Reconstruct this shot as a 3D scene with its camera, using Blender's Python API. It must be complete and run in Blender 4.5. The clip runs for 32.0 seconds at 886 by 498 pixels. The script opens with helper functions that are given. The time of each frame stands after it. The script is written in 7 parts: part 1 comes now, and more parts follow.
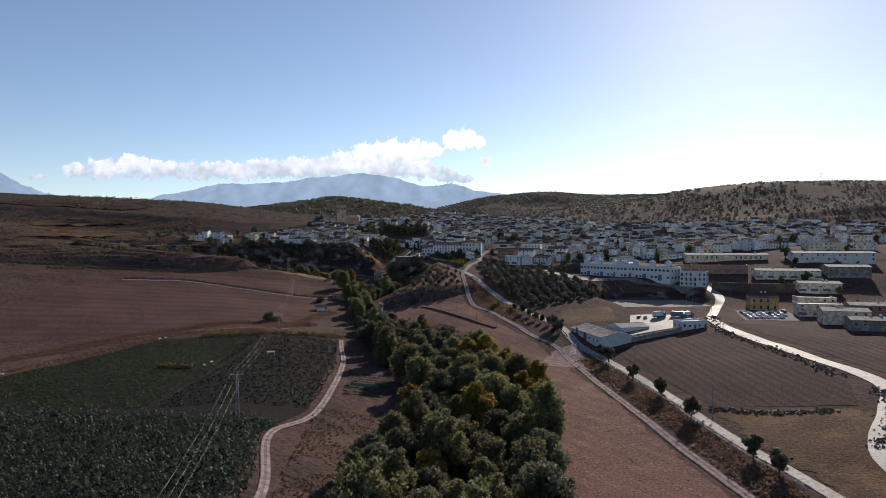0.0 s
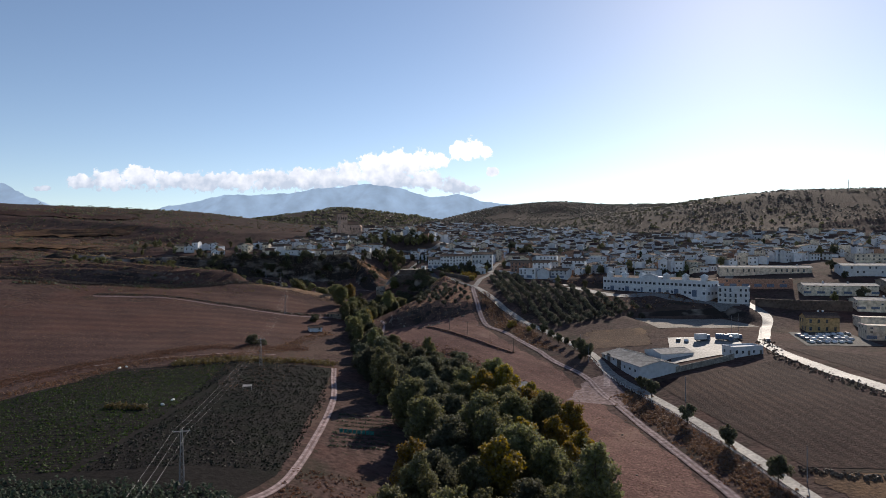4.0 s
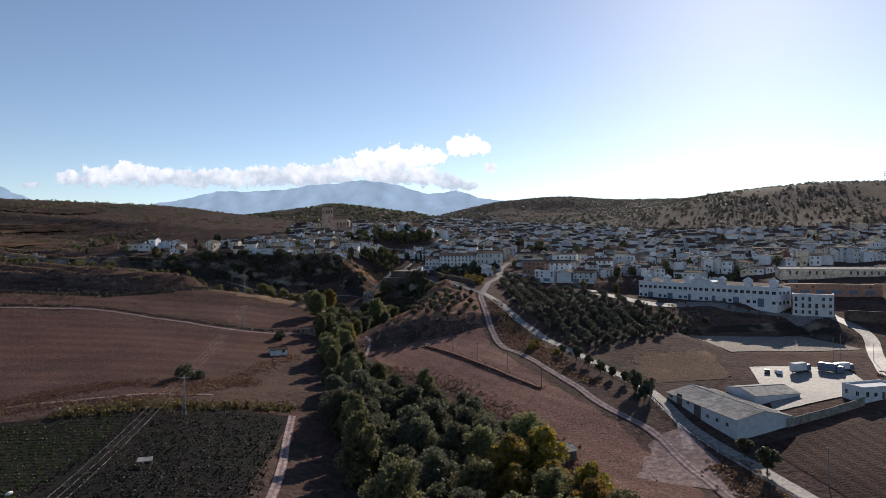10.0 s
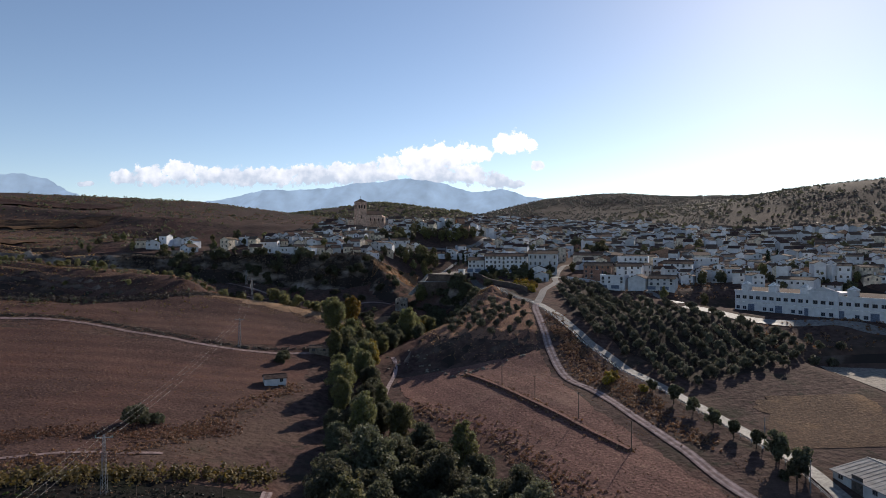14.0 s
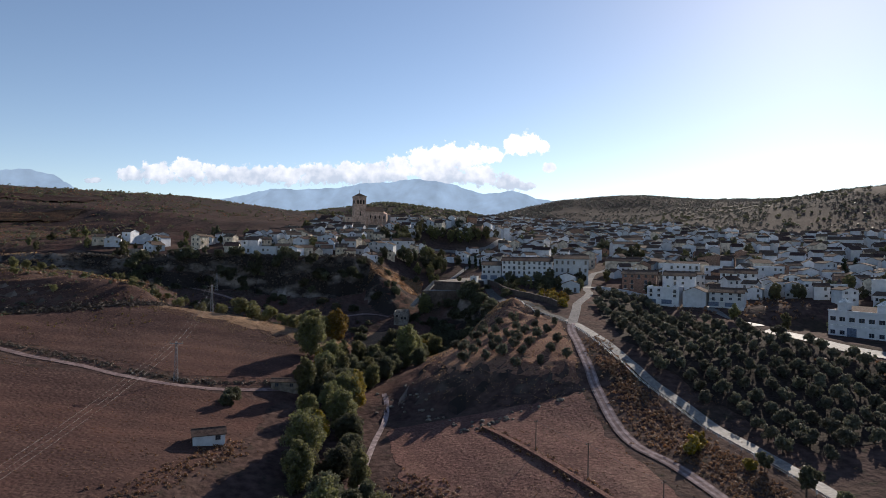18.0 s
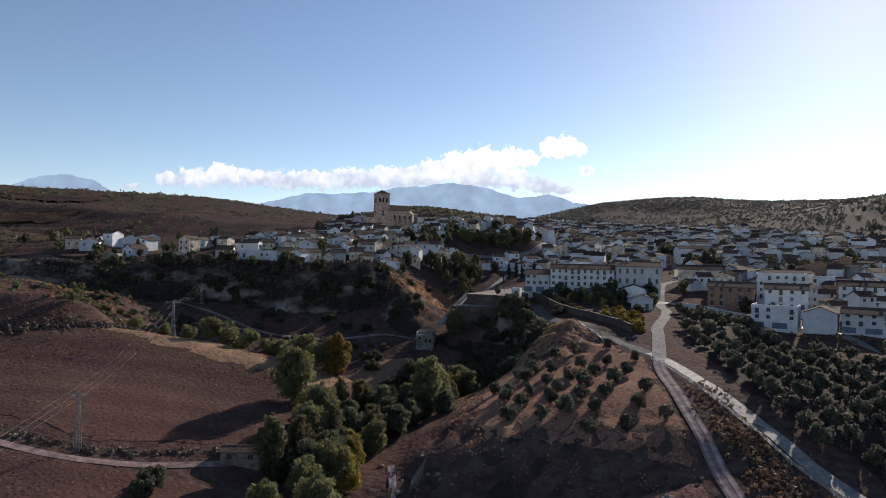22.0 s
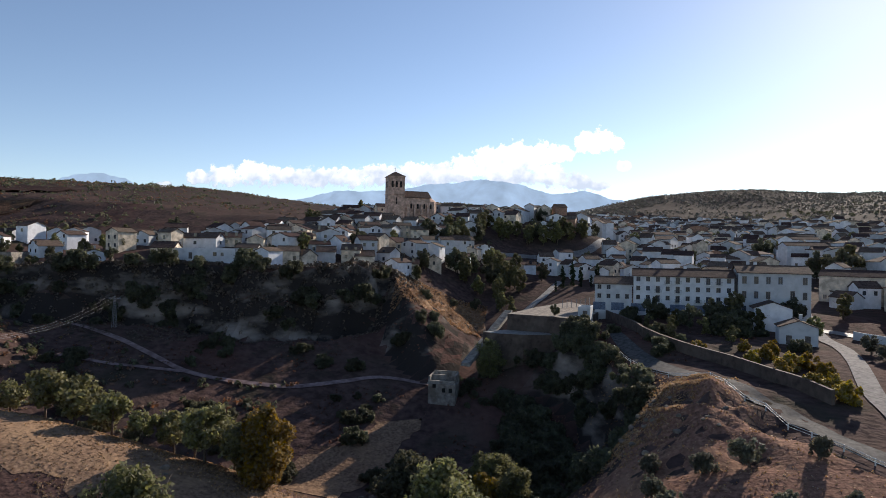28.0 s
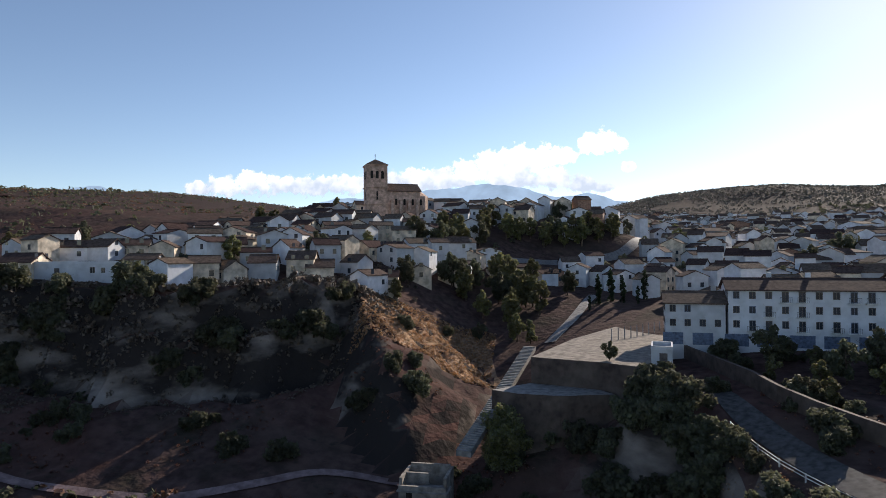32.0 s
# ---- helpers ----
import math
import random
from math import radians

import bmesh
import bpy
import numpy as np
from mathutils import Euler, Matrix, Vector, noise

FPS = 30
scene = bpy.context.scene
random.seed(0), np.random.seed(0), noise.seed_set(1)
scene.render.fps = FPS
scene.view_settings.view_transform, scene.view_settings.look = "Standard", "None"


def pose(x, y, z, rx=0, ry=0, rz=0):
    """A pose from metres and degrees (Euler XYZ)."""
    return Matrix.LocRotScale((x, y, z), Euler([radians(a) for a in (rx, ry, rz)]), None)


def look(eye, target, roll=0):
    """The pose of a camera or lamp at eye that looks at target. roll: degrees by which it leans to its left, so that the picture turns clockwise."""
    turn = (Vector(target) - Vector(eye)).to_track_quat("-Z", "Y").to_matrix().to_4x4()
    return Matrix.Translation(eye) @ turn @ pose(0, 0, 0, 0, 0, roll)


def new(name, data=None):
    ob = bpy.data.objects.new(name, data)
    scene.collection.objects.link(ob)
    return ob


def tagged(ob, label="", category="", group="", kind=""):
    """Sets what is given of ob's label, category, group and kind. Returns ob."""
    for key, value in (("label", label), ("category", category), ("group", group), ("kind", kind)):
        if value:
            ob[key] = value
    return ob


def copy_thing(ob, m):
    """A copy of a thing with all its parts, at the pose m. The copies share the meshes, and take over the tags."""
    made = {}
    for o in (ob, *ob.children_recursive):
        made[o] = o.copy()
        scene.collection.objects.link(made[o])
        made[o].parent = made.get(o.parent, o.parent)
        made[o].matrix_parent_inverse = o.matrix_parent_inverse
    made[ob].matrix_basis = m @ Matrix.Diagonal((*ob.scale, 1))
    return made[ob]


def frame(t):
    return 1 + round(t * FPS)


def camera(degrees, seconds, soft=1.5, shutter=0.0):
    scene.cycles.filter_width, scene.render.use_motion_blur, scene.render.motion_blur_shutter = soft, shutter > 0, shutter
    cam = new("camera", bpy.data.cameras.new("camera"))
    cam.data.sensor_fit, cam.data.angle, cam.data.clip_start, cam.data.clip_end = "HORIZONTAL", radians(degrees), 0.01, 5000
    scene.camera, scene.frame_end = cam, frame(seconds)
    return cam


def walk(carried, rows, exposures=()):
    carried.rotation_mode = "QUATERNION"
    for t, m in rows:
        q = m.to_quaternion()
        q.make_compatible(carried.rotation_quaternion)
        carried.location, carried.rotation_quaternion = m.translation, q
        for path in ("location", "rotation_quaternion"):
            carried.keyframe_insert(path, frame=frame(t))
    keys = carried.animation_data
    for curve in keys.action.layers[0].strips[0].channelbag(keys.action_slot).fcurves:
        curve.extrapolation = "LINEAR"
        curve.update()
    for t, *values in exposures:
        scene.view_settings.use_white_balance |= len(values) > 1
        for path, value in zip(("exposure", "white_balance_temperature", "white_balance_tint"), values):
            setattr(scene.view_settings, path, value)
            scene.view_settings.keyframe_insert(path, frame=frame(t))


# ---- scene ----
cam = camera(70.0, 32.0, 0.7)
PATH = [
    (0, (-4.147, 19.083, 59.871), (-4.006, 21.078, 59.836), -0.2),
    (0.5, (-3.817, 24.842, 59.871), (-3.683, 26.837, 59.84), -0.2),
    (1, (-3.496, 30.615, 59.874), (-3.367, 32.611, 59.846), -0.2),
    (1.5, (-3.193, 36.402, 59.88), (-3.068, 38.398, 59.854), -0.2),
    (2, (-2.921, 42.184, 59.888), (-2.801, 44.18, 59.868), -0.3),
    (2.5, (-2.69, 47.925, 59.897), (-2.573, 49.921, 59.882), -0.3),
    (3, (-2.505, 53.6, 59.905), (-2.39, 55.596, 59.898), -0.3),
    (3.5, (-2.363, 59.211, 59.915), (-2.248, 61.207, 59.913), -0.3),
    (5.5, (-1.926, 81.521, 60.001), (-1.775, 83.515, 60.004), -0.1),
    (6, (-1.81, 87.31, 60.012), (-1.66, 89.305, 60.013), -0.1),
    (6.5, (-1.673, 93.385, 60.021), (-1.526, 95.379, 60.021), -0.1),
    (7, (-1.512, 99.845, 60.032), (-1.367, 101.839, 60.028), -0.1),
    (7.5, (-1.3, 106.77, 60.047), (-1.158, 108.765, 60.039), -0.1),
    (8, (-1.02, 114.202, 60.065), (-0.88, 116.197, 60.057), -0.3),
    (8.5, (-0.659, 122.119, 60.086), (-0.523, 124.115, 60.078), -0.4),
    (9, (-0.229, 130.419, 60.107), (-0.096, 132.415, 60.098), -0.3),
    (9.5, (0.269, 138.928, 60.124), (0.4, 140.924, 60.117), -0.4),
    (10, (0.829, 147.491, 60.137), (0.959, 149.487, 60.13), -0.3),
    (10.5, (1.453, 156.045, 60.144), (1.568, 158.042, 60.139), -0.2),
    (11, (2.112, 164.567, 60.142), (2.226, 166.564, 60.138), -0.1),
    (11.5, (2.765, 173.047, 60.132), (2.868, 175.045, 60.127), -0.2),
    (12, (3.372, 181.451, 60.118), (3.423, 183.451, 60.115), -0.1),
    (12.5, (3.897, 189.719, 60.098), (3.912, 191.719, 60.094), -0.0),
    (13, (4.303, 197.841, 60.077), (4.296, 199.841, 60.072), 0.2),
    (13.5, (4.549, 205.877, 60.069), (4.54, 207.877, 60.061), 0.1),
    (14, (4.671, 213.877, 60.063), (4.659, 215.876, 60.054), 0.0),
    (14.5, (4.695, 221.872, 60.057), (4.68, 223.872, 60.047), 0.2),
    (16.5, (4.451, 253.964, 59.991), (4.421, 255.964, 59.988), 0.4),
    (17, (4.335, 262.066, 59.982), (4.301, 264.065, 59.98), 0.4),
    (17.5, (4.174, 270.275, 59.974), (4.141, 272.275, 59.97), 0.6),
    (18, (4.001, 278.585, 59.963), (3.961, 280.584, 59.96), 0.8),
    (18.5, (3.842, 286.937, 59.951), (3.787, 288.936, 59.951), 0.7),
    (19, (3.7, 295.23, 59.935), (3.63, 297.229, 59.936), 0.8),
    (19.5, (3.572, 303.394, 59.921), (3.493, 305.392, 59.922), 0.9),
    (20, (3.434, 311.396, 59.909), (3.341, 313.394, 59.914), 0.8),
    (20.5, (3.279, 319.246, 59.902), (3.174, 321.243, 59.907), 0.7),
    (21, (3.103, 326.981, 59.899), (2.985, 328.978, 59.905), 0.9),
    (21.5, (2.903, 334.652, 59.901), (2.77, 336.648, 59.908), 0.8),
    (22, (2.665, 342.272, 59.906), (2.516, 344.266, 59.917), 0.9),
    (22.5, (2.359, 349.802, 59.914), (2.194, 351.795, 59.928), 0.9),
    (23, (1.987, 357.247, 59.922), (1.806, 359.238, 59.936), 0.9),
    (23.5, (1.561, 364.628, 59.922), (1.367, 366.619, 59.942), 0.8),
    (24, (1.091, 371.952, 59.919), (0.886, 373.942, 59.942), 0.8),
    (24.5, (0.58, 379.247, 59.915), (0.366, 381.236, 59.941), 0.9),
    (25, (0.044, 386.573, 59.912), (-0.175, 388.56, 59.937), 0.9),
    (25.5, (-0.502, 394.032, 59.916), (-0.719, 396.02, 59.937), 1.0),
    (27.5, (-2.659, 424.847, 60.036), (-2.897, 426.833, 60.043), 1.1),
    (28, (-3.13, 432.942, 60.052), (-3.379, 434.927, 60.056), 0.9),
    (28.5, (-3.556, 441.42, 60.077), (-3.815, 443.403, 60.079), 0.9),
    (29, (-3.939, 450.13, 60.095), (-4.205, 452.112, 60.096), 0.7),
    (29.5, (-4.333, 458.882, 60.105), (-4.606, 460.863, 60.105), 0.7),
    (30, (-4.783, 467.517, 60.106), (-5.062, 469.498, 60.104), 0.6),
    (30.5, (-5.322, 475.982, 60.099), (-5.606, 477.962, 60.1), 0.4),
    (31, (-5.982, 484.281, 60.089), (-6.268, 486.261, 60.09), 0.3),
    (31.5, (-6.78, 492.478, 60.078), (-7.059, 494.458, 60.097), 0.1),
    (32, (-7.648, 500.617, 60.068), (-7.909, 502.6, 60.092), -0.4),
]
walk(cam, [(t, look(eye, target, roll)) for t, eye, target, roll in PATH], ((0, 0.22, 6400, 13), (23, 0.31, 6400, 13), (29, 0.47, 6400, 13), (32, 0.46, 6400, 13)))

# ---- light ----
SUN_AZ, SUN_EL = radians(30), radians(23.5)
world = bpy.data.worlds.new("world")
scene.world = world
world.use_nodes = True
wn = world.node_tree.nodes
sky = wn.new("ShaderNodeTexSky")
sky.sky_type = "NISHITA"
sky.sun_disc = False
sky.sun_elevation, sky.sun_rotation = SUN_EL, SUN_AZ
sky.altitude, sky.air_density, sky.dust_density, sky.ozone_density = 1500, 0.92, 0.45, 0.7
world.node_tree.links.new(sky.outputs[0], wn["Background"].inputs[0])
wn["Background"].inputs[1].default_value = 0.104
sun = new("sun", bpy.data.lights.new("sun", "SUN"))
sun.data.energy, sun.data.angle, sun.data.color = 5.0, radians(0.55), (1.0, 0.89, 0.74)
sun.matrix_world = look((0, 0, 0), (-math.sin(SUN_AZ) * math.cos(SUN_EL), -math.cos(SUN_AZ) * math.cos(SUN_EL), -math.sin(SUN_EL)))

# ---- materials ----


def material(name, base, rough=0.85, spots=(), scale=0.3, bump=0.0, bump_scale=4.0, metal=0.0, vary=0.0, island=0.0, spec=0.3, stretch=(1, 1, 1), lines=None, grain_range=(0.33, 0.67)):
    """A procedural surface: base colour, then (colour, amount, scale, threshold) patches of noise, grain relief, and a shift per object or island."""
    m = bpy.data.materials.new(name)
    m.use_nodes = True
    nt = m.node_tree
    n, link = nt.nodes, nt.links.new
    b = n["Principled BSDF"]
    b.inputs["Roughness"].default_value, b.inputs["Metallic"].default_value = rough, metal
    b.inputs["Specular IOR Level"].default_value = spec
    geo = n.new("ShaderNodeNewGeometry")
    mp = n.new("ShaderNodeMapping")
    mp.inputs["Scale"].default_value = stretch
    link(geo.outputs["Position"], mp.inputs["Vector"])
    grain = n.new("ShaderNodeTexNoise")
    grain.inputs["Scale"].default_value, grain.inputs["Detail"].default_value = scale, 6
    link(mp.outputs[0], grain.inputs["Vector"])
    mix = n.new("ShaderNodeMix")
    mix.data_type = "RGBA"
    mix.inputs[6].default_value = [c * 0.62 for c in base] + [1]
    mix.inputs[7].default_value = [min(1, c * 1.38) for c in base] + [1]
    contrast = n.new("ShaderNodeMapRange")
    contrast.inputs["From Min"].default_value, contrast.inputs["From Max"].default_value = grain_range
    link(grain.outputs["Fac"], contrast.inputs["Value"])
    link(contrast.outputs[0], mix.inputs[0])
    out = mix.outputs[2]
    for colour, amount, sc, threshold in spots:
        tex = n.new("ShaderNodeTexNoise")
        tex.inputs["Scale"].default_value, tex.inputs["Detail"].default_value, tex.inputs["Roughness"].default_value = sc, 5, 0.6
        link(mp.outputs[0], tex.inputs["Vector"])
        ramp = n.new("ShaderNodeMapRange")
        ramp.inputs["From Min"].default_value, ramp.inputs["From Max"].default_value = threshold, threshold + 0.14
        ramp.inputs["To Max"].default_value = amount
        link(tex.outputs["Fac"], ramp.inputs["Value"])
        over = n.new("ShaderNodeMix")
        over.data_type = "RGBA"
        over.inputs[7].default_value = list(colour) + [1]
        link(ramp.outputs[0], over.inputs[0])
        link(out, over.inputs[6])
        out = over.outputs[2]
    if lines:
        angle, size, amount, dark = lines
        turned = n.new("ShaderNodeMapping")
        turned.inputs["Rotation"].default_value = (0, 0, radians(angle))
        link(geo.outputs["Position"], turned.inputs["Vector"])
        wave = n.new("ShaderNodeTexWave")
        wave.inputs["Scale"].default_value, wave.inputs["Distortion"].default_value, wave.inputs["Detail"].default_value, wave.inputs["Detail Scale"].default_value = size, 2.6, 4, 0.8
        link(turned.outputs[0], wave.inputs["Vector"])
        k = n.new("ShaderNodeMath")
        k.operation = "MULTIPLY"
        k.inputs[1].default_value = amount
        link(wave.outputs["Fac"], k.inputs[0])
        over = n.new("ShaderNodeMix")
        over.data_type = "RGBA"
        over.inputs[7].default_value = list(dark) + [1]
        link(k.outputs[0], over.inputs[0])
        link(out, over.inputs[6])
        out = over.outputs[2]
    if vary or island:
        hsv = n.new("ShaderNodeHueSaturation")
        info = n.new("ShaderNodeObjectInfo")
        source = info.outputs["Random"] if vary else geo.outputs["Random Per Island"]
        amount = vary or island
        for socket, k in (("Value", amount), ("Hue", amount * 0.07)):
            r = n.new("ShaderNodeMapRange")
            mid = 1.0 if socket == "Value" else 0.5
            r.inputs["To Min"].default_value, r.inputs["To Max"].default_value = mid - k, mid + k
            link(source, r.inputs["Value"])
            link(r.outputs[0], hsv.inputs[socket])
        if vary and island:
            r = n.new("ShaderNodeMapRange")
            r.inputs["To Min"].default_value, r.inputs["To Max"].default_value = 1 - island, 1 + island
            link(geo.outputs["Random Per Island"], r.inputs["Value"])
            link(r.outputs[0], hsv.inputs["Saturation"])
        link(out, hsv.inputs["Color"])
        out = hsv.outputs[0]
    link(out, b.inputs["Base Color"])
    if bump:
        fine = n.new("ShaderNodeTexNoise")
        fine.inputs["Scale"].default_value, fine.inputs["Detail"].default_value = bump_scale, 5
        link(mp.outputs[0], fine.inputs["Vector"])
        bp = n.new("ShaderNodeBump")
        bp.inputs["Strength"].default_value, bp.inputs["Distance"].default_value = 0.8, bump
        link(fine.outputs["Fac"], bp.inputs["Height"])
        link(bp.outputs[0], b.inputs["Normal"])
    return m


def leaf_material(name, base, vary=0.25, thin=0.42):
    m = material(name, base, 0.65, scale=0.9, vary=vary, island=0.3, spec=0.2)
    nt = m.node_tree
    b, out = nt.nodes["Principled BSDF"], nt.nodes["Material Output"]
    tr, add = nt.nodes.new("ShaderNodeBsdfTranslucent"), nt.nodes.new("ShaderNodeMixShader")
    add.inputs[0].default_value = thin
    nt.links.new(b.inputs["Base Color"].links[0].from_socket, tr.inputs["Color"])
    nt.links.new(b.outputs[0], add.inputs[1])
    nt.links.new(tr.outputs[0], add.inputs[2])
    nt.links.new(add.outputs[0], out.inputs["Surface"])
    return m


def land_material():
    """Dry earth with grass and scrub on the flats, pale bare rock where the land is steep."""
    m = material("dry_land", (0.076, 0.049, 0.043), 0.95, spots=(
        ((0.105, 0.072, 0.057), 0.7, 0.035, 0.51), ((0.045, 0.040, 0.029), 0.8, 0.06, 0.54),
        ((0.110, 0.055, 0.044), 0.6, 0.02, 0.52), ((0.030, 0.032, 0.022), 0.8, 0.35, 0.58)), scale=0.5, bump=0.5, bump_scale=0.7, spec=0.022)
    nt = m.node_tree
    n, link = nt.nodes, nt.links.new
    b = n["Principled BSDF"]
    geo = n.new("ShaderNodeNewGeometry")
    sep = n.new("ShaderNodeSeparateXYZ")
    link(geo.outputs["True Normal"], sep.inputs[0])
    tex = n.new("ShaderNodeTexNoise")
    tex.inputs["Scale"].default_value, tex.inputs["Detail"].default_value = 0.06, 9
    mp = n.new("ShaderNodeMapping")
    mp.inputs["Scale"].default_value = (1, 1, 2.4)
    link(geo.outputs["Position"], mp.inputs[0])
    link(mp.outputs[0], tex.inputs["Vector"])
    steep = n.new("ShaderNodeMath")
    steep.operation = "MULTIPLY_ADD"
    steep.inputs[1].default_value, steep.inputs[2].default_value = 0.5, -0.22
    link(tex.outputs["Fac"], steep.inputs[0])
    total = n.new("ShaderNodeMath")
    link(sep.outputs["Z"], total.inputs[0])
    link(steep.outputs[0], total.inputs[1])
    ramp = n.new("ShaderNodeMapRange")
    ramp.inputs["From Min"].default_value, ramp.inputs["From Max"].default_value = 0.84, 0.68
    link(total.outputs[0], ramp.inputs["Value"])
    rock = n.new("ShaderNodeValToRGB")
    rock.color_ramp.elements[0].color, rock.color_ramp.elements[0].position = (0.036, 0.03, 0.027, 1), 0.49
    rock.color_ramp.elements[1].color, rock.color_ramp.elements[1].position = (0.30, 0.25, 0.21, 1), 0.68
    link(tex.outputs["Fac"], rock.inputs[0])
    mix = n.new("ShaderNodeMix")
    mix.data_type = "RGBA"
    link(ramp.outputs[0], mix.inputs[0])
    place = n.new("ShaderNodeSeparateXYZ")
    link(geo.outputs["Position"], place.inputs[0])
    country = n.new("ShaderNodeMapRange")
    country.inputs["From Min"].default_value, country.inputs["From Max"].default_value, country.inputs["To Max"].default_value = 700, 1000, 0.8
    link(place.outputs["Y"], country.inputs["Value"])
    grove = n.new("ShaderNodeMix")
    grove.data_type = "RGBA"
    grove.inputs[7].default_value = (0.054, 0.044, 0.04, 1)
    link(country.outputs[0], grove.inputs[0])
    link(b.inputs["Base Color"].links[0].from_socket, grove.inputs[6])
    link(grove.outputs[2], mix.inputs[6])
    link(rock.outputs[0], mix.inputs[7])
    link(mix.outputs[2], b.inputs["Base Color"])
    return m


M_LAND = land_material()
M_PLOUGH = material("ploughed_soil", (0.051, 0.029, 0.025), 0.95, (((0.074, 0.043, 0.035), 0.6, 0.05, 0.5), ((0.025, 0.015, 0.012), 0.5, 0.5, 0.55), ((0.112, 0.060, 0.041), 0.5, 0.018, 0.53), ((0.017, 0.011, 0.011), 0.75, 1.1, 0.55), ((0.092, 0.058, 0.045), 0.6, 0.8, 0.57)), 1.6, 0.35, 1.6, lines=(2, 0.085, 0.62, (0.021, 0.011, 0.011)), spec=0.045)
M_STUBBLE = material("stubble_field", (0.084, 0.050, 0.043), 0.95, (((0.129, 0.079, 0.063), 0.6, 0.03, 0.5), ((0.046, 0.027, 0.025), 0.6, 0.25, 0.55), ((0.104, 0.050, 0.040), 0.6, 0.015, 0.5), ((0.048, 0.037, 0.027), 0.5, 0.9, 0.58), ((0.032, 0.022, 0.017), 0.75, 1.1, 0.55), ((0.160, 0.104, 0.078), 0.6, 0.8, 0.57)), 1.6, 0.3, 1.2, lines=(82, 0.03, 0.42, (0.048, 0.028, 0.025)), spec=0.045)
M_REDSOIL = material("red_dry_grass", (0.161, 0.085, 0.070), 0.95, (((0.245, 0.149, 0.113), 0.6, 0.05, 0.52), ((0.089, 0.048, 0.041), 0.6, 0.12, 0.55), ((0.067, 0.056, 0.036), 0.5, 0.5, 0.6), ((0.056, 0.032, 0.026), 0.75, 1.1, 0.55), ((0.301, 0.190, 0.132), 0.6, 0.8, 0.57)), 1.6, 0.25, 1.2, lines=(-25, 0.05, 0.3, (0.095, 0.050, 0.043)), spec=0.045)
M_MOUND = material("golden_dry_slope", (0.195, 0.103, 0.073), 0.95, (((0.281, 0.164, 0.105), 0.7, 0.06, 0.5), ((0.101, 0.058, 0.043), 0.6, 0.14, 0.56), ((0.078, 0.058, 0.037), 0.5, 0.5, 0.6), ((0.062, 0.039, 0.027), 0.7, 1.1, 0.57), ((0.343, 0.211, 0.129), 0.6, 0.8, 0.56)), 1.6, 0.3, 1.2, spec=0.045)
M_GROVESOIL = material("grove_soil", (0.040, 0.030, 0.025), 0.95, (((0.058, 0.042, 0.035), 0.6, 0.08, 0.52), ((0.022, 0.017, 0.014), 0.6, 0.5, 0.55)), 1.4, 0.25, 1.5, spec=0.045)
# Dry ochre soil made paler: sun on the banks is put into the colour.
M_BANK = material("sunlit_bank_soil", (0.20, 0.128, 0.085), 0.95, (((0.31, 0.2, 0.12), 0.7, 0.07, 0.5), ((0.11, 0.07, 0.05), 0.6, 0.3, 0.55), ((0.36, 0.24, 0.14), 0.6, 0.9, 0.56)), 1.6, 0.3, 1.2, spec=0.045)
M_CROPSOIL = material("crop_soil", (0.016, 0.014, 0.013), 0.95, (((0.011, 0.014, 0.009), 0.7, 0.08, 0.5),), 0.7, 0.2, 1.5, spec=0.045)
M_OCHRE = material("ochre_rough_grass", (0.091, 0.054, 0.036), 0.95, (((0.195, 0.116, 0.061), 0.6, 0.06, 0.5), ((0.067, 0.036, 0.023), 0.7, 0.14, 0.55), ((0.043, 0.033, 0.020), 0.6, 0.5, 0.58), ((0.036, 0.023, 0.020), 0.75, 1.1, 0.55), ((0.219, 0.139, 0.087), 0.6, 0.8, 0.57)), 1.6, 0.3, 1.2, spec=0.045)
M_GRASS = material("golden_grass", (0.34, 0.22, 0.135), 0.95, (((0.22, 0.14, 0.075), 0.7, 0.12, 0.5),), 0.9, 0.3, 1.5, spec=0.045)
M_RUT = material("worn_rut", (0.30, 0.235, 0.230), 0.95, (((0.2, 0.15, 0.141), 0.6, 0.3, 0.5),), 0.7, 0.08, 3, spec=0.045)
M_LANE = material("dark_asphalt", (0.075, 0.072, 0.07), 0.9, (((0.11, 0.1, 0.095), 0.6, 0.2, 0.5),), 1.2, 0.01, 12, spec=0.1)
M_DIRT = material("pale_dirt", (0.215, 0.155, 0.147), 0.95, (((0.14, 0.095, 0.090), 0.6, 0.3, 0.5),), 0.7, 0.08, 3, spec=0.045)
M_ASPHALT = material("worn_asphalt", (0.15, 0.143, 0.137), 0.72, (((0.23, 0.215, 0.2), 0.6, 0.2, 0.5), ((0.09, 0.085, 0.08), 0.6, 0.6, 0.56)), 1.2, 0.01, 12, spec=0.38)
M_TOWNROAD = material("worn_street", (0.15, 0.14, 0.14), 0.9, (((0.21, 0.195, 0.185), 0.6, 0.2, 0.5), ((0.09, 0.085, 0.08), 0.6, 0.6, 0.56)), 1.2, 0.01, 12, spec=0.1)
M_CONCRETE = material("concrete", (0.21, 0.195, 0.18), 0.75, (((0.24, 0.225, 0.2), 0.6, 0.4, 0.52),), 1.0, 0.02, 6)
M_GRAVEL = material("gravel_yard", (0.235, 0.205, 0.175), 0.9, (((0.25, 0.22, 0.19), 0.6, 0.1, 0.5),), 1.0, 0.05, 5, spec=0.045)
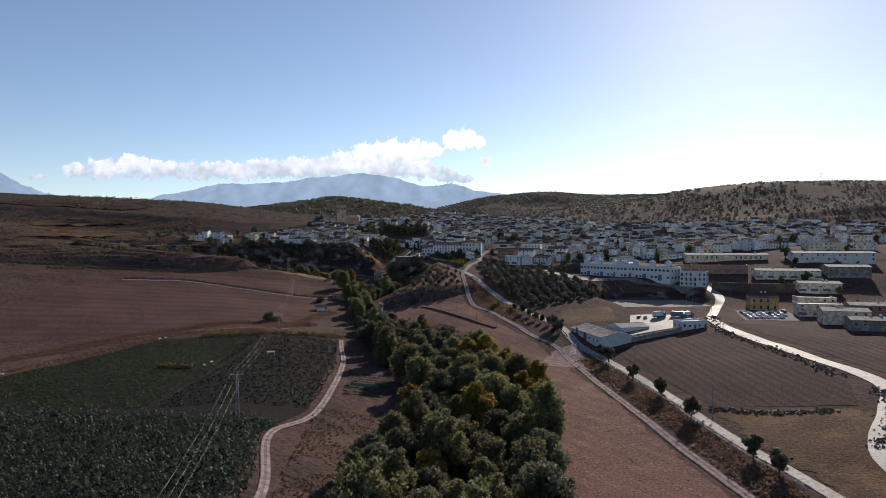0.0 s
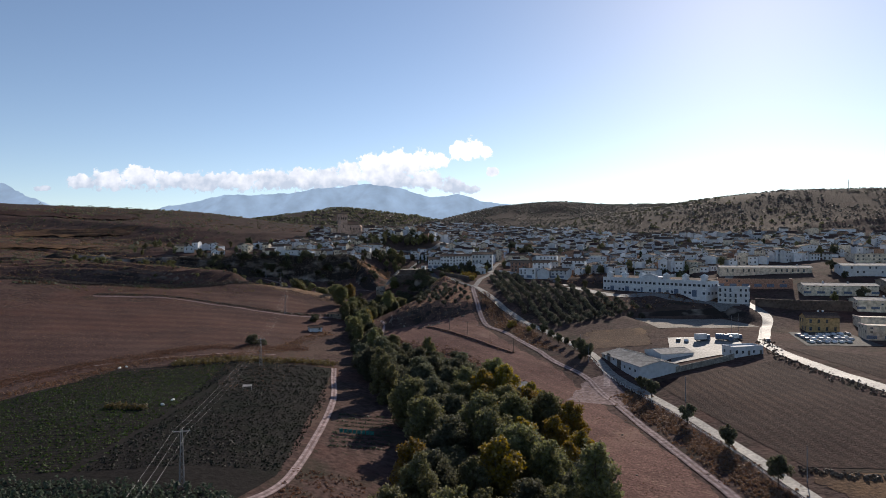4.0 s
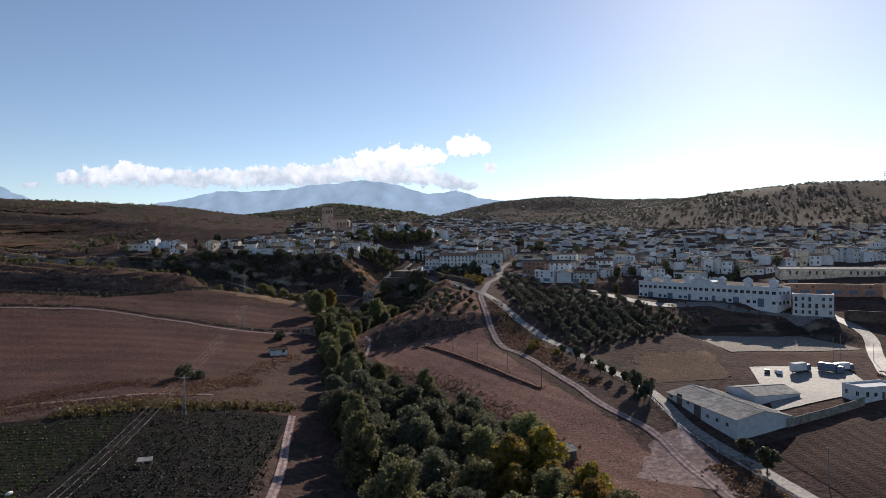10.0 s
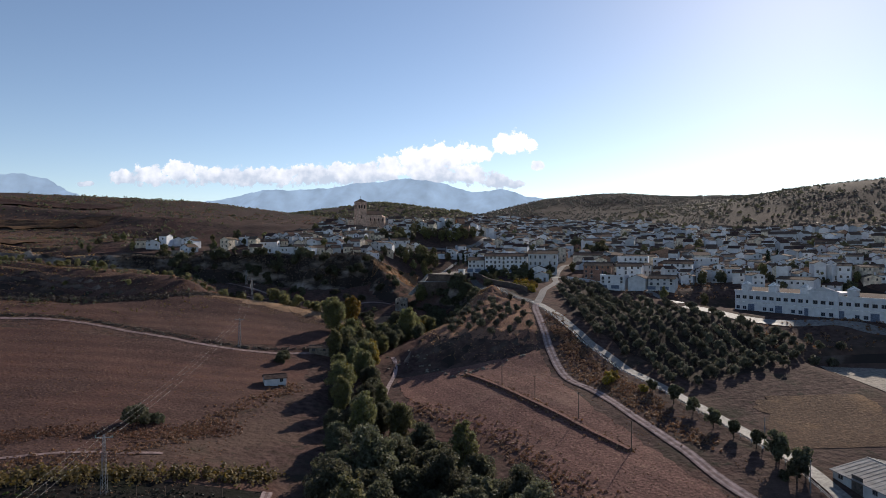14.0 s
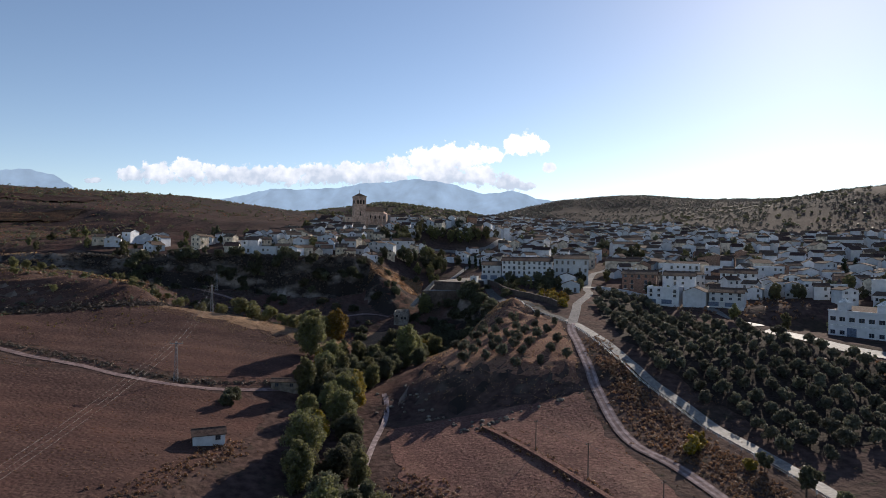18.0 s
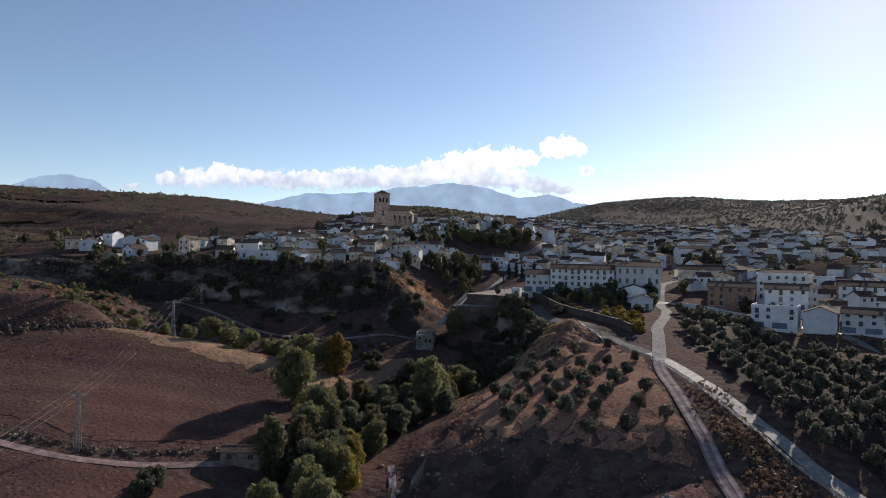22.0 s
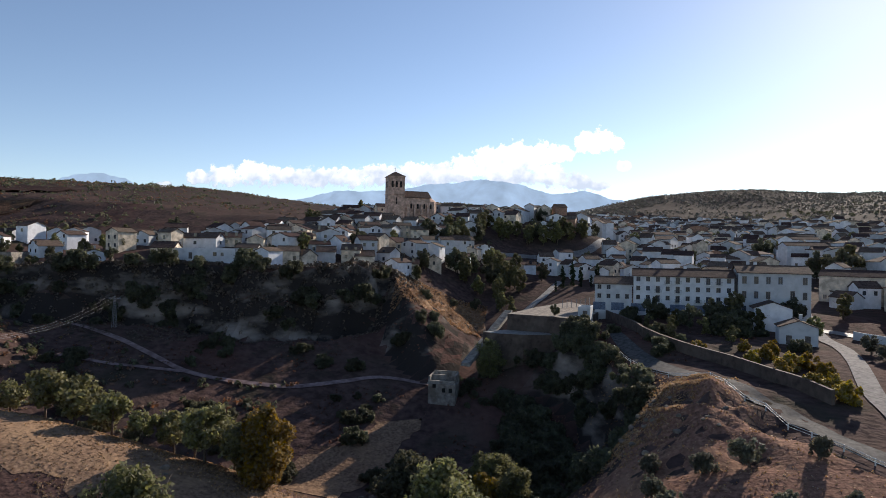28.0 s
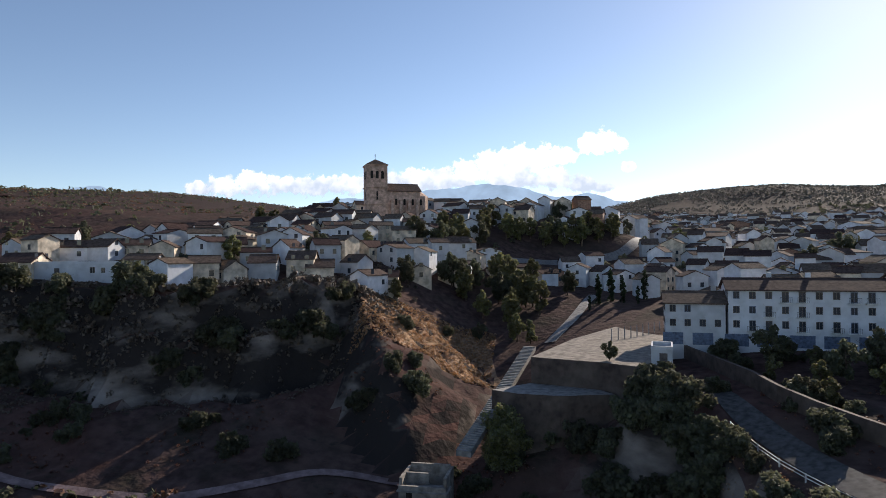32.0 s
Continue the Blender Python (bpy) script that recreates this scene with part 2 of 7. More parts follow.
M_WHITE = material("whitewash", (0.54, 0.55, 0.57), 0.85, (((0.5, 0.49, 0.48), 0.5, 0.3, 0.54), ((0.36, 0.33, 0.29), 0.4, 0.9, 0.6)), 0.6, 0.01, 6, vary=0.2, grain_range=(0.0, 1.0))
M_CREAM = material("cream_render", (0.55, 0.47, 0.37), 0.85, (((0.42, 0.35, 0.27), 0.5, 0.25, 0.55),), 0.6, 0.01, 6, vary=0.15)
M_BRICK = material("brick_orange", (0.30, 0.18, 0.125), 0.85, (((0.30, 0.15, 0.1), 0.5, 0.5, 0.5),), 1.5, 0.01, 6, vary=0.12)
M_YELLOW = material("ochre_render", (0.42, 0.28, 0.13), 0.85, (((0.33, 0.22, 0.1), 0.5, 0.5, 0.5),), 1.0, 0.01, 6)
M_TILE = material("clay_tile", (0.085, 0.06, 0.051), 0.92, (((0.14, 0.10, 0.08), 0.6, 0.5, 0.5), ((0.06, 0.048, 0.042), 0.6, 0.25, 0.55)), 1.5, 0.06, 5, vary=0.2, spec=0.03)
M_FARTILE = material("far_clay_tile", (0.082, 0.058, 0.05), 0.95, (((0.13, 0.092, 0.076), 0.6, 0.5, 0.5),), 1.5, 0.06, 5, island=0.45, spec=0.03)
M_FARWHITE = material("far_whitewash", (0.54, 0.55, 0.57), 0.85, (((0.36, 0.33, 0.29), 0.4, 0.9, 0.6),), 0.6, 0.01, 6, island=0.3, grain_range=(0.0, 1.0))
M_SANDSTONE = material("church_stone", (0.52, 0.36, 0.28), 0.9, (((0.26, 0.17, 0.12), 0.6, 0.3, 0.5), ((0.44, 0.32, 0.22), 0.5, 0.7, 0.55)), 0.8, 0.04, 3)
M_SHEET = material("grey_sheet_roof", (0.22, 0.215, 0.21), 0.85, (((0.22, 0.2, 0.19), 0.6, 0.12, 0.5),), 0.5, 0.02, 3, spec=0.1)
M_GLASS = material("window_glass", (0.035, 0.042, 0.055), 0.12, spec=0.6, scale=0.2)
M_FRAME = material("dark_frame", (0.10, 0.085, 0.075), 0.6, scale=2)
M_BLUE = material("blue_grey_shutter", (0.10, 0.13, 0.19), 0.5, scale=2)
M_METAL = material("galvanised_steel", (0.24, 0.24, 0.25), 0.6, scale=3, metal=0.3)
M_DARKMETAL = material("dark_steel", (0.10, 0.10, 0.10), 0.5, scale=3, metal=0.6)
M_WOOD = material("weathered_pole_wood", (0.16, 0.12, 0.09), 0.85, scale=3, stretch=(1, 1, 0.1))
M_BARK = material("bark", (0.10, 0.075, 0.055), 0.9, scale=3, bump=0.03, bump_scale=9, vary=0.15)
M_ROCK = material("bank_stone", (0.17, 0.14, 0.112), 0.95, (((0.09, 0.075, 0.06), 0.7, 0.3, 0.5),), 1.0, 0.15, 2, vary=0.25)
M_POPLAR = leaf_material("poplar_leaf", (0.16, 0.155, 0.075), thin=0.48)
M_SCRUB = leaf_material("scrub_leaf", (0.112, 0.088, 0.07), 0.15, 0.12)
M_DEEP = leaf_material("dark_leaf", (0.104, 0.105, 0.066), thin=0.48)
M_AUTUMN = leaf_material("autumn_leaf", (0.24, 0.175, 0.045))
M_OLIVE = leaf_material("olive_leaf", (0.115, 0.112, 0.082), 0.22)
M_FAROLIVE = leaf_material("far_olive_leaf", (0.105, 0.1, 0.088), 0.2, 0.25)
M_CYPRESS = leaf_material("cypress_leaf", (0.03, 0.042, 0.02), 0.15)
M_RUST = leaf_material("rust_scrub", (0.185, 0.104, 0.07))
M_OCHREBLADE = leaf_material("ochre_grass_blade", (0.23, 0.155, 0.1), 0.15)
M_CROP = leaf_material("crop_leaf", (0.046, 0.062, 0.042), 0.15)
M_DARKCROP = leaf_material("dark_crop_leaf", (0.017, 0.021, 0.015), 0.15, 0.2)
M_GREENS = leaf_material("vegetable_leaf", (0.045, 0.075, 0.022), 0.15)
M_CORN = leaf_material("dry_corn_leaf", (0.15, 0.115, 0.05), 0.15)

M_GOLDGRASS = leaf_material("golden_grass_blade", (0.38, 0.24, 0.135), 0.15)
M_ALMOND = leaf_material("almond_leaf", (0.19, 0.18, 0.085), 0.15)
M_PALE = material("pale_paint", (0.62, 0.62, 0.60), 0.6, (((0.45, 0.44, 0.42), 0.5, 0.4, 0.55),), 1.0, 0.01, 6)
M_TEAL = material("teal_net", (0.03, 0.17, 0.14), 0.7, scale=3)
M_GLASSGREEN = material("insulator_glass", (0.10, 0.16, 0.14), 0.2, scale=3, spec=0.6)
M_VOID = material("dark_interior", (0.02, 0.018, 0.016), 0.9, scale=2)
M_RENDER = material("earth_render", (0.08, 0.058, 0.048), 0.9, (((0.15, 0.12, 0.095), 0.6, 0.12, 0.5), ((0.06, 0.048, 0.04), 0.6, 0.4, 0.55)), 0.8, 0.03, 4)
M_RENDER2 = material("ruined_plaster", (0.24, 0.215, 0.185), 0.95, (((0.14, 0.115, 0.09), 0.85, 0.35, 0.48),), 1.0, 0.08, 3)


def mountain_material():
    # Distance haze is put into the blue colour, and the ridge glows with it.
    m = material("hazed_mountain", (0.235, 0.305, 0.385), 1.0, (((0.2, 0.265, 0.34), 0.12, 0.006, 0.5),), 0.01, spec=0.0, grain_range=(0.0, 1.0))
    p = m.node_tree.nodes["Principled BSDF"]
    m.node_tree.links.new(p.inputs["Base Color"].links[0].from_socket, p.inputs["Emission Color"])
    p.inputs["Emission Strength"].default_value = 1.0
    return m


M_MOUNTAIN = mountain_material()

# ---- terrain ----
XK = (-600, -300, -180, -120, -80, -45, -20, 0, 20, 45, 80, 120, 180, 300, 600)
VALLEY = (
    (-200, 30, 12, 8, 7, 7, 6, 3, -6, -6, -5, -4, 0, 6, 12, 25),
    (150, 36, 16, 9, 8, 8, 8, 4, -4, -4, -3, -2, 4, 11, 15, 28),
    (300, 48, 22, 12, 10, 9, 8, 4, 1, 1, 2, 2.5, 9, 16, 19, 34),
    (370, 60, 32, 21, 16, 14, 9, 5, 4, 6, 9, 11, 14.5, 17, 21, 40),
    (430, 72, 40, 28, 23, 18, 13, 8, 10, 14, 16, 17, 20, 24, 34, 48),
    (456, 76, 43.5, 31.5, 26, 21.2, 15.8, 9.7, 13, 16.5, 21.5, 22.5, 24.7, 28.5, 38.5, 51),
    (470, 78.2, 45.6, 34, 28, 23.4, 18, 11, 21.5, 25, 26, 26.5, 28.2, 30.4, 41, 54),
)
GORGE = (
    (490, 80, 48, 37, 31, 26, 21, 11.5, 24, 29, 30.5, 30, 32, 33, 44, 56),
    (525, 85, 52, 44, 37, 32, 25, 13, 19, 32, 35, 33, 36, 38, 48, 58),
    (550, 86, 54, 39, 27, 16, 12.5, 12, 14, 35, 38, 36, 38, 42, 50, 60),
    (575, 88, 56, 40, 31, 22.5, 19, 16, 18, 36, 39.5, 38, 38, 41, 51, 60),
    (600, 90, 58, 44, 38, 30.5, 27, 24, 30, 40.5, 40, 39.5, 40, 43, 52, 62),
)
TOWN = (
    (630, 92, 62, 57, 56, 53, 34, 24, 37, 41, 44, 44, 44, 46, 54, 64),
    (660, 93, 64, 61, 61, 60, 51, 34, 39, 44, 46, 46, 47, 49, 56, 66),
    (720, 94, 66, 64, 67, 70, 66, 57, 50, 49, 50, 50, 52, 55, 62, 70),
    (745, 98, 70, 67, 70, 74, 73, 66, 57, 54, 54, 53, 54, 57, 63, 80),
    (775, 104, 80, 74, 75, 78, 78.5, 78, 76, 73, 65, 57, 57, 59, 65, 90),
    (800, 112, 90, 80, 79, 80, 80, 79, 77.5, 75, 67, 60, 59, 61, 66, 100),
    (1000, 130, 116, 100, 93, 91, 89, 86, 82, 79, 77, 76, 76, 78, 84, 140),
)


def bump01(a, b, v):
    s = np.clip((v - a) / (b - a), 0, 1)
    return s * s * (3 - 2 * s)


def waves(x, y, size, seed):
    """Cheap smooth noise, about -1 to 1."""
    u, v = x / size, y / size
    return (np.sin(1.9 * u + 1.3 * v + seed) + np.sin(-1.1 * u + 2.3 * v + 2.1 * seed) + np.sin(2.9 * u - 0.7 * v + 3.7 * seed)
            + np.sin(4.3 * u + 3.9 * v + 1.7 * seed) * 0.6) / 3.0


def ground(x, y):
    """Height of the land at arrays x, y."""
    x, y = np.asarray(x, float), np.asarray(y, float)
    table = np.array(VALLEY + GORGE + TOWN, float)
    ys, zs = table[:, 0], table[:, 1:]
    fine = np.linspace(XK[0], XK[-1], 601)
    rows = np.array([np.interp(fine, XK, z) for z in zs])
    kern = np.exp(-0.5 * (np.arange(-9, 10) / 3.0) ** 2)
    rows = np.array([np.convolve(np.pad(r, 9, mode="edge"), kern / kern.sum(), mode="valid") for r in rows])
    fx = np.clip((x - fine[0]) / (fine[1] - fine[0]), 0, 599.999)
    ix = fx.astype(int)
    fx = fx - ix
    yy = np.clip(y, ys[0], ys[-1] - 1e-6)
    iy = np.clip(np.searchsorted(ys, yy, side="right") - 1, 0, len(ys) - 2)
    fy = (yy - ys[iy]) / (ys[iy + 1] - ys[iy])
    at = lambda j: rows[j, ix] * (1 - fx) + rows[j, ix + 1] * fx  # noqa: E731
    prev, nxt = np.maximum(iy - 1, 0), np.minimum(iy + 2, len(ys) - 1)
    p0, p1 = at(iy), at(iy + 1)
    m0 = (p1 - at(prev)) / np.maximum(ys[iy + 1] - ys[prev], 1) * (ys[iy + 1] - ys[iy]) * 0.7
    m1 = (at(nxt) - p0) / np.maximum(ys[nxt] - ys[iy], 1) * (ys[iy + 1] - ys[iy]) * 0.7
    f2, f3 = fy * fy, fy * fy * fy
    z = (2 * f3 - 3 * f2 + 1) * p0 + (f3 - 2 * f2 + fy) * m0 + (3 * f2 - 2 * f3) * p1 + (f3 - f2) * m1
    # the cliff under the old town
    edge = np.interp(x, (-400, -180, -140, -105, -85, -66, -54, -46, -40, -34), (574, 600, 611, 620, 620, 627, 637, 649, 668, 720))
    edge = edge + (3.4 * waves(x, y * 0.3, 9, 2.0) + 1.8 * waves(x, y * 0.3, 4.2, 6.0)) * (x < -36)
    top = np.interp(x, (-400, -180, -120, -85, -45, -36), (59, 54, 54.5, 54, 55, 50))
    foot = np.interp(x, (-400, -180, -120, -85, -60, -45, -36), (44, 40, 36.5, 32.5, 31, 30, 34))
    side = y - edge
    cliff = foot + (top - foot) * (0.55 * bump01(-9, -4, side) + 0.45 * bump01(-3.5, 1, side))
    w = bump01(-26, -9, side) * (1 - bump01(2, 16, side)) * (1 - bump01(-52, -43, x)) * bump01(-420, -300, x)
    cliff = cliff + 2.1 * waves(x, y, 5.5, 3.1) * bump01(-12, -5, side) * (1 - bump01(0, 2, side)) + 1.2 * waves(x, y, 2.9, 5.1) * bump01(-14, -6, side) * (1 - bump01(0, 2, side))
    z = z * (1 - w) + cliff * w
    # the spur of the old town that runs down to the ruin: a bluff to the west, a slope to the east
    ux, uy = 0.4, -0.9165
    along, east = (x + 49) * ux + (y - 651) * uy, (x + 49) * -uy + (y - 651) * ux
    crest = np.interp(along, (-6, 0, 18, 36, 50, 60), (52, 52.5, 48, 42, 33, 22)) + 1.3 * waves(x, y, 5.0, 6.6)
    spur = crest - np.where(east > 0, 0.56 * east, -1.5 * east) - 0.8 * np.abs(waves(x, y, 3.4, 1.5))
    z = z + np.maximum(spur - z, 0) * bump01(-8, 0, along) * (1 - bump01(52, 62, along))
    # the levelled yard and the factory's platform
    w = bump01(126, 136, x) * (1 - bump01(186, 194, x)) * bump01(380, 392, y) * (1 - bump01(432, 440, y))
    z = z * (1 - w) + 17.5 * w
    w = bump01(104, 116, x) * (1 - bump01(205, 215, x)) * bump01(0, 8, y - 452 + 0.0) * (1 - bump01(520, 540, y)) * bump01(-6, 6, (x - 135) * 0.83 + (y - 484) * 0.55)
    z = z * (1 - w) + 30.5 * w
    # the long hill nose with its bank, west of the gorge
    nose = bump01(-104, -124, x + 0.35 * (y - 530)) * bump01(0, 20, y - np.interp(x, (-300, -192, -136, -100), (478, 487, 503, 533))) * (1 - bump01(575, 598, y))
    z = z + 7 * nose * bump01(-420, -150, x)
    # the mound above the ravine, its steep side, and the bank that carries the terrace
    z = z + 3.2 * np.exp(-((x - 27) / 6.5) ** 2 - ((y - 545) / 9) ** 2)
    w = bump01(-22, -12, x) * (1 - bump01(36, 44, x)) * bump01(452, 458, y) * (1 - bump01(472, 480, y)) + bump01(-20, -12, x) * (1 - bump01(-4, 4, x)) * bump01(466, 474, y) * (1 - bump01(515, 530, y))
    z = z - np.clip(w, 0, 1) * (1.7 * np.abs(waves(x, y * 0.4, 4.6, 1.1)) + 0.9 * np.abs(waves(x, y, 2.6, 4.1)) - 0.7)
    rough = np.exp(-((x - 26) / 14) ** 2 - ((y - 536) / 17) ** 2)
    z = z + rough * (1.3 - 2.0 * np.abs(waves(x, y, 6.5, 2.2)) + 0.8 * waves(x, y, 3.0, 5.5))
    lip = np.interp(y, (520, 535, 541, 547, 560, 575, 590, 604), (-4, 3, 12, 18.5, 21, 19, 13, 4)) + 1.6 * waves(x * 0.4, y, 6, 4.4)
    w = (1 - bump01(-7, 1, x - lip)) * bump01(534, 549, y) * (1 - bump01(588, 602, y)) * bump01(-16, -5, x)
    z = z * (1 - w) + np.interp(y, (526, 550, 575, 602), (13, 14.5, 16, 26)) * w
    w = np.exp(-((x - 13.5) / 5.5) ** 2 - ((y - 598) / 6) ** 2)
    z = z + w * np.maximum(41.8 - z, 0)
    # far country: the town's slope, the hills behind it
    far = np.maximum(y - 1000, 0)
    z = z + np.interp(x, (-900, -250, -60, 60, 400, 620, 900), (0.01, 0.012, 0.03, 0.082, 0.082, 0.03, 0.02)) * np.minimum(far, 560)
    z = z + 14 * np.exp(-((x - 760) / 160) ** 2 - ((y - 960) / 150) ** 2) - 26 * bump01(640, 900, x) * (1 - bump01(700, 950, y))
    z = z + 48 * np.exp(-((x - 285) / 190) ** 2 - ((y - 1780) / 240) ** 2) + 8 * np.exp(-((x - 640) / 240) ** 2 - ((y - 1620) / 240) ** 2) + 14 * np.exp(-((x - 480) / 130) ** 2 - ((y - 1080) / 130) ** 2)
    z = z + 105 * np.exp(-((x + 240) / 420) ** 2 - ((y - 3250) / 420) ** 2) + 40 * bump01(2300, 3000, y)
    # old farming terraces on the western hill
    step = 3.2 + 0.3 * waves(x, y, 60, 5.0)
    level = z / step
    frac = level - np.floor(level)
    w = np.maximum(bump01(-128, -165, x), bump01(-60, -90, x) * bump01(760, 800, y)) * bump01(470, 520, y) * (1 - bump01(1500, 1900, y)) + bump01(300, 420, x) * bump01(700, 850, y) * 0.6
    z = z + np.clip(w, 0, 1) * step * (bump01(0.55, 0.95, frac) - frac) * 0.8
    reach = bump01(0, 60, np.abs(y - 300) - 800)
    z = z + 0.35 * waves(x, y, 23, 0.7) + 0.12 * waves(x, y, 7, 1.9) + (1.5 + 3 * reach) * waves(x, y, 170, 4.0) * bump01(260, 420, np.hypot(x - 20, (y - 480) * 0.7))
    return z


def G(x, y):
    return float(ground(np.array([x]), np.array([y]))[0])
# ---- end terrain ----

# ---- building blocks ----


def mesh_from(name, verts, faces, mats, smooth=False, slots=None):
    me = bpy.data.meshes.new(name)
    me.from_pydata([tuple(v) for v in verts], [], faces)
    for m in (mats if isinstance(mats, (list, tuple)) else [mats]):
        me.materials.append(m)
    if slots is not None:
        me.polygons.foreach_set("material_index", slots)
    if smooth:
        me.polygons.foreach_set("use_smooth", [True] * len(me.polygons))
    me.update()
    return me


def part(name, me, parent=None, m=None, label=""):
    """Links a mesh as ONE object, under a thing or a part where parent is given."""
    ob = new(name, me)
    if parent is not None:
        ob.parent = parent
    if m is not None:
        ob.matrix_basis = m
    if label:
        ob["label"] = label
    return ob


class Build:
    """Collects boxes, prisms and tubes into one mesh."""

    def __init__(self):
        self.v, self.f, self.s = [], [], []

    def add(self, verts, faces, slot=0):
        o = len(self.v)
        self.v += [tuple(v) for v in verts]
        self.f += [tuple(i + o for i in f) for f in faces]
        self.s += [slot] * len(faces)
        return self

    def box(self, x0, x1, y0, y1, z0, z1, slot=0, bevel=0.0):
        v = [(x, y, z) for z in (z0, z1) for y in (y0, y1) for x in (x0, x1)]
        return self.add(v, [(0, 2, 3, 1), (4, 5, 7, 6), (0, 1, 5, 4), (2, 6, 7, 3), (0, 4, 6, 2), (1, 3, 7, 5)], slot)

    def slab(self, pts, thick, slot=0):
        """A flat plate through the corner points, with thickness downwards."""
        n = len(pts)
        v = [tuple(p) for p in pts] + [(p[0], p[1], p[2] - thick) for p in pts]
        return self.add(v, [tuple(range(n)), tuple(range(2 * n - 1, n - 1, -1))] + [(i, i + n, (i + 1) % n + n, (i + 1) % n) for i in range(n)], slot)

    def tube(self, a, b, r0, r1, n=6, slot=0):
        a, b = Vector(a), Vector(b)
        q = (b - a).to_track_quat("Z", "Y")
        v = [tuple(p + q @ Vector((r * math.cos(6.2832 * i / n), r * math.sin(6.2832 * i / n), 0))) for p, r in ((a, r0), (b, r1)) for i in range(n)]
        return self.add(v, [(i, (i + 1) % n, (i + 1) % n + n, i + n) for i in range(n)] + [tuple(range(n - 1, -1, -1)), tuple(range(n, 2 * n))], slot)

    def pipe(self, pts, r, n=4, slot=0):
        """One unbroken tube along a line of points."""
        pts = [Vector(p) for p in pts]
        v = []
        for i, p in enumerate(pts):
            q = (pts[min(i + 1, len(pts) - 1)] - pts[max(i - 1, 0)]).to_track_quat("Z", "Y")
            v += [tuple(p + q @ Vector((r * math.cos(6.2832 * k / n), r * math.sin(6.2832 * k / n), 0))) for k in range(n)]
        m = len(pts)
        f = [(i * n + k, i * n + (k + 1) % n, (i + 1) * n + (k + 1) % n, (i + 1) * n + k) for i in range(m - 1) for k in range(n)]
        return self.add(v, f + [tuple(range(n - 1, -1, -1)), tuple(range((m - 1) * n, m * n))], slot)

    def mesh(self, name, mats, smooth=False):
        return mesh_from(name, self.v, self.f, mats, smooth, self.s)


def gable_roof(w, d, h, rise, over=0.4, thick=0.22, along="x"):
    """Two thick slopes and their ridge over a w x d plan, eaves at h."""
    b = Build()
    if along == "x":
        a, c = w / 2 + over, d / 2 + over
        drop = over * rise / (d / 2)
        b.slab([(-a, -c, h - drop), (a, -c, h - drop), (a, 0, h + rise), (-a, 0, h + rise)], thick)
        b.slab([(a, c, h - drop), (-a, c, h - drop), (-a, 0, h + rise), (a, 0, h + rise)], thick)
        b.box(-a, a, -0.14, 0.14, h + rise - 0.05, h + rise + 0.1)
    else:
        a, c = w / 2 + over, d / 2 + over
        drop = over * rise / (w / 2)
        b.slab([(-a, c, h - drop), (-a, -c, h - drop), (0, -c, h + rise), (0, c, h + rise)], thick)
        b.slab([(a, -c, h - drop), (a, c, h - drop), (0, c, h + rise), (0, -c, h + rise)], thick)
        b.box(-0.14, 0.14, -c, c, h + rise - 0.05, h + rise + 0.1)
    return b


def gable_walls(w, d, h, rise, along="x", base=-4.0, b=None):
    b = b or Build()
    x, y = w / 2, d / 2
    if along == "x":
        b.add([(-x, -y, base), (x, -y, base), (x, y, base), (-x, y, base), (-x, -y, h), (x, -y, h), (x, y, h), (-x, y, h), (-x, 0, h + rise - 0.2), (x, 0, h + rise - 0.2)],
              [(0, 1, 5, 4), (1, 2, 6, 9, 5), (2, 3, 7, 6), (3, 0, 4, 8, 7)])
    else:
        b.add([(-x, -y, base), (x, -y, base), (x, y, base), (-x, y, base), (-x, -y, h), (x, -y, h), (x, y, h), (-x, y, h), (0, -y, h + rise - 0.2), (0, y, h + rise - 0.2)],
              [(0, 1, 5, 8, 4), (1, 2, 6, 5), (2, 3, 7, 9, 6), (3, 0, 4, 7)])
    return b


def window_mesh(name, mats):
    """A unit window, 1 wide and 1 high, facing -y: one frame body with two sunk panes and a sill lip."""
    xs, zs = (-0.5, -0.42, -0.035, 0.035, 0.42, 0.5), (0, 0.07, 0.93, 1)
    v, f, s = [], [], []
    quad = lambda pts, slot: (v.extend(pts), f.append(tuple(range(len(v) - 4, len(v)))), s.append(slot))  # noqa: E731
    for i in range(5):
        for j in range(3):
            pane = j == 1 and i in (1, 3)
            y = -0.02 if pane else -0.07
            quad([(xs[i], y, zs[j]), (xs[i + 1], y, zs[j]), (xs[i + 1], y, zs[j + 1]), (xs[i], y, zs[j + 1])], 1 if pane else 0)
    for a, c in (((-0.5, 0), (0.5, 0)), ((0.5, 0), (0.5, 1)), ((0.5, 1), (-0.5, 1)), ((-0.5, 1), (-0.5, 0))):
        quad([(a[0], -0.07, a[1]), (a[0], 0.1, a[1]), (c[0], 0.1, c[1]), (c[0], -0.07, c[1])], 0)
    me = mesh_from(name, v, f, mats, False, s)
    bm = bmesh.new()
    bm.from_mesh(me)
    bmesh.ops.remove_doubles(bm, verts=bm.verts, dist=0.001)
    bm.to_mesh(me)
    bm.free()
    return me


W_DARK = window_mesh("window", [M_FRAME, M_GLASS, M_WHITE])
W_BLUE = window_mesh("window", [M_BLUE, M_GLASS, M_WHITE])


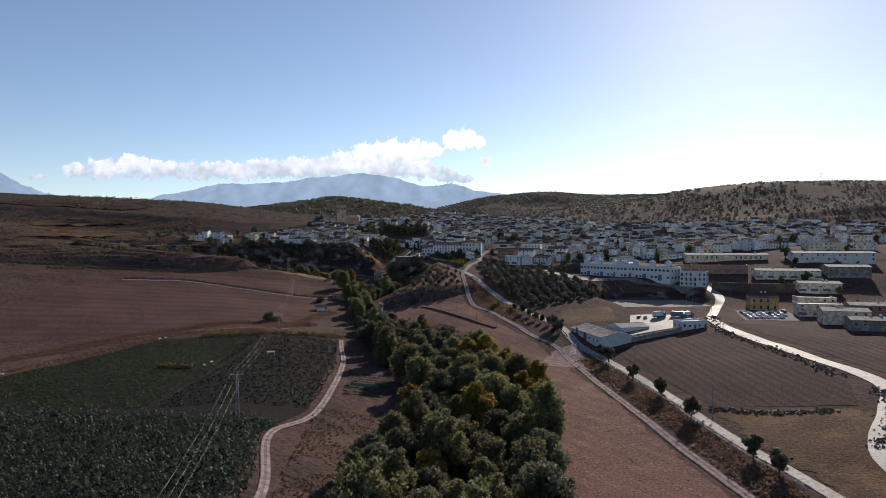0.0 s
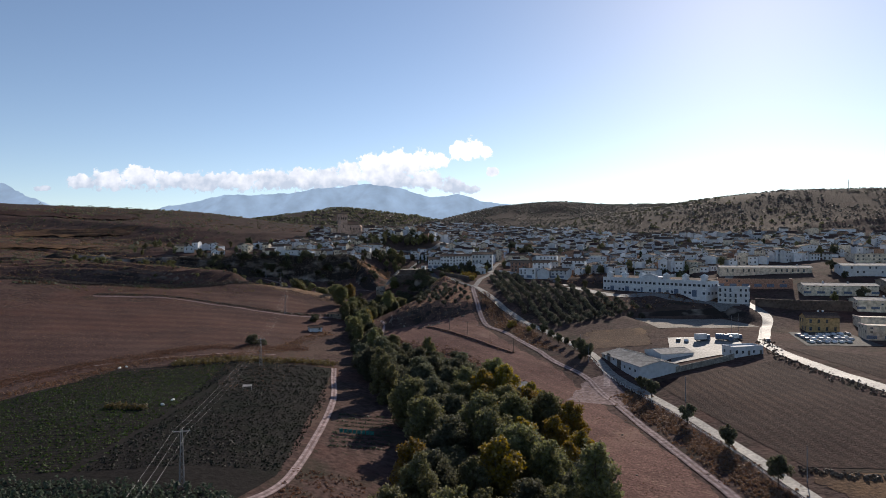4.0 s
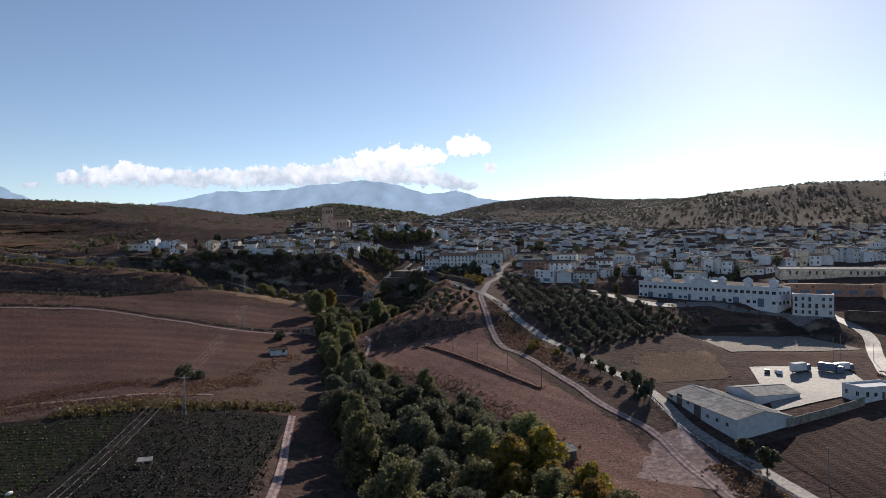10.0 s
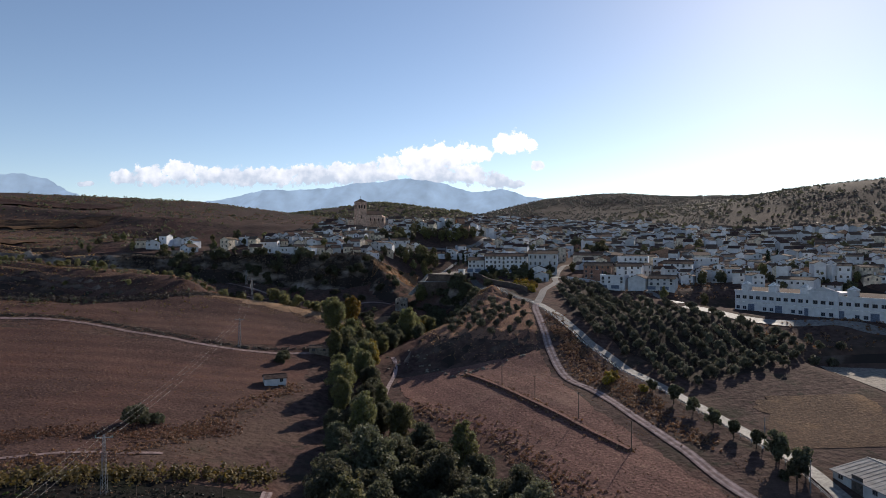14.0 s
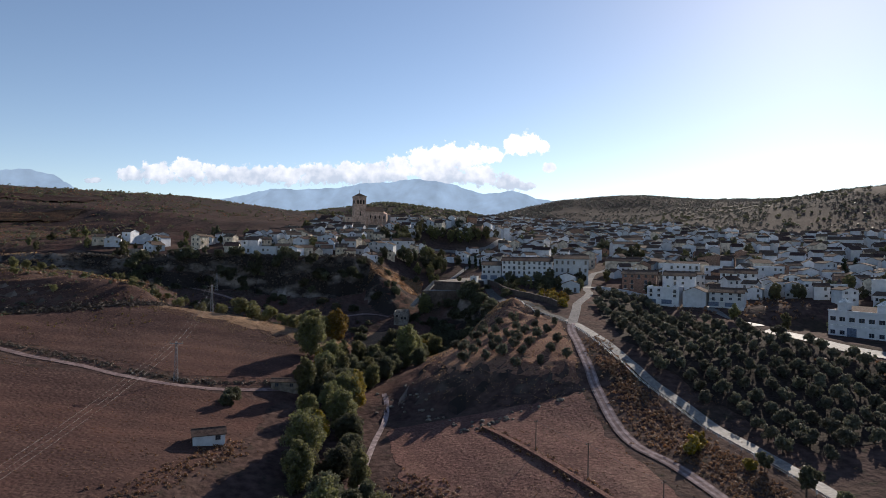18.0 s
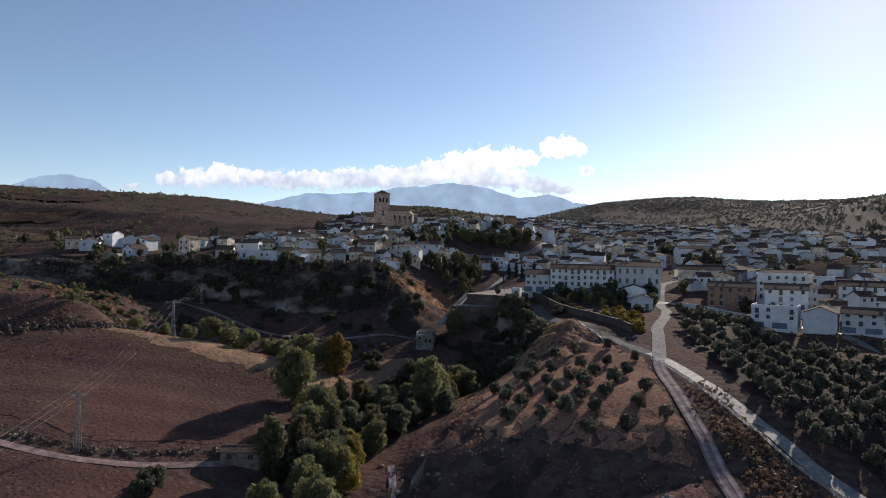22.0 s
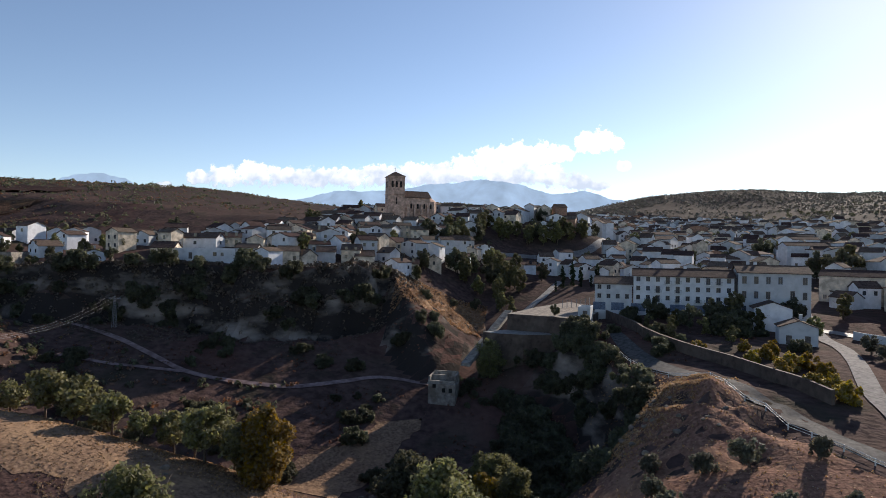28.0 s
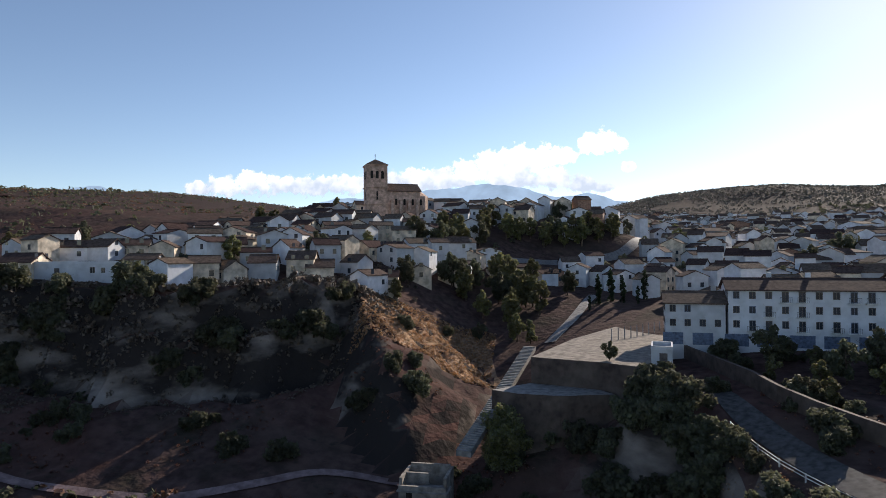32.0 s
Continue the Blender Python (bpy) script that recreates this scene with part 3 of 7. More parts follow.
def panel_mesh(name, mat, n, upright):
    """A ribbed unit leaf, 1 wide and 1 high, facing -y."""
    v = []
    for i in range(n + 1):
        t, y = i / n, -0.03 - 0.03 * (i % 2)
        v += [(t - 0.5, y, 0), (t - 0.5, y, 1)] if upright else [(-0.5, y, t), (0.5, y, t)]
    f = [(2 * i, 2 * i + 2, 2 * i + 3, 2 * i + 1) if upright else (2 * i, 2 * i + 1, 2 * i + 3, 2 * i + 2) for i in range(n)]
    return mesh_from(name, v, f, mat)


DOOR = panel_mesh("door", M_FRAME, 6, True)
SHUTTER = panel_mesh("door", M_BLUE, 14, False)
BAR = Build().tube((0, 0, 0), (0, 0, 0.9), 0.022, 0.022, 4).mesh("bar", M_DARKMETAL)


def face_m(w, d, side, u, z, sx, sz):
    """Where an opening sits on a wall: side 0 faces -y, 1 +x, 2 +y, 3 -x; u runs along it from its middle."""
    turn = (0, 90, 180, 270)[side]
    off = (d / 2, w / 2, d / 2, w / 2)[side]
    return pose(0, 0, 0, 0, 0, turn) @ pose(u, -off - 0.003, z) @ Matrix.Diagonal((sx, 1, sz, 1))


def house(x, y, w, d, h, turn, rise=1.6, along="x", wall=M_WHITE, roof=M_TILE, label="", floors=2, sides=(0, 3, 1), seed=0, windows=True, z=None, category="house", flat=False):
    rng = random.Random(seed * 7919 + 13)
    low = min(G(x + a * w / 2, y + b * d / 2) for a in (-1, 1) for b in (-1, 1))
    base = G(x, y) if z is None else z
    home = tagged(new("house"), label or "whitewashed village house with a tiled gable roof", category)
    home.matrix_basis = pose(x, y, base, 0, 0, turn)
    deep = low - base - 1.0
    if flat:
        b = Build().box(-w / 2, w / 2, -d / 2, d / 2, deep, h)
        part("wall", b.mesh("wall", wall), home)
        b = Build()
        for x0, x1, y0, y1 in ((-w / 2 - 0.05, w / 2 + 0.05, -d / 2 - 0.05, -d / 2 + 0.2), (-w / 2 - 0.05, w / 2 + 0.05, d / 2 - 0.2, d / 2 + 0.05), (-w / 2 - 0.05, -w / 2 + 0.2, -d / 2 + 0.2, d / 2 - 0.2), (w / 2 - 0.2, w / 2 + 0.05, -d / 2 + 0.2, d / 2 - 0.2)):
            b.box(x0, x1, y0, y1, h + 0.003, h + 0.6)
        part("parapet", b.mesh("parapet", wall), home)
    else:
        part("wall", gable_walls(w, d, h, rise, along, deep).mesh("wall", wall), home)
        part("roof", gable_roof(w, d, h, rise, 0.35, 0.2, along).mesh("roof", roof), home)
        if rng.random() < 0.6 and category != "hut":
            cx, cy = (rng.uniform(-0.3, 0.3) * w, rng.uniform(0.1, 0.3) * d) if along == "x" else (rng.uniform(0.1, 0.3) * w, rng.uniform(-0.3, 0.3) * d)
            k = Build().box(cx - 0.35, cx + 0.35, cy - 0.3, cy + 0.3, h, h + rise + 0.9)
            k.box(cx - 0.42, cx + 0.42, cy - 0.37, cy + 0.37, h + rise + 0.9, h + rise + 1.05)
            part("chimney", k.mesh("chimney", M_WHITE), home)
    if windows:
        step = h / floors
        for side in sides:
            run = w if side in (0, 2) else d
            n = max(1, int(run / 2.7))
            for fl in range(floors):
                for i in range(n):
                    if rng.random() < 0.2:
                        continue
                    u = (i + 0.5) * run / n - run / 2 + rng.uniform(-0.3, 0.3)
                    if fl == 0 and rng.random() < 0.3:
                        part("door", DOOR, home, face_m(w, d, side, u, 0.02, 1.2, 2.1))
                    else:
                        part("window", W_DARK, home, face_m(w, d, side, u, fl * step + 1.0, rng.uniform(0.8, 1.2), rng.uniform(1.0, 1.5)))
    return home


def drape(name, left, right, across, lift, mat, every=4.0, ragged=0.0):
    """A strip of ground cover between two lines, laid on the land."""
    def walkline(line, n):
        p = np.array(line, float)
        s = np.r_[0, np.cumsum(np.hypot(*np.diff(p, axis=0).T))]
        q = np.linspace(0, s[-1], n)
        return np.stack([np.interp(q, s, p[:, 0]), np.interp(q, s, p[:, 1])], -1)
    length = max(np.hypot(*np.diff(np.array(l, float), axis=0).T).sum() for l in (left, right))
    n = max(2, int(length / every))
    a, b = walkline(left, n), walkline(right, n)
    t = np.linspace(0, 1, across + 1)
    p = a[:, None] * (1 - t)[None, :, None] + b[:, None] * t[None, :, None]
    if ragged:
        push = ragged * (np.abs(2 * t - 1) ** 6)[None, :]
        wx, wy = waves(p[..., 0], p[..., 1], 4.5, 1.0) + 0.7 * waves(p[..., 0], p[..., 1], 1.9, 2.0), waves(p[..., 0], p[..., 1], 4.1, 3.0) + 0.7 * waves(p[..., 0], p[..., 1], 1.7, 4.0)
        p = p + np.stack([wx * push, wy * push], -1)
    z = ground(p[..., 0], p[..., 1]) + lift
    v = np.concatenate([p, z[..., None]], -1).reshape(-1, 3)
    k = across + 1
    f = [(i * k + j, i * k + j + 1, (i + 1) * k + j + 1, (i + 1) * k + j) for i in range(n - 1) for j in range(across)]
    me = mesh_from(name, v.tolist(), f, mat, True)
    if me.polygons and me.polygons[0].normal.z < 0:
        me.flip_normals()
    return tagged(new(name, me), kind="structure")


def smooth_line(pts, step=3.0):
    p = [Vector((*q, 0)) for q in pts]
    out = []
    for i in range(len(p) - 1):
        a, b, c, d = p[max(i - 1, 0)], p[i], p[i + 1], p[min(i + 2, len(p) - 1)]
        n = max(2, int((c - b).length / step))
        for j in range(n):
            t = j / n
            q = 0.5 * ((2 * b) + (c - a) * t + (2 * a - 5 * b + 4 * c - d) * t * t + (3 * b - a - 3 * c + d) * t ** 3)
            out.append((q.x, q.y))
    out.append(tuple(pts[-1]))
    return out


def offset_line(line, off):
    p = np.array(line, float)
    g = np.gradient(p, axis=0)
    g /= np.hypot(g[:, 0], g[:, 1])[:, None]
    return (p + off * np.stack([-g[:, 1], g[:, 0]], -1)).tolist()


def road(name, pts, width, mat, lift=0.14, across=4, label=""):
    line = smooth_line(pts)
    return tagged(drape(name, offset_line(line, width / 2), offset_line(line, -width / 2), across, lift, mat, 2.5), label, "road")


STEP = Build().box(-1.2, 1.2, -0.35, 0.35, -0.9, 0.0).mesh("step", M_CONCRETE)

# ---- land ----
def spread(inner0, inner1, step, outer0, outer1, grow=1.09):
    mid = list(np.arange(inner0, inner1 + 0.01, step))
    for end, sign in ((outer0, -1), (outer1, 1)):
        s, v, side = step, mid[0] if sign < 0 else mid[-1], []
        while sign * (end - v) > 0:
            s *= grow
            v += sign * s
            side.append(v)
        mid = side[::-1] + mid if sign < 0 else mid + side
    return np.array(mid)


gx, gy = spread(-240, 260, 2.5, -4200, 4200), spread(60, 700, 2.5, -900, 4650, 1.05)
XX, YY = np.meshgrid(gx, gy)
ZZ = ground(XX, YY)
vv = np.stack([XX, YY, ZZ], -1).reshape(-1, 3).tolist()
nx = len(gx)
ff = [(j * nx + i, j * nx + i + 1, (j + 1) * nx + i + 1, (j + 1) * nx + i) for j in range(len(gy) - 1) for i in range(nx - 1)]
tagged(new("ground", mesh_from("ground", vv, ff, M_LAND, True)), "dry brown valley land with scrub, banks and bare cliffs", "ground", kind="structure")

DIRT_ROAD = [(82, 60), (78, 162), (77, 218), (75, 305), (74, 328), (66, 350), (62, 374), (52.6, 410), (45, 428), (44, 465), (44.4, 488), (45, 502), (46.5, 510)]
TREE_ROAD = [(98, 60), (95, 163), (93, 195), (93, 258), (90, 299), (86, 330), (84.5, 364), (75, 409), (68, 434), (58.4, 464), (54.5, 481), (49.5, 505), (45.5, 516), (40, 528), (34, 546), (27, 566), (22, 590), (19.5, 606)]
TOWN_ROAD = [(47, 511), (53.5, 537), (56, 548), (65, 572), (69.5, 588), (71, 602), (85, 652), (96, 670), (106, 700), (120, 760)]
MAIN_ROAD = [(118, 100), (113, 140), (116, 165), (125, 180), (142, 198), (158, 222), (158, 270), (161, 337), (178, 372), (196, 400), (201, 420), (206, 450), (215, 480), (240, 520)]
road("road", TREE_ROAD[:13], 3.2, M_CONCRETE, label="pale concrete lane under roadside trees")
# Dark asphalt end of the lane; shade below the wall is partly in its colour.
road("road", TREE_ROAD[12:], 3.8, M_LANE, 0.16, label="narrow dark lane below the long retaining wall")
road("road", DIRT_ROAD, 3.0, M_DIRT, 0.2, label="pale dirt track across dry grass")
FIELD_TRACK = [(-36, 60), (-36, 100), (-33, 152), (-39, 192), (-30, 219), (-28, 288), (-32, 330), (-34, 350)]
for way, off in ((DIRT_ROAD, -0.75), (DIRT_ROAD, 0.75), (FIELD_TRACK, -0.65), (FIELD_TRACK, 0.65)):
    line = smooth_line(way)
    tagged(drape("wheel_rut", offset_line(line, off + 0.33), offset_line(line, off - 0.33), 1, 0.25, M_RUT, 2.5), "pale wheel rut worn into the dirt track", "rut")
road("road", TOWN_ROAD, 3.6, M_TOWNROAD, 0.18, label="worn road climbing into the town")
road("road", MAIN_ROAD, 5.2, M_ASPHALT, 0.2, label="sunlit asphalt road past the fields")
road("road", [(-36, 100), (-33, 152), (-39, 192), (-30, 219), (-28, 288), (-32, 330), (-34, 350)], 2.3, M_DIRT, 0.2, label="pale dirt track beside the crop field")
road("road", [(-190, 458), (-150, 466), (-110, 460), (-75, 455), (-45, 466), (-38, 480)], 2.0, M_DIRT, label="narrow dirt track across the stubble field")
road("road", [(-130, 598), (-110, 593), (-89, 587), (-75, 587), (-61, 588), (-50, 593), (-40, 598), (-27, 598)], 1.6, M_DIRT, 0.2, label="pale dirt path along the foot of the cliff")
road("road", [(-120, 580), (-104, 583), (-88, 587)], 1.2, M_DIRT, 0.2, label="narrow side path joining the cliff path")
road("road", [(112, 500), (122, 485), (136, 472), (165, 455), (198, 432)], 6.0, M_ASPHALT, 0.2, label="street in front of the white factory")
road("road", [(-14, 731), (-3, 742), (9, 749), (21, 753), (31, 759), (42, 778), (50, 800)], 4.2, M_ASPHALT, 0.2, label="curved street under the wooded embankment")
road("road", [(-2, 660), (4.4, 676), (9, 690), (13.2, 704)], 3.0, M_CONCRETE, 0.2, label="sloping street below the old town")

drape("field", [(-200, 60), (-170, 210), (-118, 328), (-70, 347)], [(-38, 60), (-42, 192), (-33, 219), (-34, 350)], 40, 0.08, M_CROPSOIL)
drape("field", [(-230, 300), (-200, 440), (-180, 452)], [(-70, 358), (-46, 420), (-46, 455)], 40, 0.07, M_STUBBLE, 1.5, 0.9)
drape("field", [(-185, 466), (-150, 474), (-110, 468), (-75, 463), (-46, 472)], [(-160, 520), (-130, 526), (-105, 530), (-76, 540), (-50, 528)], 30, 0.07, M_STUBBLE, 1.5, 0.9)
drape("field", [(25, 130), (38, 250), (40, 330), (22, 380), (-8, 420), (-14, 450)], [(74, 130), (74, 250), (66, 335), (48, 400), (41, 430), (40, 456)], 30, 0.08, M_REDSOIL, 1.5, 0.9)
drape("mound_soil", [(3, 471), (0, 480), (0, 500), (3, 520), (8, 533), (15, 540), (24, 550)], [(39, 462), (41.5, 475), (42, 490), (42.5, 503), (40.5, 516), (34, 532), (29, 548)], 24, 0.1, M_MOUND, 1.5, 1.6)
drape("field", [(101, 222), (99, 260), (97, 312)], [(138, 205), (150, 225), (150, 318)], 30, 0.1, M_PLOUGH)
drape("rough_grass", [(98, 140), (97, 190), (100.5, 219)], [(122, 168), (134, 190), (137, 202)], 14, 0.1, M_OCHRE, 1.5, 2.0)
road("road", [(79, 316), (84, 332), (85, 345)], 2.6, M_RUT, 0.12, label="worn earth fork joining track and lane")
road("road", [(-16, 398), (-16.4, 420), (-16.4, 440), (-15.3, 461), (-18, 478)], 1.5, M_RUT, label="narrow footpath on the stream bank")
road("road", [(-188, 262), (-164, 288), (-139, 319), (-117, 341.5), (-95, 352), (-62, 362)], 1.3, M_DIRT, label="narrow path along the crop field's edge")
road("road", [(66, 606), (74, 608), (82, 601), (89, 590), (95, 574), (104, 552), (112, 524), (112, 505)], 4.0, M_ASPHALT, 0.2, label="street beside the low white wall")
drape("rough_grass", [(86, 366), (90, 384), (97, 402)], [(116, 362), (122, 378), (126, 398)], 14, 0.1, M_OCHRE, 1.5, 2.0)
drape("yard", [(132, 392), (134, 434)], [(186, 390), (186, 430)], 20, 0.2, M_GRAVEL)
drape("field", [(166, 225), (166, 335)], [(215, 220), (204, 285)], 16, 0.1, M_PLOUGH)
drape("bare_earth", [(59, 301), (62, 308), (68, 316), (74, 326)], [(78, 290), (82, 300), (83, 314), (84, 330)], 12, 0.09, M_DIRT, 1.5, 1.6)
for left, right, mat in (([(-400, 725), (-300, 765)], [(-400, 755), (-300, 790)], M_OCHRE), ([(-345, 600), (-272, 640)], [(-350, 625), (-282, 668)], M_OCHRE), ([(-480, 800), (-330, 830)], [(-480, 860), (-330, 880)], M_PLOUGH)):
    drape("field", left, right, 14, 1.2, mat, 6.0, 2.0)
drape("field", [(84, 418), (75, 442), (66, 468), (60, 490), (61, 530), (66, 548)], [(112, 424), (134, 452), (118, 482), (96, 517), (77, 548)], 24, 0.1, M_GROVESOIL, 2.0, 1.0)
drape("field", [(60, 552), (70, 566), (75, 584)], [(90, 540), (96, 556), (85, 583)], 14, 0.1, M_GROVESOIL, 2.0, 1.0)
# Paler sheets paint sunlit ground: first the field corner, then the gorge slope.
drape("sunlit_bank", [(-112, 522), (-84, 513), (-64, 511), (-50, 510), (-42, 509)], [(-104, 535), (-79, 533), (-64, 531), (-48, 529), (-37, 526)], 14, 0.12, M_BANK, 1.5, 1.8)
drape("sunlit_bank", [(-53, 553), (-46, 565), (-37, 580)], [(-38, 550), (-31, 564), (-25, 584)], 10, 0.14, M_BANK, 1.5, 1.8)
drape("sunlit_bank", [(-46, 645), (-41, 654), (-30, 664), (-18.5, 670)], [(-35, 632), (-24, 631), (-17, 638), (-14, 644)], 10, 0.12, M_GRASS, 1.5, 2.0)

# ---- trees ----


def leaves(rng, blobs, count, size):
    """Small leaf clumps scattered through a set of ellipsoids (x, y, z, rx, ry, rz)."""
    vol = np.array([b[3] * b[4] * b[5] for b in blobs]) ** 0.75
    pick = rng.choice(len(blobs), count, p=vol / vol.sum())
    d = rng.normal(size=(count, 3))
    d /= np.linalg.norm(d, axis=1)[:, None]
    r = rng.random(count) ** 0.28
    r *= 1 + 0.16 * np.sin(d[:, 0] * 5 + pick) * np.sin(d[:, 2] * 6 + 2 * pick)
    b = np.array(blobs, float)[pick]
    c = b[:, :3] + d * r[:, None] * b[:, 3:]
    a = rng.normal(size=(count, 3))
    a /= np.linalg.norm(a, axis=1)[:, None]
    e = np.cross(a, d + 0.6 * rng.normal(size=(count, 3)))
    e /= np.linalg.norm(e, axis=1)[:, None] + 1e-9
    s = size * rng.uniform(0.6, 1.4, (count, 1))
    return np.stack([c - a * s - e * s * 0.2, c + e * s * 0.75, c + a * s + e * s * 0.15, c - e * s * 0.75], 1).reshape(-1, 3)


def leaf_mesh(name, verts, mat):
    n = len(verts) // 4
    me = bpy.data.meshes.new(name)
    me.vertices.add(4 * n)
    me.vertices.foreach_set("co", verts.ravel())
    me.loops.add(4 * n)
    me.loops.foreach_set("vertex_index", np.arange(4 * n))
    me.polygons.add(n)
    me.polygons.foreach_set("loop_start", np.arange(0, 4 * n, 4))
    me.materials.append(mat)
    me.update(calc_edges=True)
    return me


def trunk_mesh(rng, h, r, limbs, reach):
    b = Build()
    lean = Vector((rng.normal() * 0.05 * h, rng.normal() * 0.05 * h, 0))
    b.tube((0, 0, -0.6), lean * 0.5 + Vector((0, 0, h * 0.45)), r, r * 0.7, 8)
    b.tube(lean * 0.5 + Vector((0, 0, h * 0.45)), lean + Vector((0, 0, h * 0.85)), r * 0.7, r * 0.25, 7)
    for i in range(limbs):
        a = 6.28 * (i + rng.random() * 0.6) / limbs
        z = h * rng.uniform(0.22, 0.6)
        p = lean * 0.5 + Vector((0, 0, z))
        q = p + Vector((math.cos(a) * reach * 0.6, math.sin(a) * reach * 0.6, h * rng.uniform(0.12, 0.25)))
        b.tube(p, q, r * 0.42, r * 0.14, 6)
        for k in (-0.5, 0.6):
            b.tube(q, q + Vector((math.cos(a + k) * reach * 0.35, math.sin(a + k) * reach * 0.35, h * 0.12)), r * 0.14, r * 0.04, 5)
    return b.mesh("trunk", M_BARK, True)


def crown_blobs(rng, h, r, low, n, kind):
    out = []
    for i in range(n):
        t = (i + rng.random()) / n
        z = h * (low + (1 - low) * t)
        if kind == "poplar":
            rad = r * (0.35 + 0.65 * math.sin(math.pi * min(1, 0.18 + 0.82 * t)) ** 0.8)
        else:
            rad = r * math.sqrt(max(0.08, 1 - (2 * t - 0.85) ** 2 * 0.8))
        a, off = rng.random() * 6.28, rad * rng.uniform(0.2, 0.84)
        s = rad * rng.uniform(0.2, 0.46)
        out.append((math.cos(a) * off, math.sin(a) * off, z, s, s, s * rng.uniform(0.8, 1.35)))
    return out


def tree_kind(name, seed, h, r, low, nblobs, count, size, mat, kind, limbs, trunk_r, label, category="tree", group=""):
    rng = np.random.default_rng(seed)
    t = tagged(new(name), label, category, group)
    part("trunk", trunk_mesh(rng, h, trunk_r, limbs, r), t)
    part("crown", leaf_mesh("crown", leaves(rng, crown_blobs(rng, h, r, low, nblobs, kind), count, size), mat), t)
    return t


class Planter:
    """Plants a kind of tree: the first place takes the built one, the rest copies."""

    def __init__(self, kinds):
        self.kinds, self.used = kinds, [False] * len(kinds)

    def plant(self, x, y, k, scale=1.0, turn=0.0, sink=0.15, z=None, label=""):
        k %= len(self.kinds)
        zz = G(x, y) if z is None else z
        m = pose(x, y, zz - sink, 0, 0, turn)
        t = self.kinds[k]
        if not self.used[k]:
            self.used[k] = True
            t.matrix_basis = m
            t.scale = (scale,) * 3
        else:
            t = copy_thing(t, m)
            t.scale = (scale,) * 3
        if label:
            t["label"] = label
        return t


RIVERSIDE = "riverside trees"
river = Planter([
    tree_kind("riverside_tree", 1, 15, 6.2, 0.12, 70, 13000, 0.29, M_POPLAR, "round", 7, 0.42, "broad yellow-green riverside tree in the valley bottom", group=RIVERSIDE),
    tree_kind("riverside_tree", 2, 13, 5.6, 0.10, 66, 12000, 0.29, M_DEEP, "round", 7, 0.4, "dark green riverside tree in the valley bottom", group=RIVERSIDE),
    tree_kind("riverside_tree", 3, 9, 5.2, 0.08, 54, 9500, 0.28, M_DEEP, "round", 6, 0.34, "low rounded dark tree by the stream", group=RIVERSIDE),
    tree_kind("poplar", 4, 17, 4.6, 0.08, 72, 11500, 0.28, M_POPLAR, "poplar", 7, 0.36, "tall green poplar beside the stream", group=RIVERSIDE),
    tree_kind("autumn_tree", 5, 13, 5.0, 0.10, 64, 11500, 0.29, M_AUTUMN, "round", 7, 0.36, "riverside tree turning yellow in autumn", group=RIVERSIDE),
])
rr = random.Random(5)
STREAM = smooth_line([(6, 70), (6, 150), (16, 200), (24, 250), (14, 300), (0, 345), (-14, 385), (-24, 415), (-30, 450), (-33, 470)], 1.0)
HALF = ((60, 21), (150, 22), (250, 24), (300, 24), (345, 21), (385, 13), (415, 8), (470, 6))
spots = []
for i in range(1500):
    t = rr.random()
    cx, cy = STREAM[min(len(STREAM) - 1, int(t * len(STREAM)))]
    half = np.interp(cy, [p[0] for p in HALF], [p[1] for p in HALF])
    x, y = cx + rr.uniform(-half, half), cy + rr.uniform(-2, 2)
    if -26 < x < -2 and 238 < y < 292:
        continue
    if all((x - a) ** 2 + (y - b) ** 2 > (8.2 if y < 300 else 7.2) ** 2 for a, b in spots):
        spots.append((x, y))
for x, y in spots:
    u = rr.random()
    if 215 < y < 300 and x > 18:
        k = 4 if u < 0.4 else 0
    elif y < 215:
        k = 0 if u < 0.36 else 3 if u < 0.6 else 4 if u < 0.65 else 1
    else:
        k = 1 if u < 0.4 else 2 if u < 0.7 else 0 if u < 0.82 else 3 if u < 0.93 else 4
    river.plant(x, y, k, (rr.uniform(0.78, 1.12) + 0.3 * max(0, waves(np.array([x]), np.array([y]), 14, 2.6)[0])) * np.interp(y, (340, 410), (1, 0.68)), rr.uniform(0, 360))
for x, y, k, s in ((-36, 478, 1, 0.7), (-30, 492, 2, 0.75), (-42, 527, 4, 0.95), (-46, 498, 0, 0.92), (-14, 523, 0, 1.0), (-21, 536, 1, 1.0), (-26, 512, 1, 0.6), (-9, 514, 2, 0.7), (-36, 507, 3, 0.42),
                    (-22, 500, 2, 0.75), (-40, 486, 4, 0.55), (-28, 478, 2, 0.8), (-33, 465, 1, 0.7), (-18, 541, 1, 0.6), (-4, 542, 0, 0.6), (-10, 552, 0, 0.55), (-22, 556, 1, 0.5),
                    (-11.5, 600, 0, 0.68), (-4, 640, 1, 0.3)):
    river.plant(x, y, k, s, rr.uniform(0, 360))
LOWER = smooth_line([(-33, 466), (-31, 490), (-25, 506), (-18, 522), (-14, 545)], 1.0)
spots = []
for i in range(400):
    cx, cy = rr.choice(LOWER)
    x, y = cx + rr.uniform(-9, 9), cy + rr.uniform(-2, 2)
    if all((x - a) ** 2 + (y - b) ** 2 > 5.4 ** 2 for a, b in spots) and G(x, y) < 21:
        spots.append((x, y))
for x, y in spots:
    river.plant(x, y, rr.choice((0, 2, 4, 0, 3, 1)), rr.uniform(0.4, 0.72), rr.uniform(0, 360))
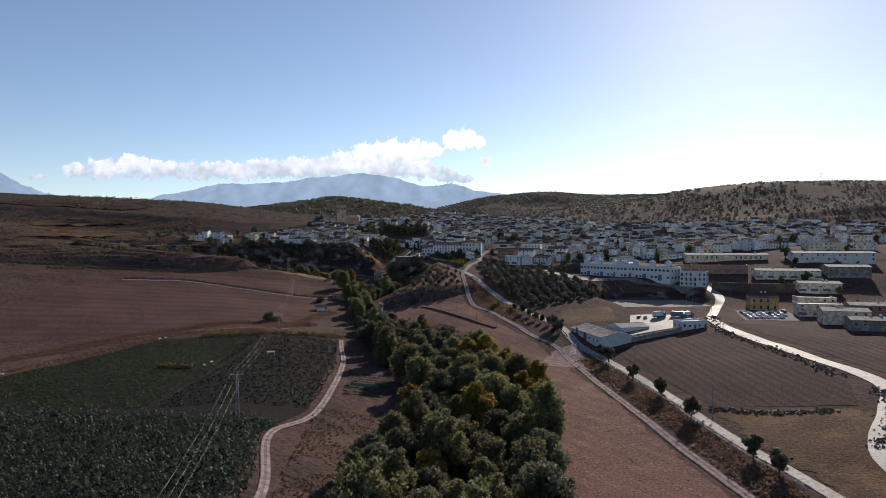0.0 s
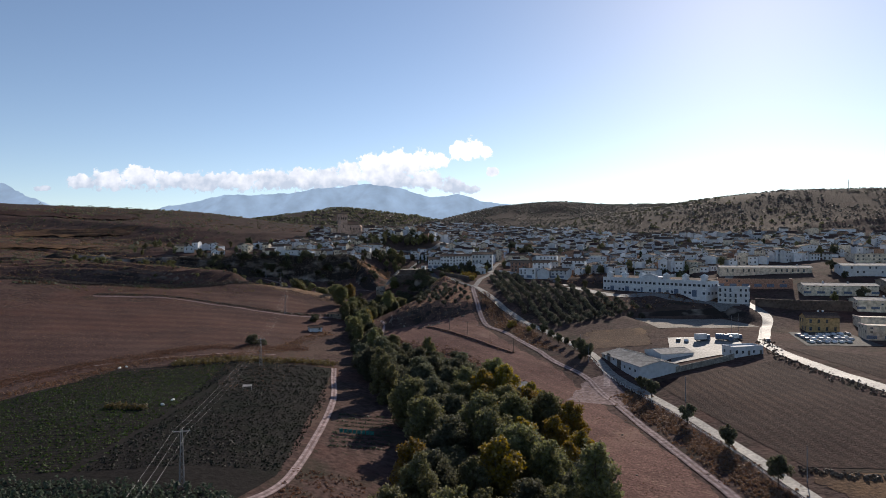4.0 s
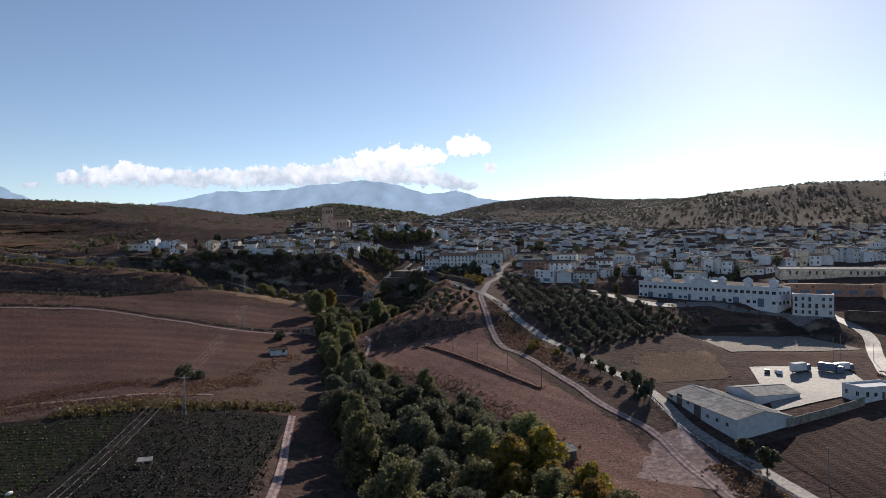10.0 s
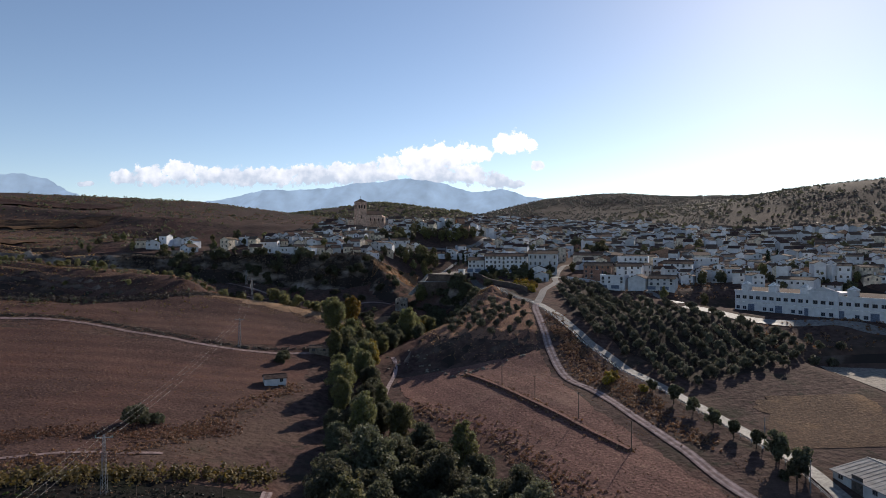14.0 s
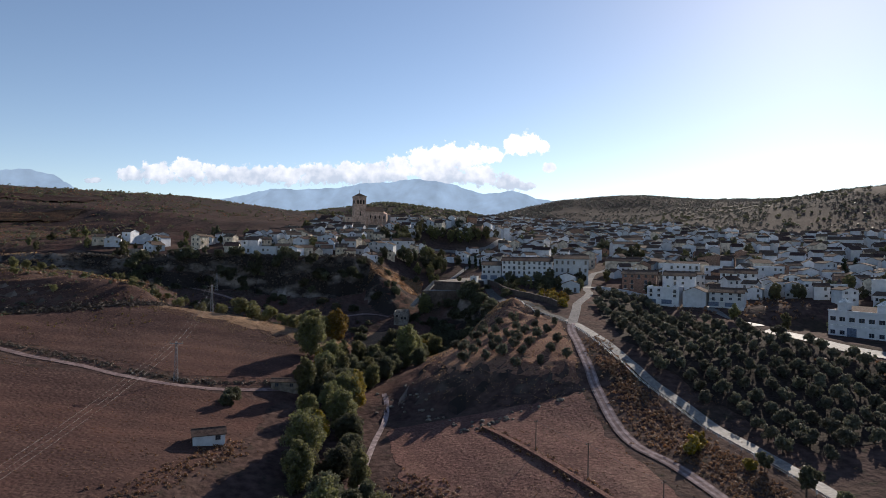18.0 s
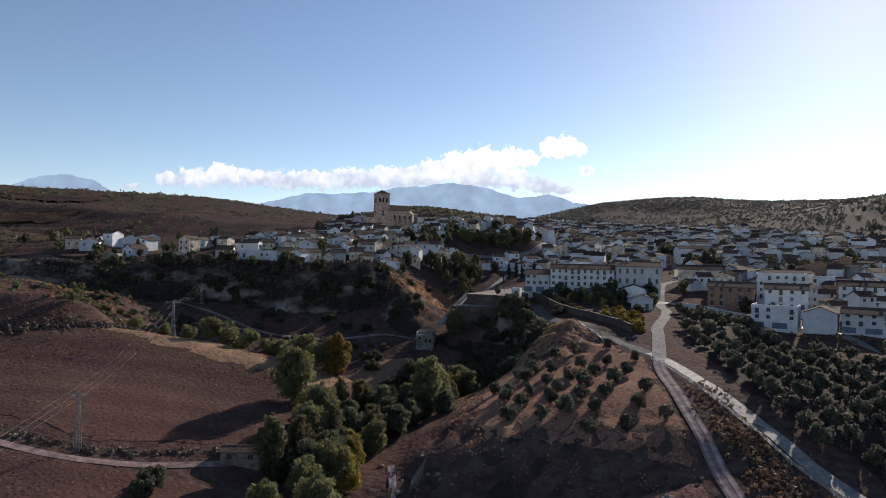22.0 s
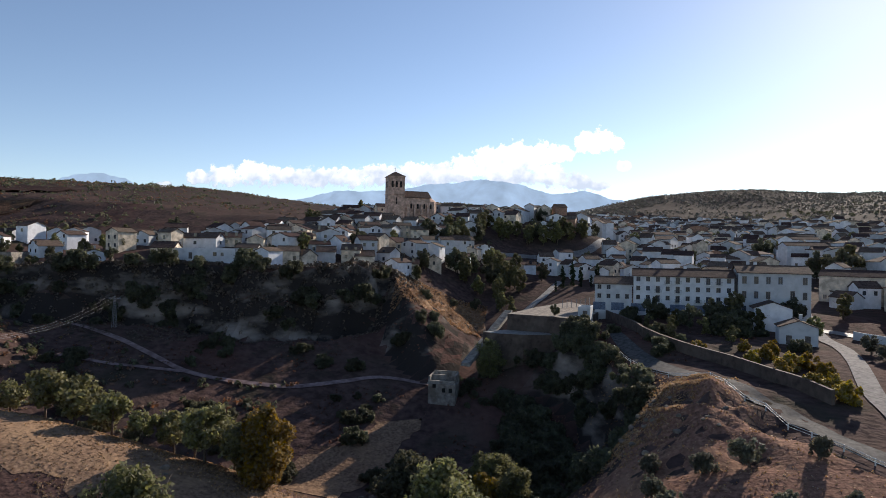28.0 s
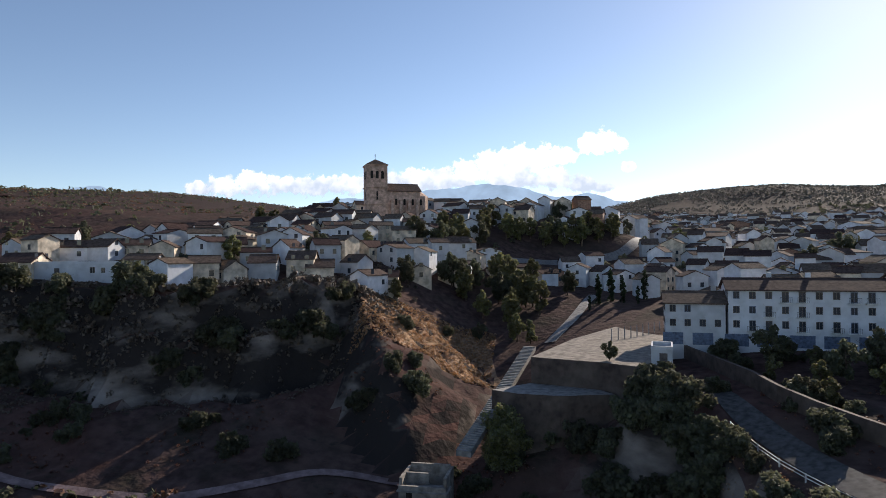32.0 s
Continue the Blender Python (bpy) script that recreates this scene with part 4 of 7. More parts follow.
almond = Planter([tree_kind("almond_tree", 30 + i, 6.4, 2.8, 0.38, 22, 2400, 0.24, M_ALMOND, "round", 6, 0.17, "pale green almond tree with a bare trunk at the field edge", group="field edge trees") for i in range(3)])
for x, y, s in ((-78.4, 532.6, 1.49), (-70.3, 530.5, 1.23), (-83, 531, 1.43), (-52.2, 527, 1.43), (-46.6, 527.5, 1.30), (-60.7, 533, 1.23), (-64.6, 530, 0.91), (-56, 531, 1.30), (-91, 533, 1.04), (-99, 534, 0.98), (-108, 533, 0.91), (-75, 535, 1.10), (-49, 531, 1.17)):
    almond.plant(x, y, rr.randrange(3), s, rr.uniform(0, 360))
for i in range(60):
    x, y = rr.uniform(-250, -118), rr.uniform(500, 580)
    if y > 490 + (x + 160) * 0.8:
        almond.plant(x, y, rr.randrange(3), rr.uniform(0.45, 0.75), rr.uniform(0, 360), label="small almond tree on an old hill terrace")
shrub = Planter([tree_kind("bush", 60 + i, 4.0, 3.4, 0.05, 16, 2600, 0.27, M_DEEP, "round", 5, 0.16, "dense dark green bush at a field edge", "bush", "dark bushes") for i in range(2)])
for x, y, s in ((-76, 378, 1.25), (-57, 450, 1.0), (-72, 380, 0.7), (78, 352, 0.5), (37, 616, 0.8), (28, 622, 0.8), (52, 609, 1.4), (22, 630, 0.85), (27, 612, 0.7), (48, 599, 1.4), (57, 580, 0.7), (13, 594, 0.8), (17, 572, 0.9), (12, 566, 1.0), (18, 584, 0.8),
                (-35, 640, 0.8), (-28, 662, 0.6), (8, 596, 0.8), (14, 590, 0.7), (-28, 615, 0.9), (-36, 612, 0.8), (-48, 600, 0.8), (-62, 566, 0.9), (-84, 560, 0.9), (-50, 556, 0.8), (-40, 570, 0.9), (2, 585, 0.9), (20, 600, 0.6)):
    shrub.plant(x, y, rr.randrange(2), s, rr.uniform(0, 360))
for i in range(46):
    x = rr.uniform(-165, -46)
    y = float(np.interp(x, (-180, -140, -105, -85, -66, -54, -46), (600, 611, 620, 620, 627, 637, 649))) + rr.uniform(-9, 3)
    shrub.plant(x, y, rr.randrange(2), rr.uniform(0.7, 1.5), rr.uniform(0, 360), sink=0.6, label="dark overhanging bush on the cliff edge")
gold = Planter([tree_kind("autumn_bush", 70, 3.2, 2.6, 0.05, 13, 1700, 0.26, M_AUTUMN, "round", 5, 0.12, "bush with yellow autumn leaves beside the lane", "bush", "autumn bushes")])
for x, y, s in ((44, 556, 1.0), (48, 561, 1.1), (50, 549, 0.9), (47, 570, 0.9), (52, 556, 1.0), (46, 546, 1.0), (49, 541, 1.1), (52, 563, 1.0), (43, 566, 0.9), (50, 575, 0.9), (45, 578, 0.8), (57, 420, 1.2), (60, 424, 1.0), (66, 412, 0.7), (36, 580, 0.7), (15, 562, 0.8), (-33, 512, 0.8), (-30, 430, 0.9), (-26, 452, 0.8)):
    gold.plant(x, y, 0, s, rr.uniform(0, 360))

olive = Planter([tree_kind("olive_tree", 20 + i, 4.0, 2.4, 0.25, 15, 1150, 0.25, M_OLIVE, "round", 4, 0.22, "grey-green olive tree in a planted row", group="olive grove") for i in range(4)])
ROADX = lambda line, y: float(np.interp(y, [p[1] for p in line], [p[0] for p in line]))  # noqa: E731
for i in range(16):
    for j in range(26):
        x = 64 + i * 6.7 + rr.uniform(-0.7, 0.7)
        y = 408 + j * 6.3 + (i % 2) * 1.0 + rr.uniform(-0.7, 0.7)
        if x < ROADX(TREE_ROAD, y) + 5 or x < ROADX(TOWN_ROAD, max(y, 511)) + 4.5 or (x - 118) * 0.84 + (y - 486) * 0.54 > -1 or y > 552 or y < 412 + max(0, x - 84) * 0.4:
            continue
        olive.plant(x, y, rr.randrange(4), rr.uniform(0.8, 1.12), rr.uniform(0, 360))
for i in range(8):
    for j in range(16):
        x, y = -1 + i * 6.9 + (j % 2) * 3.4 + rr.uniform(-1.7, 1.7), 462 + j * 6.8 + i * 0.8 + rr.uniform(-1.1, 1.1)
        if x > ROADX(DIRT_ROAD, y) - 4 or x > ROADX(TREE_ROAD, y) - 5 or G(x, y) < 23.8 or x < 2 or rr.random() < 0.1 or y > 524 + rr.uniform(-4, 4):
            continue
        olive.plant(x, y, rr.randrange(4), rr.uniform(0.7, 0.98), rr.uniform(0, 360))

for i in range(5):
    for j in range(8):
        x, y = 66 + i * 6.4 + rr.uniform(-0.8, 0.8), 536 + j * 6.2 + (i % 2) * 2.0 + rr.uniform(-0.8, 0.8)
        if ROADX(TOWN_ROAD, y) + 4.5 < x < np.interp(y, (530, 556, 583), (86, 90, 82)) and y > 553 - (x - 77) * 1.2 and y < 582:
            olive.plant(x, y, rr.randrange(4), rr.uniform(0.8, 1.1), rr.uniform(0, 360))

street = Planter([tree_kind("roadside_tree", 40 + i, 6, 2.7, 0.28, 15, 1900, 0.26, M_DEEP, "round", 5, 0.2, "small dark tree beside the concrete lane", group="roadside trees") for i in range(2)])
for s in (350, 358, 366, 374, 384, 392, 402, 412):
    street.plant(ROADX(TREE_ROAD, s) - (4.0 if s < 300 else 5.0) + rr.uniform(-0.8, 0.8), s + rr.uniform(-2, 2), rr.randrange(2), rr.uniform(0.7, 1.05), rr.uniform(0, 360))
for x, y, s in ((91.0, 296.8, 1.15), (90.9, 266.2, 1.1), (92, 241.9, 1.1), (91.5, 216.8, 1.2), (92, 181.7, 1.1), (92, 170.5, 1.1), (91, 307, 0.9), (84, 352, 1.1), (82, 360, 1.2)):
    street.plant(x - 1.2, y, rr.randrange(2), s, rr.uniform(0, 360))
town_tree = Planter([tree_kind("town_tree", 80 + i, 8, 3.3, 0.2, 18, 2200, 0.3, m, "round", 5, 0.22, "leafy green tree among the white houses", group="town trees") for i, m in enumerate((M_DEEP, M_POPLAR, M_POPLAR))])
for x, y, s in ((-44, 712, 1.2), (-36, 716, 1.3), (-30, 725, 1.2), (-38, 735, 1.1), (-24, 742, 1.2), (-30, 690, 1.3), (-24, 694, 1.2), (-14, 700, 1.3), (-8, 690, 1.2), (-4, 684, 1.2), (-12, 684, 1.0), (-18, 705, 1.1), (-45.8, 716, 1.2), (-35.7, 712, 1.1), (-24.7, 734, 1.2),
                (-33.4, 733, 1.2), (-15.3, 752, 1.3), (-9.9, 754, 1.2), (-0.6, 755, 1.3), (7.4, 757, 1.3), (14.3, 759, 1.4), (21.3, 762, 1.3), (27, 766, 1.3), (3, 760, 1.2), (11, 763, 1.2), (18, 766, 1.2), (-6, 758, 1.1), (56, 776, 1.1), (62, 780, 1.1), (118, 690, 1.7), (124, 698, 1.8), (112, 698, 1.5), (150, 660, 1.4),
                (158, 668, 1.3), (170, 640, 1.2), (180, 650, 1.2), (66, 592, 0.8), (70, 615, 0.9), (98, 585, 0.9), (104, 577, 0.8), (85, 620, 0.9)):
    town_tree.plant(x, y, rr.randrange(3), s, rr.uniform(0, 360))
for i in range(34):
    x, y = rr.uniform(102, 235), rr.uniform(512, 566)
    if (x - 167.5) * 0.54 - (y - 481.8) * 0.84 < -14 and not (85 < x < 128 and y > 532):
        town_tree.plant(x, y, rr.randrange(3), rr.uniform(0.7, 1.25), rr.uniform(0, 360))
for i in range(30):
    x, y = rr.uniform(222, 360), rr.uniform(290, 520)
    if all(abs(x - a) > w / 2 + 4 or abs(y - b) > 13 for a, b, w in ((262, 437, 40), (318, 470, 54), (222, 345, 22), (238, 372, 20), (262, 404, 24), (240, 330, 22), (228, 470, 44), (255, 505, 60), (300, 430, 26), (360, 520, 50))):
        town_tree.plant(x, y, rr.randrange(3), rr.uniform(0.6, 1.1), rr.uniform(0, 360), label="leafy green tree between the workshops")
for x, y, s in ((33, 592, 0.5), (45, 586, 0.55), (29.5, 604, 0.5), (38, 608, 0.6), (42, 596, 0.6), (35, 600, 0.55)):
    town_tree.plant(x, y, 1, s, rr.uniform(0, 360), label="small yellow-green garden tree behind the wall")
for x, y, s in ((46, 606, 1.0), (53, 611, 1.1), (33, 613, 0.9), (40, 603, 0.85), (57, 603, 0.8), (-29.4, 690.7, 1.2), (-15.7, 704.8, 1.3), (-5.9, 690.7, 1.2), (-11.6, 677.2, 1.1), (5.1, 703.6, 1.0), (-25.4, 686, 1.2), (-14, 707, 1.2), (-9.6, 695, 1.2), (-10.3, 667, 0.9), (-6.8, 663, 0.8), (-20, 667, 0.6), (-41.6, 662, 0.7), (-20, 680, 1.0), (-16, 690, 1.2), (59, 828, 1.4), (76, 870, 1.4), (119, 777, 1.5), (126, 784, 1.4)):
    town_tree.plant(x, y, rr.randrange(3), s, rr.uniform(0, 360))
for i in range(40):
    x = rr.uniform(-240, -85)
    y = float(np.interp(x, (-240, -180, -140, -85), (620, 606, 616, 624))) + rr.uniform(-3, 75)
    town_tree.plant(x, y, rr.randrange(3), rr.uniform(0.45, 0.9), rr.uniform(0, 360), label="leafy tree beside the cliff-top houses")
cypress = Planter([tree_kind("cypress", 90, 9, 1.1, 0.03, 60, 2200, 0.2, M_CYPRESS, "poplar", 3, 0.15, "slim dark cypress beside the street", group="cypresses")])
for x, y, s in ((13, 690, 1.0), (17, 693, 1.1), (20, 690, 0.9), (27, 694, 1.0), (24, 688, 0.6), (10, 684, 0.5), (-54, 770, 0.9), (132, 640, 1.3), (136, 646, 1.2), (205, 610, 1.4), (212, 612, 1.3), (330, 640, 1.6), (336, 642, 1.5)):
    cypress.plant(x, y, 0, s, rr.uniform(0, 360))


def scatter(name, pts, size, per, mat, label, category, seed, tall=0.8):
    """Low growth nobody could count: leaf tufts at many points, in one mesh."""
    rng = np.random.default_rng(seed)
    pts = np.array(pts, float)
    z = ground(pts[:, 0], pts[:, 1])
    n = len(pts)
    s = size * rng.uniform(0.5, 1.5, n)
    c = np.repeat(np.c_[pts, z], per, 0)
    s = np.repeat(s, per)[:, None]
    d = rng.normal(size=(n * per, 3))
    d /= np.linalg.norm(d, axis=1)[:, None]
    d[:, 2] = np.abs(d[:, 2])
    c = c + d * s * np.array([0.6, 0.6, tall])
    a = rng.normal(size=(n * per, 3))
    a /= np.linalg.norm(a, axis=1)[:, None]
    e = np.cross(a, d)
    q = 0.38 * s * (14.0 / max(per, 14)) ** 0.5
    v = np.stack([c - a * q, c + e * q, c + a * q, c - e * q], 1).reshape(-1, 3)
    return tagged(new(name, leaf_mesh(name, v, mat)), label, category, kind="stuff")


def sprinkle(n, box, keep, seed):
    r = np.random.default_rng(seed)
    p = np.c_[r.uniform(box[0], box[1], n), r.uniform(box[2], box[3], n)]
    return p[keep(p[:, 0], p[:, 1])]


def band(line, half, n, seed):
    r = np.random.default_rng(seed)
    p = np.array(smooth_line(line, 1.0))
    return p[r.integers(0, len(p), n)] + r.normal(size=(n, 2)) * half


def near(line, x, y, gap):
    p = np.array(smooth_line(line, 4.0))
    return np.array([np.hypot(p[:, 0] - a, p[:, 1] - b).min() > gap for a, b in zip(x, y)])


# scrub on banks, gorge sides and hills
scatter("scrub", band([(-175, 225), (-140, 290), (-112, 340), (-72, 358), (-58, 395), (-47, 425)], 2.2, 2200, 1), 0.5, 10, M_RUST, "rust-brown dry scrub along the field bank", "scrub", 1)
scatter("scrub", np.r_[band([(-180, 262), (-160, 292), (-139, 322), (-117, 346), (-97, 366), (-72, 372), (-55, 384)], 2.4, 7500, 91), sprinkle(2400, (-31, -12, 90, 225), lambda x, y: waves(x, y, 8, 1.2) > -0.4, 92)], 0.42, 10, M_RUST, "reddish dry scrub on the bank above the crops", "scrub", 93, 0.7)
scatter("hedge", np.r_[band([(-190, 462), (-150, 470), (-110, 464), (-75, 459), (-48, 469)], 0.8, 500, 94), band([(100, 221), (107, 214), (116, 208), (128, 204)], 1.2, 240, 96), band([(152, 235), (154, 280), (155, 320), (168, 356)], 1.6, 420, 97), band([(122, 176), (140, 193), (153, 214)], 1.4, 240, 98)], 0.6, 12, M_SCRUB, "low dark hedge and scrub along ditch and road edges", "hedge", 99, 0.8)
scatter("scrub", np.r_[band([(85, 130), (85, 250), (82, 285), (84, 305)], 2.6, 4600, 2), band([(70, 372), (60, 405), (52, 430), (51, 460), (50, 490)], 2.5, 1100, 3), band([(67, 400), (57, 440), (51, 470)], 2.0, 800, 4), band([(12, 442), (35, 400), (50, 371)], 0.9, 500, 5), band([(-8, 418), (20, 385), (38, 340), (46, 300)], 3.0, 1000, 6)], 0.55, 10, M_RUST, "reddish dry scrub beside the lane and ditch", "scrub", 2)
gorge = sprinkle(44000, (-200, 60, 530, 720), lambda x, y: (y < np.interp(x, (-200, -85, -50, -40, -16, -8, 10, 60), (600, 617, 640, 632, 625, 606, 600, 600))) & (y > np.interp(x, (-200, -80, -40, 0, 20, 60), (585, 552, 535, 535, 560, 600))), 7)
gorge = gorge[near([(-130, 598), (-110, 593), (-89, 587), (-61, 588), (-50, 593), (-27, 598)], gorge[:, 0], gorge[:, 1], 2.4)]
gorge = gorge[near([(34, 546), (27, 566), (22, 590), (19.5, 606)], gorge[:, 0], gorge[:, 1], 4)]
gorge = gorge[near([(-47, 552), (-38, 566), (-30, 583)], gorge[:, 0], gorge[:, 1], 6.5)]
patch = waves(gorge[:, 0], gorge[:, 1], 11, 3.3)
GOLD_OUT = lambda p: p[~((p[:, 0] > -48) & (p[:, 0] < -13) & (p[:, 1] > 629) & (p[:, 1] < 673))]  # noqa: E731
scatter("gorge_scrub", GOLD_OUT(gorge[(patch > 0.0) & (gorge[:, 0] * 7.3 % 1 < 0.5)]), 0.34, 12, M_RUST, "low brown scrub on the gorge sides", "scrub", 8, 0.8)
for x, y in GOLD_OUT(gorge[patch > 0.3])[::16][:150]:
    shrub.plant(x, y, rr.randrange(2), rr.uniform(0.3, 0.85), rr.uniform(0, 360), sink=0.4, label="dark green bush on the gorge side")
scatter("gorge_grass", gorge[patch < -0.95], 0.55, 9, M_CORN, "dry straw-coloured grass tufts in the gorge", "grass", 9)
ravine = sprinkle(7000, (-8, 30, 540, 606), lambda x, y: (x < np.interp(y, (528, 547, 560, 575, 590, 606), (6, 14, 24, 21, 17, 12))) & (waves(x, y, 7, 1.3) > -0.5), 71)
for x, y in ravine[::22][:130]:
    shrub.plant(x, y, rr.randrange(2), rr.uniform(0.45, 1.15), rr.uniform(0, 360), sink=0.5, label="dark green bush filling the steep ravine")
slopes = sprinkle(20000, (-210, -40, 560, 655), lambda x, y: (y < np.interp(x, (-210, -140, -85, -54, -40), (598, 610, 617, 638, 660))) & (y > np.interp(x, (-210, -85, -54, -40), (582, 598, 612, 636))) & (waves(x, y, 9, 5.3) + 0.6 * waves(x, y, 4, 2.3) > -0.05), 73)
scatter("cliff_scrub", slopes, 0.42, 9, M_SCRUB, "dark bushes clinging to the cliff face", "scrub", 74, 0.9)
scatter("cliff_scrub", band([(-190, 598), (-140, 610), (-105, 618), (-85, 617), (-66, 626), (-54, 638), (-44, 652), (-50, 655), (-48, 676)], 4.0, 3000, 51), 0.75, 13, M_SCRUB, "dark bushes hanging along the cliff top", "scrub", 52, 1.1)
hill = sprinkle(5200, (-520, -100, 470, 1000), lambda x, y: (waves(x, y, 30, 1.1) > -0.15) & ((y < 585) | (x < -230)) & ((y > 487 + (x + 160) * 0.8) | (x < -200)), 10)
scatter("hill_scrub", hill, 1.1, 9, M_DEEP, "scattered dark bushes on the terraced hill", "scrub", 11, 0.9)
def risers(x, y):
    z = ground(x, y)
    level = z / (3.2 + 0.3 * waves(x, y, 60, 5.0))
    frac = level - np.floor(level)
    return (frac > 0.35) & (frac < 0.75) & ((y > 487 + (x + 160) * 0.8) | (x < -200)) & ((y < 590) | (x < -240) | (x < -60) & (y > 772 + 0.35 * (x + 330))) & (waves(x, y, 26, 7.7) > -0.5)


scatter("terrace_scrub", sprinkle(30000, (-480, -60, 470, 1050), risers, 75), 0.95, 8, M_RUST, "brown scrub along the old terrace banks", "scrub", 76, 0.7)
scatter("terrace_bushes", sprinkle(15000, (-480, -60, 470, 1050), risers, 77), 1.3, 10, M_DEEP, "dark bushes along the old terrace banks", "scrub", 78, 0.8)
def treads(x, y):
    level = ground(x, y) / (3.2 + 0.3 * waves(x, y, 60, 5.0))
    frac = level - np.floor(level)
    return ((frac < 0.3) | (frac > 0.85)) & ((y > 487 + (x + 160) * 0.8) | (x < -200)) & ((y < 592) | (x < -240)) & (waves(x, y, 17, 3.3) > -0.6)


scatter("terrace_grass", sprinkle(30000, (-420, -100, 478, 760), treads, 101), 0.55, 6, M_OCHREBLADE, "pale ochre grass on the old terraces", "grass", 102, 0.5)
scatter("bank_grass", sprinkle(9000, (-112, -38, 502, 536), lambda x, y: (y > 500 + 0.3 * np.abs(x + 60)) & (waves(x, y, 9, 2.9) > -0.4), 111), 0.25, 7, M_OCHREBLADE, "dry ochre grass on the field's sunny corner", "grass", 112, 0.7)
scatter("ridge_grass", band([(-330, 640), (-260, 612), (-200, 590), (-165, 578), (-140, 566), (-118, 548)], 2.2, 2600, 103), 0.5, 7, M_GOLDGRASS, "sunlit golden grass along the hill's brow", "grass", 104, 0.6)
scatter("hill_hedge", np.r_[band([(-300, 480), (-230, 484), (-192, 488), (-160, 496), (-136, 505), (-115, 522), (-102, 534)], 1.3, 2600, 105), band([(-300, 530), (-220, 534), (-170, 540), (-126, 552)], 1.8, 1500, 106)], 0.8, 12, M_SCRUB, "dark scrub band along the hill's foot", "hedge", 107, 0.9)
scatter("far_woods", sprinkle(5200, (-1100, 420, 2650, 3700), lambda x, y: waves(x, y, 220, 3.9) > -0.6, 79), 9.0, 7, M_DEEP, "dark woods on the hill behind the church", "trees", 80, 0.6)
scatter("hill_grass", sprinkle(9000, (-420, -105, 465, 760), lambda x, y: (waves(x, y, 18, 2.7) > 0.05) & ((y < 590) | (x < -230)), 12), 0.6, 6, M_CORN, "dry pale grass on the terraced hill", "grass", 13)
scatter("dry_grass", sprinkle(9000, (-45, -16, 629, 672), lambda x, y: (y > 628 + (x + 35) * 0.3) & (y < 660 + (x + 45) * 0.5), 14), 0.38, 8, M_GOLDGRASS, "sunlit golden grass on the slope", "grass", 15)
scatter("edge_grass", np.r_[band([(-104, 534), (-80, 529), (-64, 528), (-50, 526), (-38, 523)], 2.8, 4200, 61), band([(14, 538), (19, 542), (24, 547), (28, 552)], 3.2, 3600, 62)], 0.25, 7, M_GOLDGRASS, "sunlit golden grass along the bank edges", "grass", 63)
scatter("mound_grass", sprinkle(9000, (-6, 52, 455, 590), lambda x, y: (ground(x, y) > 16) & (x < np.interp(y, (455, 505, 530, 550, 590), (41, 43, 36, 28, 19))), 16), 0.24, 6, M_GOLDGRASS, "dry golden grass between the olive trees", "grass", 17)
scatter("field_weeds", np.r_[sprinkle(20000, (-230, -50, 300, 530), lambda x, y: waves(x, y, 25, 8.1) > -0.4, 18), sprinkle(9000, (20, 75, 130, 455), lambda x, y: (waves(x, y, 14, 6.1) > -0.2) & (x > np.interp(y, (300, 340, 420), (40, 30, -6))), 19)], 0.28, 5, M_RUST, "sparse brown weeds over the fields", "weeds", 20, 0.5)
scatter("bank_scrub", sprinkle(2200, (95, 215, 385, 560), lambda x, y: ((x - 118) * 0.84 + (y - 486) * 0.54 > -16) & (y < 470) & (x < 200) & ~((x > 130) & (y < 438)) | (y > 530) & (x > 63) & (y < 575) & (x < 150), 21), 0.9, 10, M_RUST, "brown scrub on the bank below the factory", "scrub", 22)
far_rows = []
for i in range(120):
    for j in range(92):
        x, y = -250 + i * 10 + rr.uniform(-1, 1), 1330 + j * 11 + rr.uniform(-1, 1)
        if waves(np.array([x]), np.array([y]), 150, 1.7)[0] > -0.25 and x > -150:
            far_rows.append((x, y))
scatter("olive_rows", far_rows, 3.0, 7, M_FAROLIVE, "rows of olive trees on the hills behind the town", "olive trees", 23, 0.7)
scatter("hill_trees", sprinkle(24000, (100, 1300, 760, 1700), lambda x, y: (ground(x, y) > 72) & (waves(x, y, 60, 2.9) > -0.4), 82), 2.1, 7, M_FAROLIVE, "olive trees dotted over the hills east of town", "trees", 83, 0.8)
scatter("plateau_trees", sprinkle(2600, (-1100, -180, 640, 1900), lambda x, y: waves(x, y, 90, 2.2) > 0.1, 24), 3.0, 7, M_DEEP, "dark trees dotted over the western plateau", "trees", 25, 0.8)

# ---- rocks ----


def boulder(seed):
    """A worn block of stone."""
    rng = np.random.default_rng(seed)
    bm = bmesh.new()
    bmesh.ops.create_icosphere(bm, subdivisions=2, radius=1.0)
    for v in bm.verts:
        c = v.co
        v.co = c * (0.8 + 0.22 * math.sin(3 * c.x + seed) * math.cos(2.6 * c.y + 2 * seed) + 0.12 * rng.random())
        v.co.z *= 0.62
    me = bpy.data.meshes.new("rock")
    bm.to_mesh(me)
    bm.free()
    me.materials.append(M_ROCK)
    return me


ROCKS = [boulder(i) for i in range(5)]


def rock(x, y, s, k):
    ob = tagged(new("rock", ROCKS[k % 5]), "pale weathered boulder lying on the dry bank", "rock", "rocks")
    ob.matrix_basis = pose(x, y, G(x, y) + 0.18 * s, 0, 0, 47 * k) @ Matrix.Diagonal((s, s * 0.8, s, 1))


